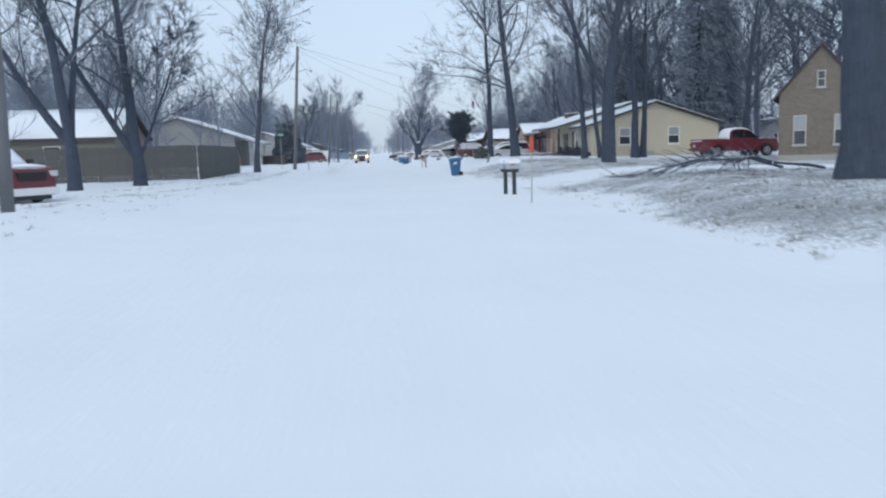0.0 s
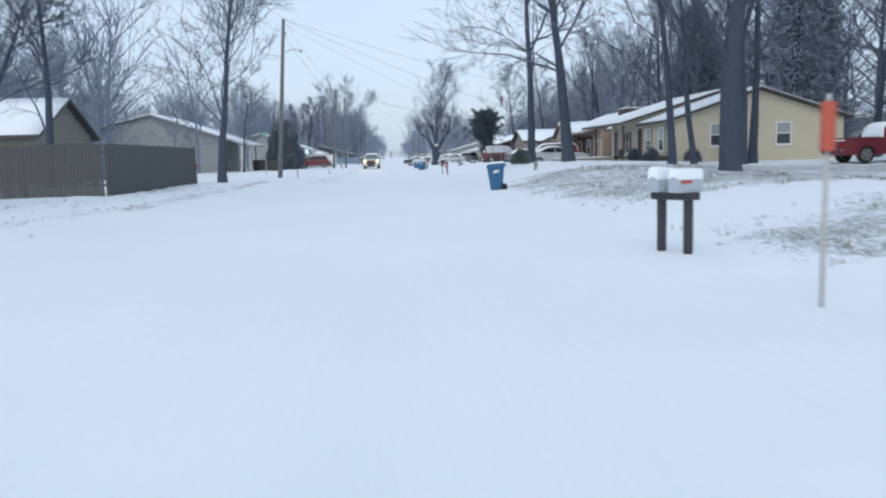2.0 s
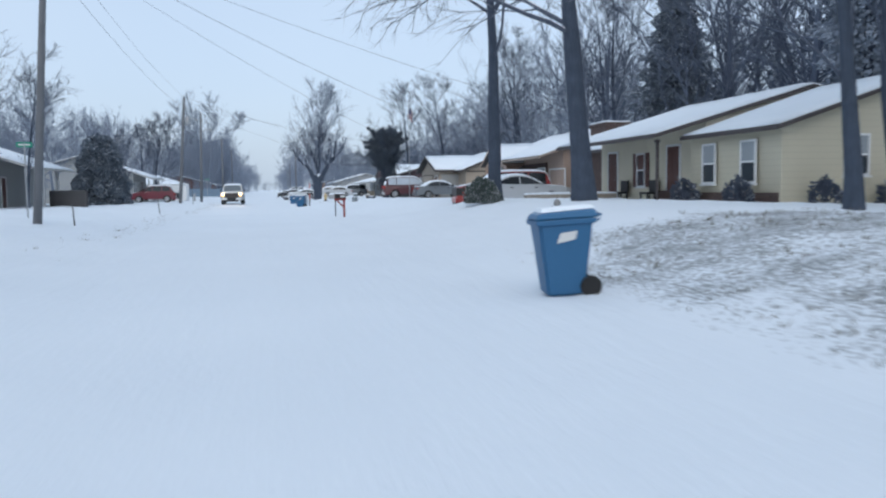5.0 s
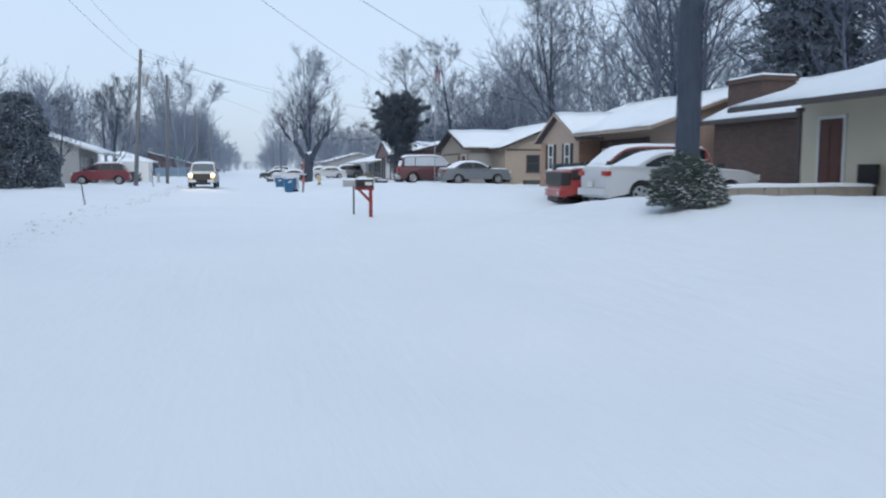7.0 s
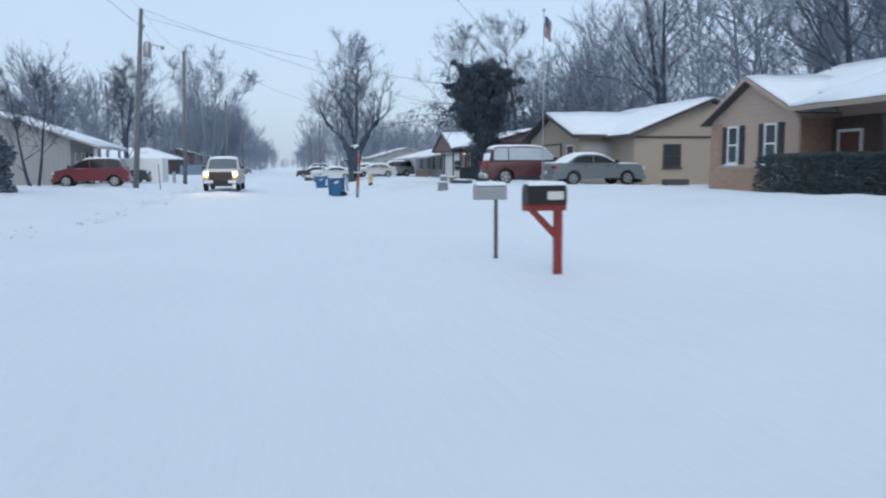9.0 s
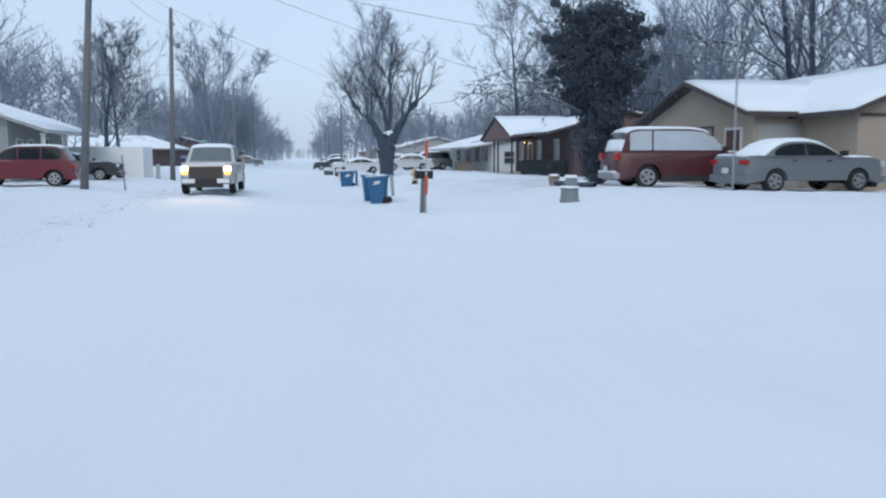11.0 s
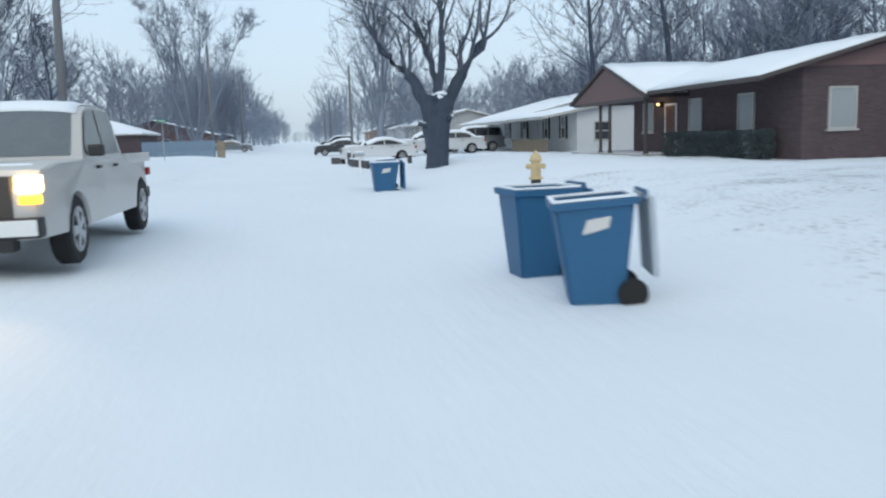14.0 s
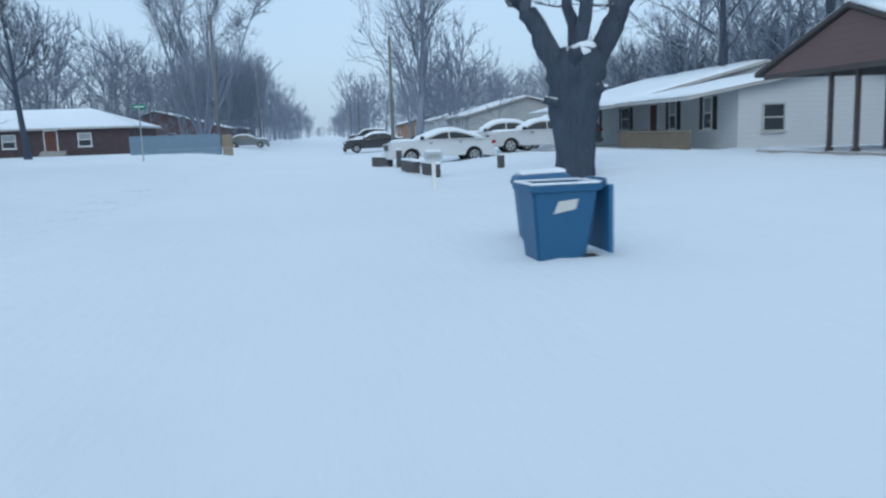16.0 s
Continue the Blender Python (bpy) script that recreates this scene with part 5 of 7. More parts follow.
def pollard():
    """The thick pruned tree: a stout bole that forks low into cut limbs with thin new shoots."""
    t = thing("tree", on(6.68, 142.7), "thick old tree with low forked limbs", "tree")
    rng = random.Random(5)
    trunk, crown = Tubes(), Tubes()
    bole = [(0.0, -0.4, 0.62), (0.0, 0.05, 0.52), (0.02, 0.5, 0.49), (0.0, 1.0, 0.52), (-0.02, 1.5, 0.58), (0.02, 2.0, 0.63), (0.05, 2.5, 0.7), (0.06, 2.9, 0.62), (0.06, 3.2, 0.36)]
    pts, rad = [], []
    for (xa, za, ra), (xb, zb_, rb) in zip(bole, bole[1:]):
        for k in range(3):
            f = k / 3
            pts.append(Vector((xa + (xb - xa) * f, 0, za + (zb_ - za) * f)))
            rad.append(ra + (rb - ra) * f)
    trunk.add(pts, rad, 28)
    for a, start, mid, end, r in (
            (0, (-0.35, 0.0, 2.4), (-0.9, 0.1, 3.9), (-2.3, 0.2, 5.0), 0.27), (0, (0.35, 0.0, 2.5), (0.95, 0.0, 3.6), (2.2, 0.1, 5.4), 0.29),
            (0, (0.2, 0.2, 2.6), (0.1, 0.4, 4.2), (-0.7, 0.6, 6.2), 0.2), (0, (-0.1, -0.2, 2.6), (0.4, -0.3, 4.2), (0.2, -0.6, 6.6), 0.2)):
        p0, p1, p2 = Vector(start), Vector(mid), Vector(end)
        p = [p0.lerp(p1, f).lerp(p1.lerp(p2, f), f) for f in (k / 9 for k in range(10))]
        p = [q + Vector((rng.gauss(0, 0.04), rng.gauss(0, 0.04), 0)) for q in p]
        rad = [r * (1 - 0.5 * i / 9) for i in range(10)]
        trunk.add(p, rad, 12)
        tips = [(p[-1], (p[-1] - p[-2]).normalized(), rad[-1])] * 2 + [(q, d, w) for _, q, d, w in spots(rng, p, rad, 4, 0.4)]
        for tp, td, tr in tips:
            w = Vector((rng.gauss(0, 1), rng.gauss(0, 1), rng.gauss(0.1, 0.6))).normalized()
            lp = limb(rng, tp, (td + w * 0.7 + Vector((0, 0, 0.3))).normalized(), rng.uniform(1.3, 3.6), 8, 0.16, 0.06)
            lr = [max(0.024, tr * 0.55 * (1 - 0.8 * i / 8)) for i in range(9)]
            crown.add(lp, lr, 7)
            for _, sp, sd, sr in spots(rng, lp, lr, 7, 0.1):
                w = Vector((rng.gauss(0, 1), rng.gauss(0, 1), rng.gauss(0.3, 0.6))).normalized()
                q = limb(rng, sp, (sd + w).normalized(), rng.uniform(0.6, 1.7), 4, 0.16, 0.04)
                qr = [max(0.014, sr * 0.5 * (1 - 0.6 * i / 4)) for i in range(5)]
                crown.add(q, qr, 4)
                for _, ap, ad, ar in spots(rng, q, qr, 6, 0.1):
                    w = Vector((rng.gauss(0, 1), rng.gauss(0, 1), rng.gauss(0.3, 0.5))).normalized()
                    crown.add(limb(rng, ap, (ad + w * 0.8).normalized(), rng.uniform(0.5, 1.3), 2, 0.14, 0.06), [0.013, 0.010, 0.006], 3)
    # knots, sawn stubs and furrows of the old bole
    for a, z, up, r in ((2.2, 2.3, 0.5, 0.14), (5.4, 2.0, 0.4, 0.12), (4.4, 2.75, 0.7, 0.16), (3.5, 1.75, 0.3, 0.1)):
        d = Vector((math.cos(a), math.sin(a), up)).normalized()
        c = Vector((d.x * 0.5, d.y * 0.5, z))
        trunk.add([c, c + d * 0.3, c + d * 0.42, c + d * 0.43], [r * 1.5, r, r * 0.95, 0.01], 9)
    trunk.verts = [v + Vector((v.x, v.y, 0)) * (0.16 * noise.noise(Vector((v.x * 3.2, v.y * 3.2, v.z * 0.9))) + 0.1 * noise.noise(Vector((v.x * 9, v.y * 9, v.z * 1.6)))) for v in trunk.verts]
    finish("trunk", trunk.verts, trunk.faces, BARK, t, smooth=True)
    finish("crown", crown.verts, crown.faces, TWIG, t, smooth=True)
    bm = bmesh.new()
    for x, y, z, r in ((0.0, -0.5, 2.95, 0.2), (0.15, -0.3, 3.1, 0.24), (-0.15, -0.45, 3.0, 0.16), (0.55, -0.55, 2.15, 0.08)):
        bmesh.ops.create_icosphere(bm, subdivisions=2, radius=r, matrix=Matrix.Translation((x, y, z)) @ Matrix.Diagonal((1.2, 1, 0.6, 1)))
    part("fork_snow", bm, SNOW, t, "snow caught in the fork", smooth=True)


pollard()


def leaves(rng, count, place, size, droop=0.0):
    """Many small bent leaf clumps; place(rng) gives a point and the way out from the middle."""
    verts, faces = [], []
    for _ in range(count):
        p, n = place(rng)
        n = (n + Vector((rng.gauss(0, 0.5), rng.gauss(0, 0.5), rng.gauss(0, 0.5) - droop))).normalized()
        a = n.orthogonal().normalized()
        a = (a * math.cos(rng.uniform(0, 6.3)) + n.cross(a) * math.sin(rng.uniform(0, 6.3))).normalized()
        s = size * rng.uniform(0.6, 1.4)
        b = len(verts)
        verts += [p - a * s * 0.4, p + a * s * 0.4, p + n * s + a * s * 0.15, p + n * s * 0.9 - a * s * 0.25, p + n * s * 0.5 + n.cross(a) * s * 0.3]
        faces += [(b, b + 1, b + 4), (b + 1, b + 2, b + 4), (b + 2, b + 3, b + 4), (b + 3, b, b + 4)]
    return verts, faces


def conifer(m, label, seed, height, radius, count, size, material=None, base=0.2, name="conifer", power=0.9):
    t = thing(name, m, label, "evergreen tree")
    rng = random.Random(seed)
    tk = Tubes()
    tk.add([Vector((0, 0, -0.2)), Vector((0, 0, height * 0.5)), Vector((0, 0, height * 0.98))], [radius * 0.09 + 0.05, radius * 0.05 + 0.03, 0.015], 7)
    for k in range(int(height * 7)):
        f = rng.random() ** 0.85
        a = rng.uniform(0, 6.283)
        z = base + f * (height - base)
        r = radius * (1 - f) ** power * rng.uniform(0.75, 1.0)
        tk.add([Vector((0, 0, z)), Vector((math.cos(a) * r * 0.6, math.sin(a) * r * 0.6, z + r * 0.06)), Vector((math.cos(a) * r, math.sin(a) * r, z - r * 0.06))], [0.035, 0.02, 0.008], 4)
    finish("trunk", tk.verts, tk.faces, BARK, t)

    def place(g):
        f = g.random() ** 1.25
        a = g.uniform(0, 6.283)
        even = 0.35 if power < 0.5 else 1.0
        tier = 1 - even * (0.2 - 0.2 * math.sin(f * height * 4.2 + a * 2))
        bulge = 1 - 0.15 * even + 0.5 * even * noise.noise(Vector((math.cos(a) * 2, math.sin(a) * 2, f * 6 + seed)))
        r = radius * (1 - f) ** power * tier * bulge * (g.uniform(0.45, 1.0) ** 0.5 if power < 0.5 else g.uniform(0.1, 1.15) ** 0.6) + 0.05
        return Vector((math.cos(a) * r, math.sin(a) * r, base + f * (height - base))), Vector((math.cos(a), math.sin(a), 0.1))
    v, f = leaves(rng, count, place, size, 0.25)
    finish("needles", v, f, material or NEEDLE, t)
    return t


conifer(on(-12.1, 104.5), "dense dark evergreen standing in a yard", 1, 5.2, 2.3, 17000, 0.17, power=0.32, base=0.1)
conifer(on(29.6, 74.0), "tall dark spruce behind the yellow house", 2, 21, 3.9, 14000, 0.22, NEEDLE_HAZED, power=0.7)
conifer(on(34.5, 80.0), "tall dark spruce among bare trees", 3, 18, 4.0, 11000, 0.23, NEEDLE_HAZED, power=0.7)
conifer(on(29.5, 93.0), "tall dark pine behind the houses", 4, 15, 4.6, 14000, 0.24, power=0.6, base=2.0)


def ivy_tree():
    t = thing("tree", on(11.1, 113.2), "tree wrapped in dense dark ivy with snowy branches", "tree")
    trunk, crown = grow(44, height=7.0, radius=0.3, bole=0.3, limbs=18, subs=6, reach=0.4, spread=1.2, rise=0.04, stout=0.14)
    rng = random.Random(9)
    # long bare boughs that reach out low towards the brick house
    for p, d, n in (((-0.9, 0.3, 3.0), (-1, 0.3, 0.25), 4.2), ((-0.6, 0.8, 3.4), (-0.9, 0.9, 0.3), 4.6), ((-0.7, -0.2, 2.6), (-1, -0.1, 0.3), 3.2), ((-0.5, 1.0, 4.2), (-0.8, 1.0, 0.35), 4.0)):
        lp = limb(rng, Vector(p), Vector(d), n, 9, 0.13, -0.045)
        lr = [0.03 * (1 - 0.8 * i / 9) for i in range(10)]
        crown.add(lp, lr, 5)
        for _, sp, sd, sr in spots(rng, lp, lr, 16, 0.2):
            q = limb(rng, sp, (sd + Vector((rng.gauss(0, 0.6), rng.gauss(0, 0.6), rng.gauss(-0.1, 0.5)))).normalized(), rng.uniform(0.5, 1.4), 4, 0.14, -0.02)
            crown.add(q, [0.016, 0.014, 0.011, 0.009, 0.006], 3)
    finish("trunk", trunk.verts, trunk.faces, BARK, t, smooth=True)
    finish("crown", crown.verts, crown.faces, TWIG, t, smooth=True)
    lobes = []
    for k in range(120):
        z = 0.3 + 5.9 * (k / 120) ** 0.75
        a = rng.uniform(0, 6.283)
        r = float(np.interp(z, (0.3, 1.2, 2.2, 4.4, 5.8, 6.8), (0.15, 0.35, 0.75, 1.15, 0.95, 0.3))) * rng.uniform(0.1, 1.0) ** 0.5
        lobes.append((Vector((math.cos(a) * r, math.sin(a) * r, z)), float(np.interp(z, (0.3, 2.0, 3.5), (0.42, 0.48, 0.54))) * rng.uniform(0.6, 1.2)))
    for k in range(40):
        z = rng.uniform(2.8, 5.6)
        a = k * 2.4 + rng.uniform(-0.4, 0.4)
        far = float(np.interp(z, (2.8, 3.8, 4.8, 5.6), (1.3, 2.2, 2.0, 1.1))) * rng.uniform(0.55, 1.2)
        path = limb(rng, Vector((0, 0, z)), Vector((math.cos(a), math.sin(a), rng.uniform(0.2, 0.9))), far, 5, 0.16, -0.05)
        lobes += [(p, 0.36 * (1.15 - 0.16 * i) * rng.uniform(0.7, 1.2)) for i, p in enumerate(path[1:])]

    def place(g):
        if g.random() < 0.05:
            p = crown.verts[g.randrange(len(crown.verts))]
            return p + Vector((g.gauss(0, 0.12), g.gauss(0, 0.12), g.gauss(-0.05, 0.1))), Vector((p.x, p.y, -0.3)).normalized()
        c, r = lobes[g.randrange(len(lobes))]
        d = Vector((g.gauss(0, 1), g.gauss(0, 1), g.gauss(0.1, 0.7))).normalized()
        return c + d * r * g.uniform(0.2, 1.0) ** 0.5, (d + Vector((c.x, c.y, 0)) * 0.3).normalized()
    v, f = leaves(rng, 64000, place, 0.082, 0.7)
    finish("foliage", v, f, IVY, t, "dense dark leaves dusted with snow")


ivy_tree()


def bush(m, label, seed, rx, ry, h, count, size, material, name="bush", boxy=False):
    t = thing(name, m, label, name)
    rng = random.Random(seed)
    tk = Tubes()
    for _ in range(14):
        a, r = rng.uniform(0, 6.283), rng.uniform(0.2, 0.8)
        tk.add([Vector((0, 0, -0.05)), Vector((math.cos(a) * rx * r * 0.5, math.sin(a) * ry * r * 0.5, h * 0.4)), Vector((math.cos(a) * rx * r, math.sin(a) * ry * r, h * 0.8))], [0.03, 0.02, 0.01], 4)
    finish("stems", tk.verts, tk.faces, BARK, t)

    def place(g):
        if boxy:
            p = Vector((g.uniform(-rx, rx), g.uniform(-ry, ry), g.uniform(0.03, h)))
            k = g.randrange(4)
            if k == 0:
                p.x = -rx * g.uniform(0.85, 1.0)
            elif k == 1:
                p.z = h * g.uniform(0.88, 1.0)
            elif k == 2:
                p.y = -ry * g.uniform(0.92, 1.0)
            p *= 1 + 0.05 * noise.noise(p * 2)
            return p, Vector((p.x / rx, 0.2 * p.y / ry, p.z / h - 0.4)).normalized()
        d = Vector((g.gauss(0, 1), g.gauss(0, 1), abs(g.gauss(0, 0.9)))).normalized()
        r = g.uniform(0.55, 1.0) ** 0.5 * (0.9 + 0.25 * noise.noise(d * 2.5))
        return Vector((d.x * rx * r, d.y * ry * r, d.z * h * r + 0.03)), d
    v, f = leaves(rng, count, place, size)
    finish("leaves", v, f, material, t)


bush(on(8.3, 69.1), "round evergreen bush dusted with snow", 1, 0.78, 0.74, 0.98, 8000, 0.06, BUSH)
bush(on(16.2, 91.4), "clipped hedge before the tan house", 2, 0.5, 3.2, 1.2, 13000, 0.075, HEDGE, "hedge", True)
bush(on(16.2, 136.2), "dark hedge along red brick house", 3, 0.5, 3.2, 0.95, 10000, 0.08, HEDGE, "hedge", True)
for k, (x, y, r) in enumerate(((15.0, 62.5, 0.5), (15.2, 66.2, 0.55), (16.8, 60.7, 0.5), (19.4, 60.8, 0.55))):
    bush(on(x, y), "bare brown shrub at the house wall", 10 + k, r, r, 0.8, 500, 0.1, TWIG, "shrub")


# ---- woods behind the houses ----
def wood_tree(seed, h, wide, low, limbs, subs, twigs, width, round_subs=True):
    """A bare tree of the woods with a rounded crown of rising limbs. Gives points, four-sided and three-sided faces."""
    rng = random.Random(seed)
    tb = Tubes()
    thin = Tubes()
    stem = limb(rng, Vector((0, 0, -0.4)), Vector((rng.gauss(0, 0.05), rng.gauss(0, 0.05), 1)), h * 0.9, 7, 0.05, 0.04)
    tb.add(stem, [h * 0.0135 * (1 - 0.9 * i / 7) + 0.015 for i in range(8)], 5)
    mid, half = h * (1 + low) / 2, h * (1 - low) / 2

    def inside(p, slack):
        return (p.x * p.x + p.y * p.y) / (wide * wide) + ((p.z - mid) / half) ** 2 < slack

    anchors = []
    for n in range(limbs):
        f = low * 0.75 + (0.8 - low * 0.75) * ((n + rng.random()) / limbs) ** 0.9
        k = min(int(f / 0.9 * 7), 6)
        p = stem[k].lerp(stem[k + 1], f / 0.9 * 7 - k)
        a = n * 2.4 + rng.uniform(-0.6, 0.6)
        tilt = math.radians(76 - 52 * f + rng.gauss(0, 11))
        d = Vector((math.cos(a) * math.sin(tilt), math.sin(a) * math.sin(tilt), math.cos(tilt)))
        slack = rng.uniform(0.7, 1.12)
        step = h * 0.055
        pts = [p.copy()]
        while len(pts) < 10 and (len(pts) < 3 or inside(p, slack)):
            d = (d + Vector((rng.gauss(0, 0.16), rng.gauss(0, 0.16), rng.gauss(0.035, 0.12)))).normalized()
            p = p + d * step
            pts.append(p.copy())
        m = len(pts)
        rad = [max(width * 0.9, h * 0.0042 * (1 - 0.9 * i / m)) for i in range(m)]
        tb.add(pts, rad, 3)
        for _, q, e, r in spots(rng, pts, rad, subs, 0.15):
            w = Vector((rng.gauss(0, 1), rng.gauss(0, 1), rng.gauss(0.35, 0.7))).normalized()
            e = (e + w * 0.75).normalized()
            sub = limb(rng, q, e, h * rng.uniform(0.06, 0.15), 2, 0.14, 0.1)
            if round_subs:
                tb.add(sub, [width * 0.8, width * 0.6, width * 0.3], 3)
            else:
                thin.sliver(sub[0], sub[2], width * 0.8, e.orthogonal())
            anchors.append((sub[0], sub[2]))
    for _ in range(twigs):
        u, v = anchors[rng.randrange(len(anchors))]
        p = u.lerp(v, rng.uniform(0.1, 1.0))
        d = ((v - u).normalized() + Vector((rng.gauss(0, 1), rng.gauss(0, 1), rng.gauss(0.3, 0.8))).normalized() * 0.85).normalized()
        thin.sliver(p, p + d * h * rng.uniform(0.025, 0.075), width * rng.uniform(0.35, 0.75), Vector((rng.gauss(0, 1), rng.gauss(0, 1), rng.gauss(0, 1))))
    off = len(tb.verts)
    v = np.array([tuple(p) for p in tb.verts + thin.verts])
    return v, np.array(tb.faces), np.array(thin.faces) + off


def woods(name, label, spots_list, material, seed, dense=False, far=True):
    kinds = []
    for k in range(8):
        bushy = k > 4
        kinds.append(wood_tree(100 + k + 20 * dense, 15, (5.6, 4.6, 5.2, 6.2, 4.2, 7.5, 6.5, 8.0)[k], 0.05 if bushy else (0.22, 0.3, 0.16, 0.26, 0.34)[k % 5], 20 if dense else 24, 6 if dense else 7, 850 if dense else 1500, 0.056 if dense else 0.036 if far else 0.022, not far))
    rng = random.Random(seed)
    vs, fs, ts, base = [], [], [], 0
    for x, y, s in spots_list:
        v, f, g = kinds[rng.randrange(5) if s > 0.62 else 5 + rng.randrange(3)]
        a = rng.uniform(0, 6.283)
        c, si = math.cos(a) * s, math.sin(a) * s
        w = np.stack([v[:, 0] * c - v[:, 1] * si + x, v[:, 0] * si + v[:, 1] * c + y, v[:, 2] * s * rng.uniform(0.88, 1.12) + ground(x, y)], 1)
        vs.append(w)
        fs.append(f + base)
        ts.append(g + base)
        base += len(v)
    v, f, g = np.concatenate(vs), np.concatenate(fs), np.concatenate(ts)
    me = bpy.data.meshes.new(name)
    me.vertices.add(len(v))
    me.vertices.foreach_set("co", v.ravel())
    me.loops.add(f.size + g.size)
    me.loops.foreach_set("vertex_index", np.concatenate([f.ravel(), g.ravel()]).astype(np.int32))
    me.polygons.add(len(f) + len(g))
    me.polygons.foreach_set("loop_start", np.concatenate([np.arange(0, f.size, 4), f.size + np.arange(0, g.size, 3)]).astype(np.int32))
    me.update()
    me.materials.append(material)
    return tagged(new(name, me), label, "woods", kind="stuff")


def scatter(seed, zones):
    rng = random.Random(seed)
    got = []
    for x0, x1, y0, y1, n, lo, hi in zones:
        for _ in range(n):
            got.append((rng.uniform(x0, x1), rng.uniform(y0, y1), rng.uniform(lo, hi)))
    return got


woods("woods_near", "bare dark woods behind the yellow house", scatter(1, (
    (30, 46, 30, 100, 30, 1.0, 1.35), (46, 70, 20, 110, 14, 1.0, 1.4), (32, 50, 30, 110, 26, 0.35, 0.6), (20, 30, 86, 100, 4, 0.8, 1.0))), TWIG_WOODS, 1, far=False)
# these woods and those down the street carry haze in their twig colour
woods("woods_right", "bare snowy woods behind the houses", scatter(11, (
    (28, 42, 118, 182, 24, 0.8, 1.05), (36, 60, 100, 190, 28, 0.9, 1.2), (22, 50, 182, 250, 20, 0.65, 0.9), (32, 50, 110, 180, 18, 0.35, 0.6), (13, 40, 184, 240, 34, 0.42, 0.62))), TWIG_HAZED, 1)
woods("thicket", "dense bare brush behind the white house", scatter(21, (
    (28.5, 36, 150, 200, 26, 0.4, 0.62), (34, 46, 120, 200, 26, 0.45, 0.62), (28, 40, 182, 205, 10, 0.5, 0.62))), TWIG_WOODS, 5)
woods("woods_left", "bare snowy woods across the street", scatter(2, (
    (-60, -38, 30, 125, 24, 0.7, 1.0), (-40, -20, 74, 95, 14, 0.7, 1.0), (-30, -15, 84, 95, 5, 0.6, 0.8), (-32, -17, 110, 124, 6, 0.5, 0.7), (-55, -41, 125, 215, 20, 0.65, 0.95), (-40, -26, 140, 190, 14, 0.65, 0.95), (-24, -11, 208, 220, 5, 0.5, 0.7), (-19, -9.5, 238, 253, 12, 0.75, 0.95), (-19, -9.5, 266, 284, 12, 0.8, 1.0), (-18, -9.5, 238, 252, 10, 0.4, 0.6), (-50, -26, 30, 190, 52, 0.35, 0.6), (-26, -15, 140, 164, 10, 0.45, 0.7), (-34, -14, 208, 220, 10, 0.5, 0.8))), TWIG_HAZED, 2)
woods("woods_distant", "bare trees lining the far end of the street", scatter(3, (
    (-38, -10.5, 240, 330, 30, 0.8, 1.15), (-40, -28, 210, 240, 8, 0.8, 1.1), (10, 38, 205, 330, 36, 0.63, 0.85), (-15, -6, 330, 480, 22, 0.8, 1.1), (8, 20, 330, 480, 22, 0.8, 1.1), (-40, 44, 800, 900, 16, 0.5, 0.62), (-14, -5, 600, 700, 9, 0.8, 1.1), (8, 16, 600, 700, 9, 0.8, 1.1), (-36, -9.5, 239, 300, 20, 0.35, 0.6), (10, 34, 190, 300, 26, 0.3, 0.5), (-14, -6.5, 300, 480, 18, 0.4, 0.6), (8, 18, 300, 480, 18, 0.4, 0.6))), TWIG_HAZED, 3, True)


# ---- poles, cables ----
def utility_pole(x, y, height, lean=0.0, lamp=False, r=0.14, transformer=False):
    z0 = ground(x, y)
    p = thing("utility_pole", pose(x, y, z0, 0, lean, 0), "weathered wooden utility pole beside the street", "utility pole", "poles along the street")
    part("pole", lathe(bmesh.new(), [(r * 1.15, -0.3), (r, height * 0.4), (r * 0.75, height)], 12), POLE_WOOD, p, smooth=True)
    for k in range(2):
        bm = lathe(bmesh.new(), [(0.05, 0), (0.07, 0.05), (0.05, 0.1), (0.07, 0.15), (0.03, 0.2)], 10, Matrix.Translation((0.16 if k else 0, 0, height - 0.1 - 0.9 * k)))
        part("insulator", bm, GREY_METAL, p, smooth=True)
    if lamp:
        bm = bmesh.new()
        tb = Tubes()
        tb.add([Vector((0, 0, height - 2.2)), Vector((0.7, 0, height - 1.9)), Vector((1.2, 0, height - 1.95))], [0.03, 0.03, 0.03], 6)
        finish("lamp_arm", tb.verts, tb.faces, GREY_METAL, p)
        part("lamp_head", lathe(bmesh.new(), [(0.05, 0), (0.11, 0.05), (0.11, 0.14), (0.04, 0.22)], 10, Matrix.Translation((1.2, 0, height - 2.12))), GREY_METAL, p, smooth=True)
    if transformer:
        part("transformer", lathe(bmesh.new(), [(0.2, 0), (0.22, 0.05), (0.22, 0.75), (0.16, 0.85)], 12, Matrix.Translation((0.4, 0, height - 2.6))), GREY_METAL, p, smooth=True)
    return Vector((x + height * math.sin(radians(lean)), y, z0 + height))


tops = [utility_pole(-9.9, 20.0, 10.6, 1), utility_pole(-8.1, 71.3, 10.6, 4.0, lamp=True), utility_pole(-7.8, 118.7, 10.0, 4.0, lamp=True, transformer=True), utility_pole(-7.3, 137.6, 10.4, 1.5, lamp=True), utility_pole(-7.3, 188.0, 10.5, 0), utility_pole(-7.5, 236.0, 10.5, 0)]
for x, y in ((5.2, 176.0), (6.0, 236.0), (7.0, 290.0)):
    utility_pole(x, y, 7.5, 0, r=0.11)


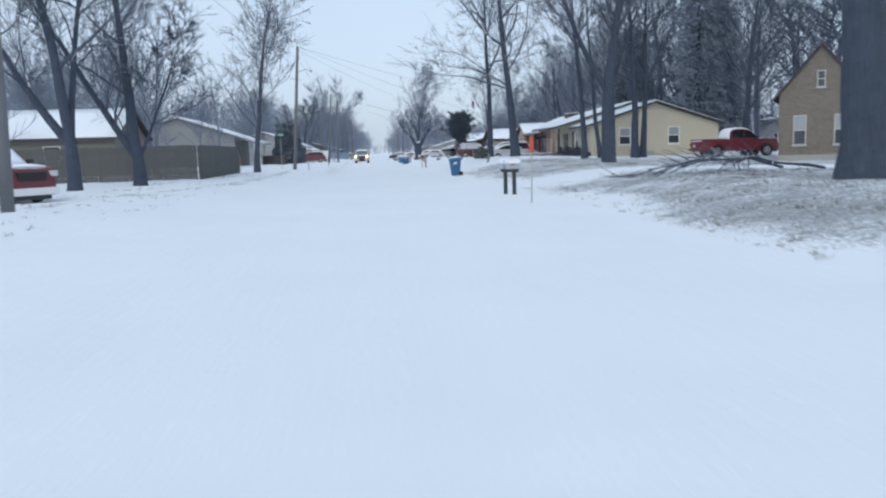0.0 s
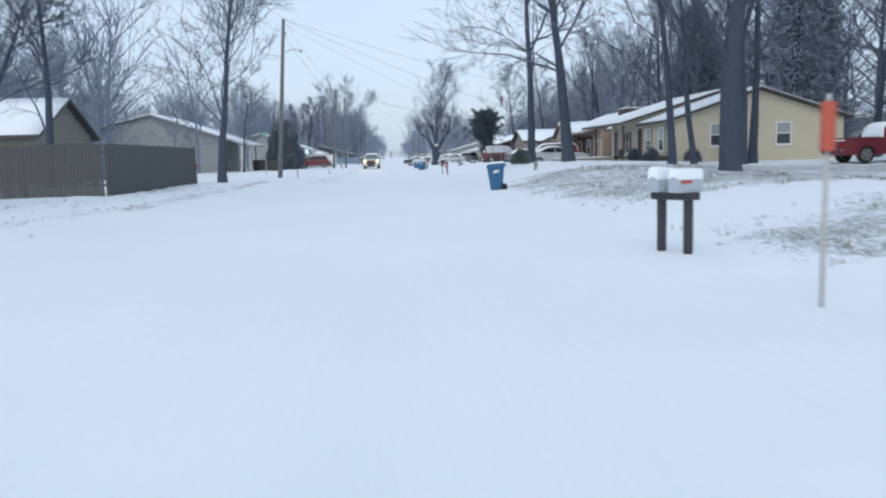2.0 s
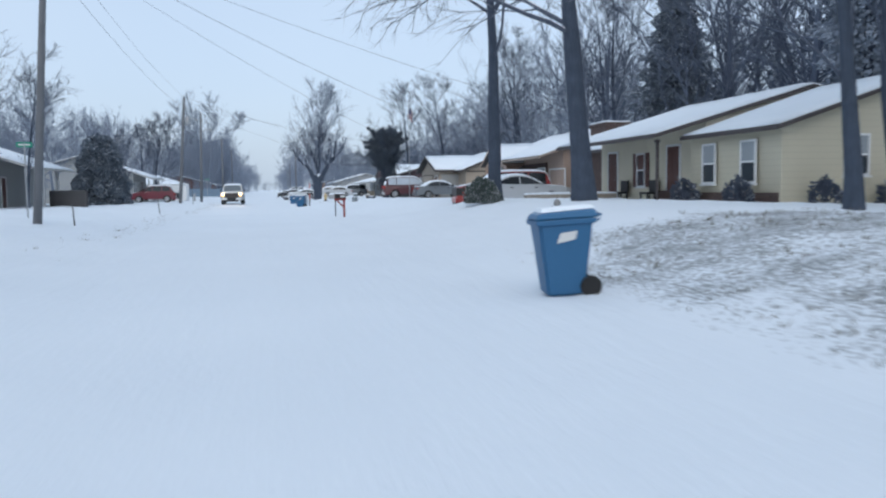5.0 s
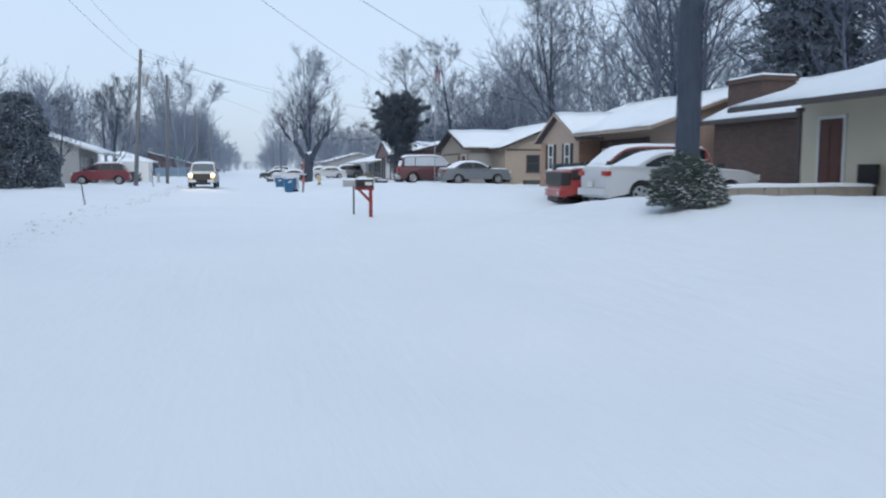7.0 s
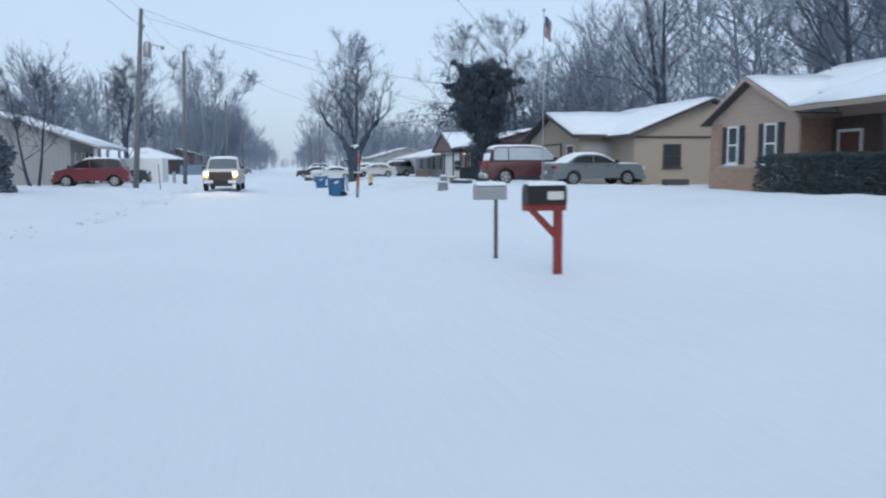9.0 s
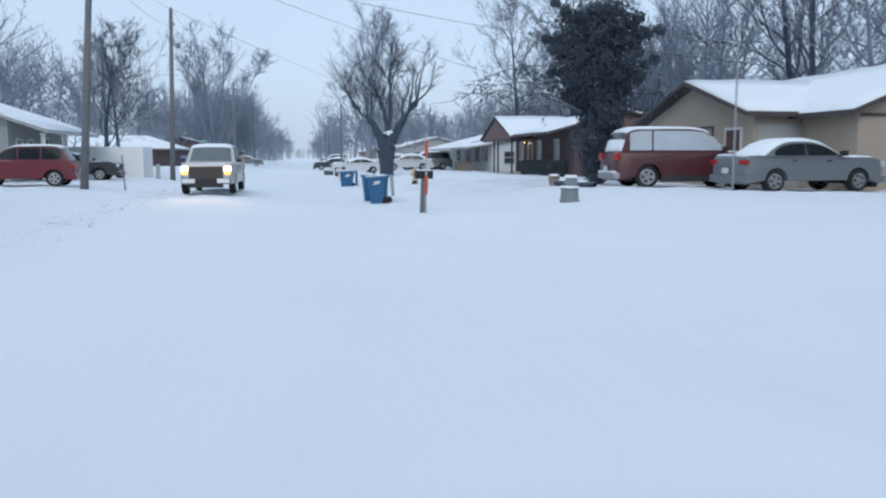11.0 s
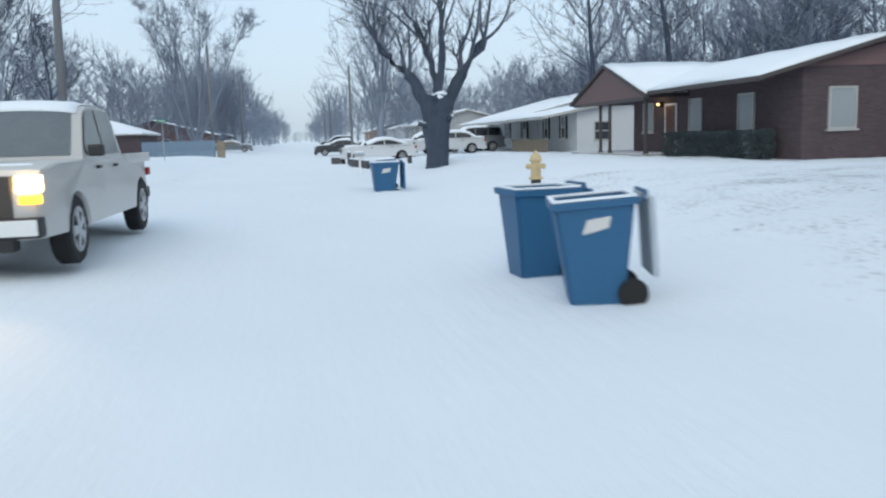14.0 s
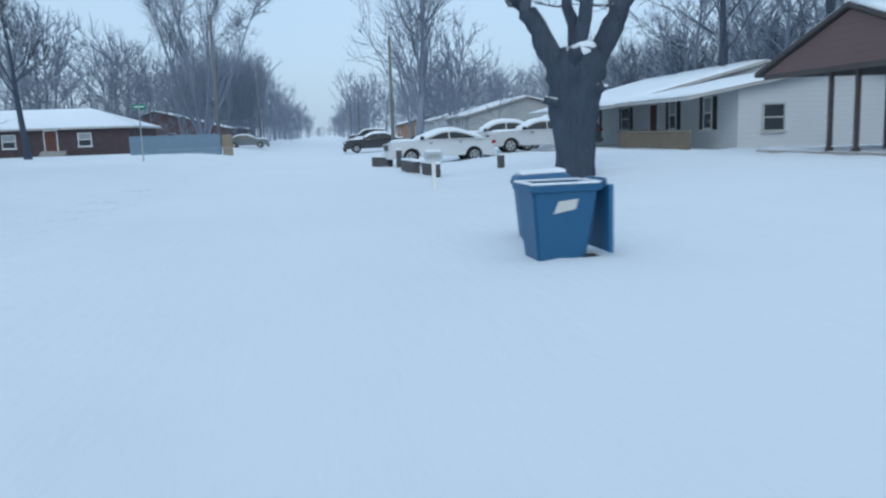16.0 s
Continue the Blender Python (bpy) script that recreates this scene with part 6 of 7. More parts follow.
def cable(a, b, sag, r=0.007, name="cable"):
    tb = Tubes()
    n = 18
    pts = [Vector(a).lerp(Vector(b), i / n) - Vector((0, 0, sag * 4 * (i / n) * (1 - i / n))) for i in range(n + 1)]
    tb.add(pts, [r] * (n + 1), 5)
    ob = finish(name, tb.verts, tb.faces, CABLE)
    return tagged(ob, "thin black overhead power cable", "cable", "overhead cables")


prev = tops[0]
cable((-10.5, -40, 10.3), prev, 0.5)
for t in tops[1:]:
    cable(prev, t, 0.5)
    cable(prev - Vector((0, 0, 1.0)), t - Vector((0, 0, 1.0)), 0.6, 0.009)
    prev = t
cable(tops[1], (17.0, 97.0, 4.6), 0.6, 0.009)
cable(tops[1] - Vector((0, 0, 0.3)), (15.8, 112.5, 4.4), 0.8, 0.007)
cable(tops[1], (20.0, 84.0, 5.2), 0.5, 0.008)
cable(tops[2], (19.5, 132.5, 4.7), 0.6, 0.009)
cable(tops[2] - Vector((0, 0, 0.4)), (17.5, 111.0, 4.6), 0.6, 0.008)
cable(tops[3], (17.2, 155.0, 3.6), 0.5, 0.008)


# ---- street furniture ----
def bin_(x, y, rz, label, lid_open=False, mark=True, tilt=0.0, dz=0.0, lid_mat=None, k=1.0):
    b = thing("wheeled_bin", on(x, y, rz, dz) @ pose(0, 0, 0, 0, tilt, 0) @ Matrix.Scale(k, 4), label, "bin", "bins at the kerb")
    bm = bmesh.new()
    if lid_open:
        # an open shell: outer wall, rim, inner wall and floor
        rings = []
        for x0, x1, yy, z in ((-0.25, 0.2, 0.22, 0.03), (-0.33, 0.33, 0.29, 0.88), (-0.36, 0.36, 0.32, 0.88), (-0.36, 0.36, 0.32, 0.94), (-0.3, 0.3, 0.26, 0.94), (-0.21, 0.17, 0.18, 0.12)):
            rings.append([bm.verts.new(p) for p in ((x0, -yy, z), (x1, -yy, z), (x1, yy, z), (x0, yy, z))])
        for p, q in zip(rings, rings[1:]):
            for i in range(4):
                bm.faces.new((p[i], p[(i + 1) % 4], q[(i + 1) % 4], q[i]))
        bm.faces.new(rings[0][::-1])
        bm.faces.new(rings[-1])
        bmesh.ops.bevel(bm, geom=[e for e in bm.edges if abs(e.verts[0].co.z - e.verts[1].co.z) > 0.3], offset=0.025, segments=2, affect="EDGES")
    else:
        v = hexa(bm, [(-0.25, -0.22, 0.03), (0.2, -0.22, 0.03), (0.2, 0.22, 0.03), (-0.25, 0.22, 0.03), (-0.33, -0.29, 0.93), (0.33, -0.29, 0.93), (0.33, 0.29, 0.93), (-0.33, 0.29, 0.93)])
        bmesh.ops.bevel(bm, geom=list({e for q in v for e in q.link_edges}), offset=0.03, segments=2, affect="EDGES")
        box(bm, -0.36, 0.36, -0.32, 0.32, 0.88, 0.94, 0.012)
    part("body", bm, BIN_BLUE, b)
    for s in (-1, 1):
        part("wheel", lathe(bmesh.new(), [(0.05, -0.03), (0.125, -0.03), (0.13, 0), (0.125, 0.03), (0.05, 0.03)], 14, Matrix.Translation((0.27, s * 0.25, 0.125)) @ Matrix.Rotation(radians(90), 4, "X")), RUBBER, b)
    tb = Tubes()
    tb.add([Vector((0.4, -0.24, 0.9)), Vector((0.43, -0.22, 0.97)), Vector((0.43, 0.22, 0.97)), Vector((0.4, 0.24, 0.9))], [0.018] * 4, 6)
    finish("handle", tb.verts, tb.faces, BIN_BLUE, b)
    if lid_open:
        bm = boxed(0.44, 0.49, -0.3, 0.3, 0.25, 0.93, 0.02)
        box(bm, 0.40, 0.46, -0.2, 0.2, 0.9, 0.96, 0.01)
        part("lid", bm, lid_mat or BIN_GREY, b, "lid hanging open")
        part("snow_inside", drift(bmesh.new(), [(-0.235, -0.2, 0.4), (0.2, -0.2, 0.4), (0.2, 0.2, 0.4), (-0.235, 0.2, 0.4)], 0.12), SNOW, b, "snow fallen into the open bin")
        bm = bmesh.new()
        for x0, x1, y0, y1 in ((-0.35, 0.35, -0.31, -0.27), (-0.35, 0.35, 0.27, 0.31), (-0.35, -0.31, -0.27, 0.27), (0.31, 0.35, -0.27, 0.27)):
            box(bm, x0, x1, y0, y1, 0.942, 0.965, 0.008)
        part("rim_snow", bm, SNOW, b, "thin snow along the rim")
    else:
        bm = bmesh.new()
        v = hexa(bm, [(-0.37, -0.32, 0.945), (0.4, -0.32, 0.945), (0.4, 0.32, 0.945), (-0.37, 0.32, 0.945), (-0.3, -0.26, 1.03), (0.36, -0.26, 1.05), (0.36, 0.26, 1.05), (-0.3, 0.26, 1.03)])
        bmesh.ops.bevel(bm, geom=list({e for q in v for e in q.link_edges}), offset=0.02, segments=2, affect="EDGES")
        lid = part("lid", bm, BIN_LID, b)
        part("snow_cap", drift(bmesh.new(), [(-0.28, -0.25, 1.03), (0.34, -0.25, 1.05), (0.34, 0.25, 1.05), (-0.28, 0.25, 1.03)], 0.05), SNOW, lid, "snow on the lid")
    if mark:
        bm = bmesh.new()
        a = 0.055
        hexa(bm, [(-0.12, -0.285, 0.66), (0.1, -0.285, 0.7), (0.13, -0.288, 0.8), (-0.07, -0.288, 0.78), (-0.12, -0.24, 0.66), (0.1, -0.24, 0.7), (0.13, -0.24, 0.8), (-0.07, -0.24, 0.78)])
        part("emblem", bm, PLATE, b, "pale plain emblem patch")
    return b


bin_(4.0, 49.5, -8, "blue wheeled bin standing in snow by the street", tilt=-3, k=1.1)
bin_(3.42, 115.3, -14, "blue wheeled bin with pale grey lid hanging open", lid_open=True, tilt=-4, dz=-0.04, k=1.13)
bin_(3.3, 116.9, 4, "blue wheeled bin with its blue lid hanging open", lid_open=True, lid_mat=BIN_LID, mark=False, dz=-0.02, k=1.13)
bin_(3.25, 133.0, 2, "blue wheeled bin standing open at the snowy kerb", lid_open=True, lid_mat=BIN_LID, dz=-0.24, k=1.22)
bin_(3.45, 134.5, -6, "second blue wheeled bin with snowy lid", mark=False, dz=-0.1)
bin_(14.4, 169.0, 10, "blue bin beside a parked car")


def mailbox_shell(bm, x, y, z, w, d, h, axis="x"):
    """A letter box with a rounded top."""
    poly = [(-w / 2, 0), (w / 2, 0), (w / 2, h * 0.6)] + [(w / 2 * math.cos(a), h * 0.6 + h * 0.4 * math.sin(a)) for a in (math.pi * k / 8 for k in range(1, 8))] + [(-w / 2, h * 0.6)]
    if axis == "x":
        prism(bm, [(y + u, z + v) for u, v in poly], "x", x - d / 2, x + d / 2)
    else:
        prism(bm, [(x + u, z + v) for u, v in poly], "y", y - d / 2, y + d / 2)
    return bm


def mailbox_pair():
    b = thing("mailbox", on(3.58, 27.1, -63), "pair of grey snow-heaped mailboxes on a two-post stand", "mailbox")
    for x in (-0.25, 0.25):
        part("post", boxed(x - 0.05, x + 0.05, -0.05, 0.05, -0.2, 0.86, 0.008), WOOD_DARK, b)
    part("cross_board", boxed(-0.36, 0.36, -0.12, 0.12, 0.82, 0.93, 0.01), WOOD_DARK, b)
    for x in (-0.2, 0.2):
        s = part("mailbox_shell", mailbox_shell(bmesh.new(), x, 0.0, 0.93, 0.2, 0.48, 0.22, "y"), BIN_GREY, b)
        part("snow_cap", drift(bmesh.new(), [(x - 0.1, -0.24, 1.11), (x + 0.1, -0.24, 1.11), (x + 0.1, 0.24, 1.11), (x - 0.1, 0.24, 1.11)], 0.15), SNOW, s, "snow on the box")
    part("flag", boxed(0.301, 0.315, -0.2, 0.0, 1.06, 1.1), ORANGE, b, "red signal flag")


def mailbox_red():
    b = thing("mailbox", on(4.1, 81.1, 4), "black mailbox on a red braced wooden post", "mailbox")
    part("post", boxed(-0.05, 0.05, -0.05, 0.05, -0.2, 1.14, 0.008), POST_RED, b)
    bm = bmesh.new()
    prism(bm, [(-0.05, 0.62), (-0.05, 0.5), (-0.42, 0.88), (-0.34, 0.9)], "y", -0.035, 0.035)
    part("brace", bm, POST_RED, b)
    part("arm", boxed(-0.5, 0.1, -0.06, 0.06, 0.88, 0.98, 0.008), POST_RED, b)
    s = part("mailbox_shell", mailbox_shell(bmesh.new(), -0.2, 0.0, 0.98, 0.22, 0.56, 0.26, "x"), BLACK_METAL, b)
    part("label_patch", boxed(-0.2, 0.03, -0.118, -0.11, 1.03, 1.14), PLATE, s, "pale blank patch")
    part("snow_cap", drift(bmesh.new(), [(-0.46, -0.1, 1.22), (0.06, -0.1, 1.22), (0.06, 0.1, 1.22), (-0.46, 0.1, 1.22)], 0.05), SNOW, s, "snow on the box")


def mailbox_grey():
    b = thing("mailbox", on(3.85, 83.4, 2), "pale grey mailbox on a thin dark post", "mailbox")
    part("post", lathe(bmesh.new(), [(0.035, -0.2), (0.032, 0.98)], 8), WOOD_GREY, b)
    s = part("mailbox_shell", mailbox_shell(bmesh.new(), -0.1, 0.0, 0.96, 0.2, 0.52, 0.25, "x"), GREY_METAL, b)
    part("snow_cap", drift(bmesh.new(), [(-0.34, -0.1, 1.19), (0.14, -0.1, 1.19), (0.14, 0.1, 1.19), (-0.34, 0.1, 1.19)], 0.06), SNOW, s, "snow on the box")


def mailbox_black():
    b = thing("mailbox", on(3.66, 106.2, 6), "small black mailbox on a leaning grey post", "mailbox")
    bm = bmesh.new()
    hexa(bm, [(-0.08, -0.06, -0.2), (0.04, -0.06, -0.2), (0.04, 0.06, -0.2), (-0.08, 0.06, -0.2), (-0.03, -0.06, 0.92), (0.09, -0.06, 0.92), (0.09, 0.06, 0.92), (-0.03, 0.06, 0.92)])
    part("post", bm, POLE_WOOD, b)
    s = part("mailbox_shell", mailbox_shell(bmesh.new(), 0.03, 0.0, 0.88, 0.2, 0.45, 0.23, "x"), BLACK_METAL, b)
    part("door_flap", boxed(-0.208, -0.196, -0.09, 0.09, 0.89, 1.06, 0.004), BLACK_METAL, s)
    part("snow_cap", drift(bmesh.new(), [(-0.17, -0.08, 1.09), (0.22, -0.08, 1.09), (0.22, 0.08, 1.09), (-0.17, 0.08, 1.09)], 0.03), SNOW, s, "snow on the box")


def marker(x, y, h, label, lean=0.0, bands=(), k=1.0):
    b = thing("marker_post", on(x, y) @ pose(0, 0, 0, 0, lean, 0), label, "marker post")
    part("rod", lathe(bmesh.new(), [(0.022, -0.2), (0.022, h)], 10), FASCIA_WHITE, b, smooth=True)
    for a, c in bands:
        part("reflective_band", lathe(bmesh.new(), [(0.045 * k, a), (0.045 * k, c)], 10), ORANGE, b, "orange reflective band")
    return b


mailbox_pair()
mailbox_red()
mailbox_grey()
mailbox_black()
marker(3.55, 23.1, 2.0, "white roadside marker with orange sleeve", 0.5, ((1.48, 1.93),), 1.5)
marker(-10.8, 59.2, 1.1, "short white stake with orange top by the fence", 0.0, ((0.75, 1.05),))
marker(3.64, 105.6, 2.05, "striped white and orange marker beside mailbox", 1.0, ((0.5, 0.98), (1.45, 1.85)))


def hydrant(x, y, label, body, foot, k=1.0):
    b = thing("fire_hydrant", on(x, y), label, "fire hydrant")
    part("base", lathe(bmesh.new(), [(0.17 * k, -0.1), (0.17 * k, 0.05 * k), (0.12 * k, 0.07 * k), (0.12 * k, 0.16 * k)], 14), foot, b)
    part("barrel", lathe(bmesh.new(), [(0.18 * k, 0.16 * k), (0.18 * k, 0.2 * k), (0.125 * k, 0.22 * k), (0.12 * k, 0.58 * k), (0.15 * k, 0.6 * k), (0.15 * k, 0.64 * k)], 16), body, b, smooth=False)
    part("bonnet", lathe(bmesh.new(), [(0.145 * k, 0.64 * k), (0.12 * k, 0.73 * k), (0.06 * k, 0.79 * k), (0.035 * k, 0.8 * k), (0.035 * k, 0.86 * k)], 14), body, b)
    for a in (0, 180, 270):
        m = Matrix.Translation((0, 0, 0.47 * k)) @ Matrix.Rotation(radians(a), 4, "Z") @ Matrix.Rotation(radians(90), 4, "Y")
        part("nozzle", lathe(bmesh.new(), [(0.055 * k, 0.1 * k), (0.055 * k, 0.17 * k), (0.07 * k, 0.17 * k), (0.07 * k, 0.22 * k), (0.03 * k, 0.225 * k), (0.03 * k, 0.25 * k)], 10, m), body, b)


hydrant(6.53, 127.55, "faded yellow fire hydrant on snowy lawn", HYDRANT, PLASTIC_DARK, 1.05)
hydrant(7.3, 58.5, "small grey hydrant with snow on top", HYDRANT_GREY, HYDRANT_GREY, 0.62)


def flagpole():
    p = thing("flagpole", on(11.9, 105.2), "slender grey metal flagpole with hanging flag", "flagpole")
    part("pole", lathe(bmesh.new(), [(0.028, -0.1), (0.016, 7.6)], 10), ALLOY, p, smooth=True)
    bm = bmesh.new()
    bmesh.ops.create_icosphere(bm, subdivisions=2, radius=0.07, matrix=Matrix.Translation((0, 0, 7.66)))
    part("finial", bm, CHROME, p)

    def cloth(u, v):
        return (0.03 + 0.3 * u + 0.04 * math.sin(v * 7), 0.06 * math.sin(u * 9 + v * 2), 7.45 - 0.95 * v - 0.25 * u)

    def strip(name, material, u0, u1, v0, v1, label):
        bm = bmesh.new()
        n = 6
        g = [[bm.verts.new(cloth(u0 + (u1 - u0) * i / n, v0 + (v1 - v0) * j / 3)) for j in range(4)] for i in range(n + 1)]
        for i in range(n):
            for j in range(3):
                bm.faces.new((g[i][j], g[i + 1][j], g[i + 1][j + 1], g[i][j + 1]))
        bmesh.ops.solidify(bm, geom=list(bm.faces), thickness=0.006)
        part(name, bm, material, p, label)
    for k in range(7):
        a, b = k / 7, (k + 1) / 7
        strip("flag_stripe", FLAG_RED if k % 2 == 0 else FLAG_WHITE, a, b, 0.45 if k < 4 else 0.0, 1.0, "red cloth stripe" if k % 2 == 0 else "white cloth stripe")
    strip("flag_canton", FLAG_BLUE, 0, 4 / 7, 0.0, 0.45, "dark blue cloth corner")


flagpole()


def street_sign(x, y, h):
    s = thing("street_sign", on(x, y), "green street name sign on a thin pole", "street sign")
    part("pole", lathe(bmesh.new(), [(0.03, -0.2), (0.03, h)], 8), GREY_METAL, s)
    part("sign_plate", boxed(-0.32, 0.32, -0.012, 0.012, h - 0.2, h + 0.02), SIGN_GREEN, s)
    bm = boxed(-0.24, 0.24, -0.016, -0.012, h - 0.12, h - 0.06)
    part("lettering_bar", bm, PLATE, s, "pale plain bar of lettering")


street_sign(-9.8, 76.5, 3.2)
street_sign(-8.55, 166.5, 2.9)


def stake(x, y, h, lean, material=None):
    s = thing("stake", on(x, y) @ pose(0, 0, 0, 0, lean, 0), "thin dark stake leaning in the snow", "stake")
    part("rod", lathe(bmesh.new(), [(0.028, -0.2), (0.022, h)], 8), material or WOOD_GREY, s)


stake(-6.2, 90.6, 1.05, -7)
stake(-6.9, 71.6, 0.85, -3)
stake(-6.9, 121.7, 1.5, -3)


def wood_fence(label, a, b, h, w, material, gap=0.012, name="fence", every=18):
    """A close-boarded fence: rails, posts and every board on its own."""
    a, b = Vector(a), Vector(b)
    d = (b - a)
    n = int(d.length / w)
    ang = math.atan2(d.y, d.x)
    f = thing(name, pose(a.x, a.y, 0, 0, 0, math.degrees(ang)), label, "fence")
    L = d.length
    z = [ground(*(a + d * (k / 10)).xy) for k in range(11)]
    zb = min(z)
    for r in (0.35, h - 0.35):
        part("rail", boxed(0, L, 0.03, 0.1, zb + r, zb + r + 0.09), material, f)
    for k in range(int(L / 2.4) + 1):
        x = min(k * 2.4, L - 0.1)
        part("post", boxed(x, x + 0.1, 0.03, 0.13, zb - 0.2, zb + h - 0.05), material, f)
    me = bpy.data.meshes.new("board")
    bm = boxed(0, w - gap, 0, 0.025, -0.05, h, 0.004)
    bm.to_mesh(me)
    bm.free()
    me.materials.append(material)
    rng = random.Random(3)
    for k in range(n):
        o = new("board", me)
        o.parent = f
        o.location = (k * w, rng.uniform(-0.006, 0.006), zb + rng.uniform(-0.03, 0.02))
    return f


wood_fence("weathered grey-brown board fence across the yard", (-33, 45.0), (-10.85, 45.9), 1.92, 0.145, WOOD_FENCE)
wood_fence("side run of the weathered board fence", (-10.8, 45.95), (-10.95, 59.8), 1.92, 0.145, WOOD_FENCE)
wood_fence("blue-grey painted board fence", (-13.6, 186.3), (-6.9, 186.2), 1.6, 0.15, WOOD_BLUE)
wood_fence("short tan end of a board fence", (-6.85, 186.2), (-6.1, 186.2), 1.6, 0.15, WOOD_TAN)
wood_fence("tan board fence beside the brick house", (20.4, 131.4), (27.5, 130.6), 1.75, 0.15, WOOD_TAN)
wood_fence("brown deck railing with snow before the grey house", (-15.0, 101.3), (-11.8, 97.6), 1.15, 0.2, WOOD_GREY)


def panel_wall():
    """A white panel fence with a corner: panels between slim posts."""
    f = thing("panel_fence", pose(-13.4, 137.0, 0), "white panel fence beside the parked cars", "fence")
    for k in range(3):
        part("panel", boxed(k * 1.5, k * 1.5 + 1.42, 0.0, 0.06, 0.0, 2.2 + 0.02 * (k % 2), 0.006), WHITE_PAINT, f)
        part("post", boxed(k * 1.5 + 1.42, k * 1.5 + 1.5, -0.01, 0.08, -0.1, 2.28, 0.006), WHITE_PAINT, f)
    for k in range(2):
        part("panel", boxed(4.44, 4.5, 0.09 + k * 1.5, 1.5 + k * 1.5, 0.0, 2.2, 0.006), WHITE_PAINT, f)
        part("post", boxed(4.42, 4.52, 1.5 + k * 1.5, 1.58 + k * 1.5, -0.1, 2.28, 0.006), WHITE_PAINT, f)


panel_wall()


def timber_edging(a, b, label):
    """A short stack of dark landscape timbers under a cap of snow."""
    a, b = Vector(a), Vector(b)
    n = b - a
    t = thing("timber_edging", pose(a.x, a.y, ground(*a), 0, 0, math.degrees(math.atan2(n.y, n.x))), label, "edging")
    rng = random.Random(int(a.y))
    for k in range(3):
        x0, x1 = rng.uniform(0, 0.08), n.length - rng.uniform(0, 0.08)
        part("timber", boxed(x0, x1, -0.09 + rng.uniform(-0.02, 0.02), 0.09, k * 0.165 - 0.06, k * 0.165 + 0.1, 0.02), WOOD_GREY, t)
    part("snow_cap", drift(bmesh.new(), [(0.03, -0.09, 0.43), (n.length - 0.03, -0.09, 0.43), (n.length - 0.03, 0.09, 0.43), (0.03, 0.09, 0.43)], 0.09), SNOW, t, "snow on the timbers", smooth=True)


timber_edging((2.75, 159.4), (3.45, 157.9), "low dark timber edging at the kerb")
timber_edging((3.6, 154.6), (3.85, 151.9), "low dark timber edging under snow")
timber_edging((3.95, 151.2), (4.15, 149.0), "low dark timber edging beside a white mailbox")


def mailbox_white():
    b = thing("mailbox", on(3.36, 144.4, -4), "grey mailbox on a white wooden post", "mailbox")
    part("post", boxed(-0.05, 0.05, -0.05, 0.05, -0.2, 0.8, 0.008), WHITE_PAINT, b)
    part("arm", boxed(-0.22, 0.2, -0.05, 0.05, 0.72, 0.8, 0.008), WHITE_PAINT, b)
    s = part("mailbox_shell", mailbox_shell(bmesh.new(), 0.0, 0.0, 0.8, 0.2, 0.46, 0.21, "x"), BIN_GREY, b)
    part("panel", boxed(-0.16, 0.15, -0.108, -0.1, 0.84, 0.92), GREY_METAL, s, "dull grey side panel")
    part("snow_cap", drift(bmesh.new(), [(-0.21, -0.09, 0.985), (0.21, -0.09, 0.985), (0.21, 0.09, 0.985), (-0.21, 0.09, 0.985)], 0.05), SNOW, s, "snow on the box")


mailbox_white()


def kerb_post(x, y, h, label):
    p = thing("kerb_post", on(x, y), label, "post")
    part("post", boxed(-0.11, 0.11, -0.09, 0.09, -0.15, h, 0.02), WOOD_GREY, p)
    part("snow_cap", drift(bmesh.new(), [(-0.1, -0.08, h), (0.1, -0.08, h), (0.1, 0.08, h), (-0.1, 0.08, h)], 0.06), SNOW, p, "snow on top")


kerb_post(3.7, 157.2, 0.75, "dark snow-capped post at the end of timber edging")
kerb_post(6.4, 149.8, 0.4, "short dark post by the thick tree")


def planter():
    p = thing("stone_planter", pose(11.0, 71.9, ground(13, 72) - 0.12, 0, 0, 4), "low snow-topped stone planter wall", "planter")
    rng = random.Random(2)
    for row in range(2):
        x = 0.0
        while x < 4.1:
            w = rng.uniform(0.28, 0.5)
            part("stone", boxed(x, min(x + w, 4.3) - 0.015, rng.uniform(-0.02, 0.02), 0.32, row * 0.17 - 0.1, row * 0.17 + 0.155 - 0.1 + 0.1 * (row == 1), 0.02), STONE, p)
            x += w
    part("snow_cap", drift(bmesh.new(), [(0, -0.02, 0.325), (4.3, -0.02, 0.325), (4.3, 0.32, 0.325), (0, 0.32, 0.325)], 0.08), SNOW, p, "snow on the stones")


planter()


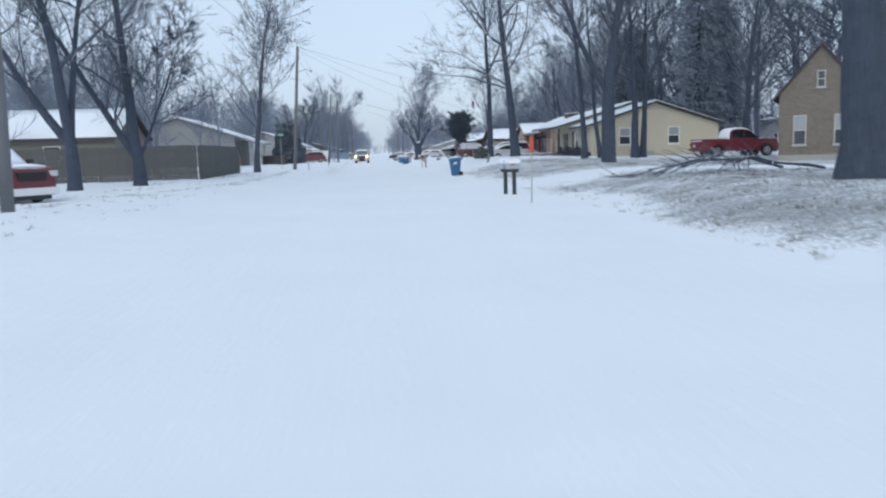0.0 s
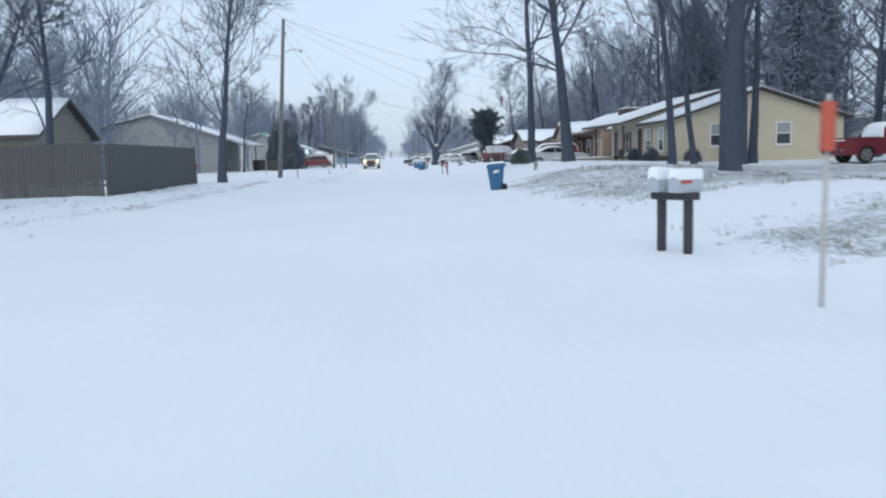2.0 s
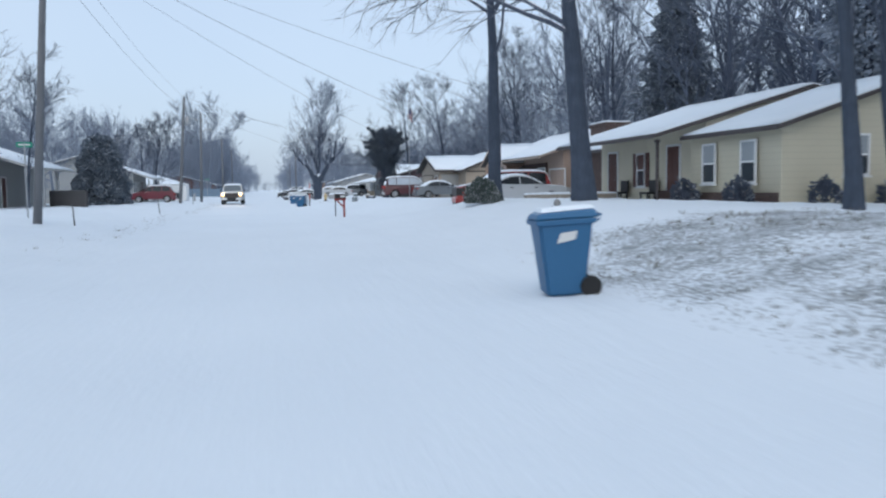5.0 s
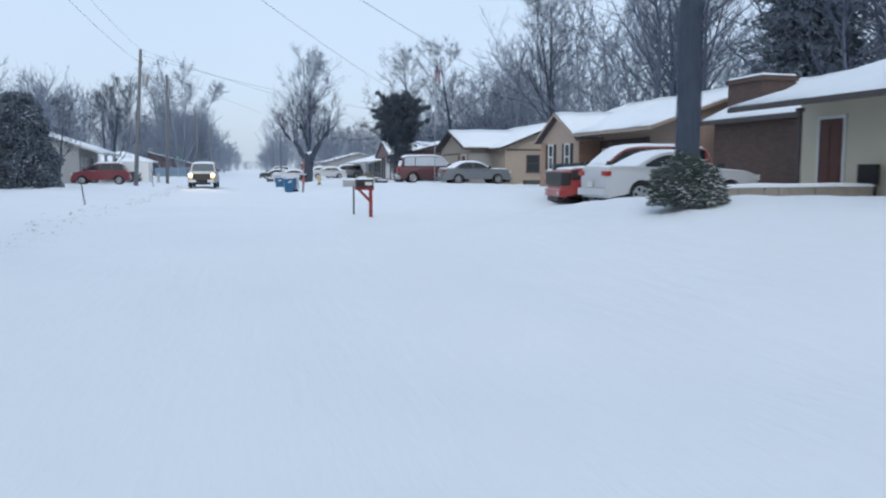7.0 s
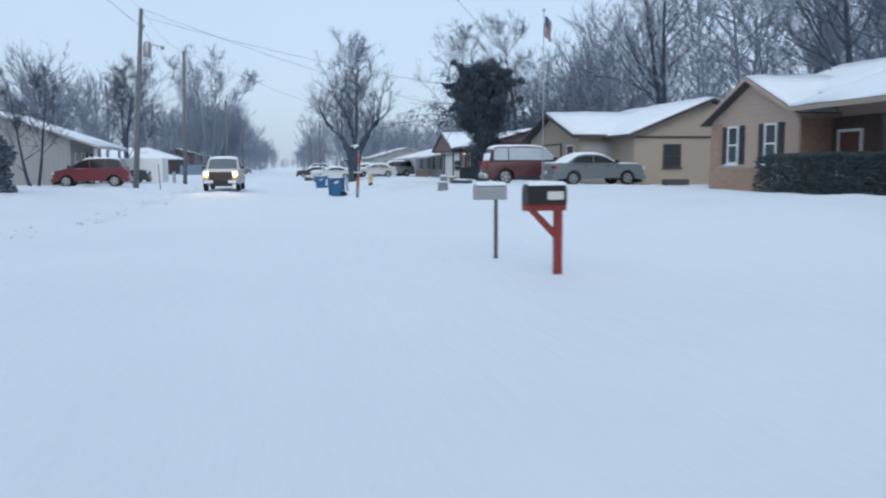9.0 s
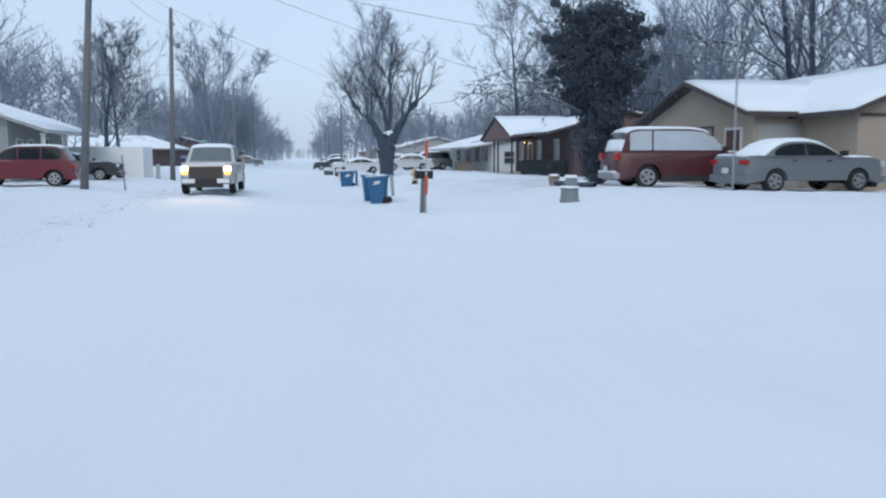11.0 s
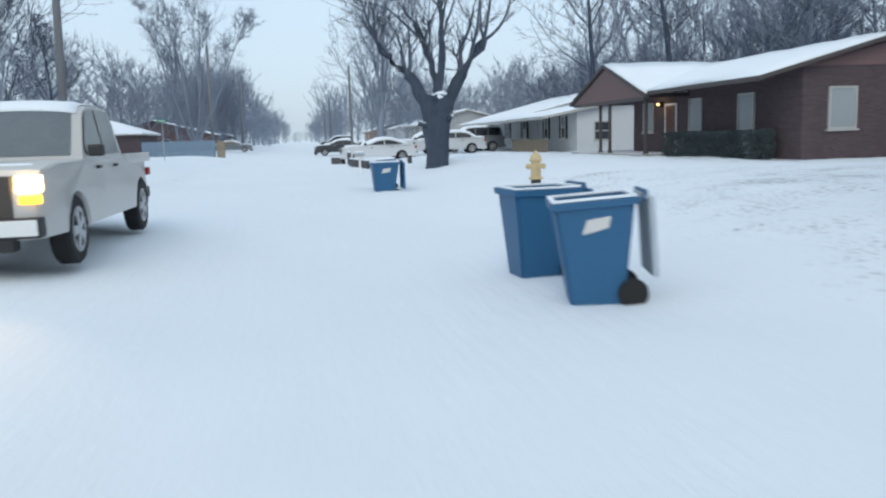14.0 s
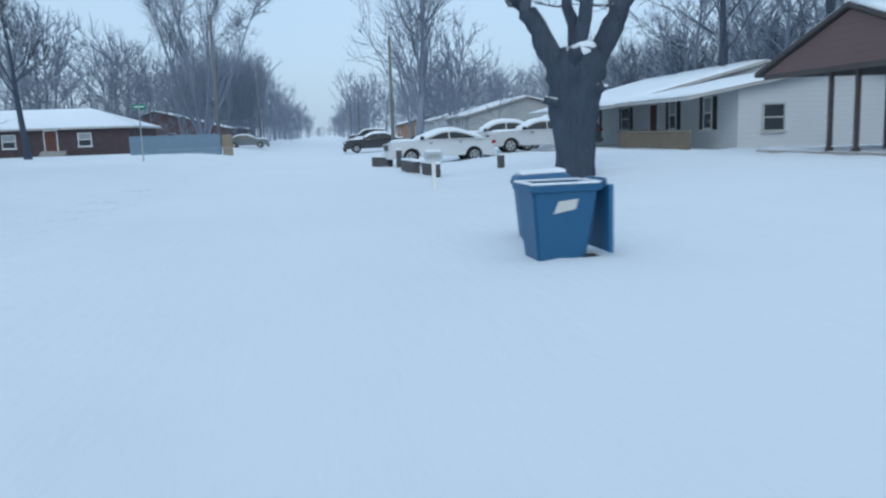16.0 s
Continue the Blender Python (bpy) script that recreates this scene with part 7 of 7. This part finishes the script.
def pedestal():
    p = thing("garden_pedestal", on(7.3, 105.1, 12) @ Matrix.Scale(0.84, 4), "weathered grey stone garden pedestal with snow on its ledge", "garden ornament")
    bm = lathe(bmesh.new(), [(0.3, -0.1), (0.31, 0.05), (0.28, 0.1), (0.27, 0.34), (0.3, 0.38), (0.28, 0.42)], 8)
    part("base", bm, STONE_GREY, p)
    part("column", lathe(bmesh.new(), [(0.2, 0.42), (0.22, 0.5), (0.19, 0.66), (0.14, 0.74), (0.04, 0.77)], 10, Matrix.Translation((0.05, 0, 0))), STONE_GREY, p, "rounded upper stone")
    part("snow_cap", drift(bmesh.new(), [(-0.24, -0.24, 0.41), (0.2, -0.26, 0.41), (0.2, -0.12, 0.41), (-0.24, 0.2, 0.41)], 0.07), SNOW, p, "snow on the ledge")
    part("top_snow", drift(bmesh.new(), [(-0.1, -0.14, 0.72), (0.18, -0.14, 0.72), (0.18, 0.14, 0.72), (-0.1, 0.14, 0.72)], 0.08), SNOW, p, "snow on the top")


pedestal()


def meter_box(x, y):
    p = thing("utility_box", on(x, y), "grey metal utility pedestal at the pole", "utility box")
    part("cabinet", boxed(-0.12, 0.12, -0.1, 0.1, -0.1, 0.85, 0.02), GREY_METAL, p)
    part("cap", boxed(-0.14, 0.14, -0.12, 0.12, 0.85, 0.9, 0.01), GREY_METAL, p)


meter_box(-8.0, 136.6)
meter_box(-10.3, 19.2)


def fallen_branch(x, y, rz, length, seed, label):
    t = thing("fallen_branch", on(x, y, rz), label, "branch")
    rng = random.Random(seed)
    tb = Tubes()
    pts = [Vector((0, 0, 0.12))]
    for k in range(1, 9):
        gx = length * k / 8
        p = Matrix.Rotation(radians(rz), 3, "Z") @ Vector((gx, 0, 0))
        pts.append(Vector((gx, rng.gauss(0, 0.25), 0.12 + 0.42 * math.sin(math.pi * k / 8) * rng.uniform(0.6, 1.2) + ground(x + p.x, y + p.y) - ground(x, y))))
    rad = [0.062 * (1 - 0.75 * i / 8) for i in range(9)]
    tb.add(pts, rad, 7)
    finish("bough", tb.verts, tb.faces, BARK, t, smooth=True)
    tw = Tubes()
    for f, sp, sd, sr in spots(rng, pts, rad, 40, 0.2):
        w = Vector((rng.gauss(0.2, 0.5), rng.gauss(0, 1), rng.uniform(-0.3, 0.4))).normalized()
        q = limb(rng, sp, (sd + w).normalized(), rng.uniform(0.5, 1.6), 4, 0.15, -0.03)
        for v in q:
            v.z = max(v.z, 0.03)
        tw.add(q, [0.025, 0.02, 0.015, 0.01, 0.006], 4)
    finish("twigs", tw.verts, tw.faces, TWIG, t, smooth=True)


fallen_branch(12.8, 34.5, -95, 7.0, 1, "long fallen bough lying on the lawn")
fallen_branch(14.0, 25.6, 181, 6.8, 2, "fallen bough with many twigs on thin snow")
fallen_branch(13.2, 26.8, 188, 4.6, 5, "smaller fallen bough with fine twigs")


def tub(x, y):
    t = thing("garden_tub", on(x, y), "tan wooden garden tub beside a snowy log", "tub")
    part("tub", lathe(bmesh.new(), [(0.15, -0.05), (0.2, 0.28), (0.22, 0.28), (0.22, 0.32)], 14), WOOD_TAN, t)
    part("snow_cap", lathe(bmesh.new(), [(0.2, 0.32), (0.18, 0.37), (0.08, 0.39)], 14), SNOW, t, "snow on top", smooth=True)


tub(9.3, 112.5)


# ---- grass tips through thin snow ----
def grass_tips():
    rng = random.Random(77)
    verts, faces = [], []
    for x0, x1, y0, y1, n in ((4.6, 16, 8, 31, 3000), (4.6, 14, 34.5, 56, 2400), (-6.2, -4.2, 55, 135, 500), (-12, -7, 12, 60, 700)):
        for _ in range(n):
            x, y = rng.uniform(x0, x1), rng.uniform(y0, y1)
            if grassy(x, y) * (0.6 + noise.noise(Vector((x * 0.8, y * 0.8, 1)))) < rng.random() * 0.6:
                continue
            z = ground(x, y)
            for _ in range(4):
                a = rng.uniform(0, 6.283)
                u, w = Vector((math.cos(a), math.sin(a), 0)), rng.uniform(0.006, 0.014)
                p = Vector((x + rng.gauss(0, 0.05), y + rng.gauss(0, 0.05), z - 0.02))
                b = len(verts)
                verts.extend([p - u * w, p + u * w, p + Vector((rng.gauss(0, 0.05), rng.gauss(0, 0.05), rng.uniform(0.04, 0.1)))])
                faces.append((b, b + 1, b + 2))
    tagged(finish("grass", verts, faces, GRASS), "withered grass tips poking through thin snow", "grass", kind="stuff")


grass_tips()


def snowy_log(a, b, r):
    """A straight log lying on the lawn with a ridge of snow along it."""
    t = thing("log", pose(a[0], a[1], ground(*a)), "long dark log topped with snow on the lawn", "log")
    p = Vector((b[0] - a[0], b[1] - a[1], ground(*b) - ground(*a)))
    rng = random.Random(4)
    pts = [p * (k / 8) + Vector((rng.gauss(0, 0.03), rng.gauss(0, 0.05), r * 0.9)) for k in range(9)]
    tb = Tubes()
    tb.add(pts, [r * (1.1 - 0.04 * k) for k in range(9)], 10)
    finish("bough", tb.verts, tb.faces, BARK, t, smooth=True)
    tb = Tubes()
    tb.add([q + Vector((0, 0, r * 0.75)) for q in pts[1:-1]], [r * rng.uniform(0.5, 0.7) for _ in range(7)], 8)
    finish("snow_ridge", tb.verts, tb.faces, SNOW, t, "snow along the top", smooth=True)


snowy_log((9.25, 112.0), (9.45, 109.1), 0.1)
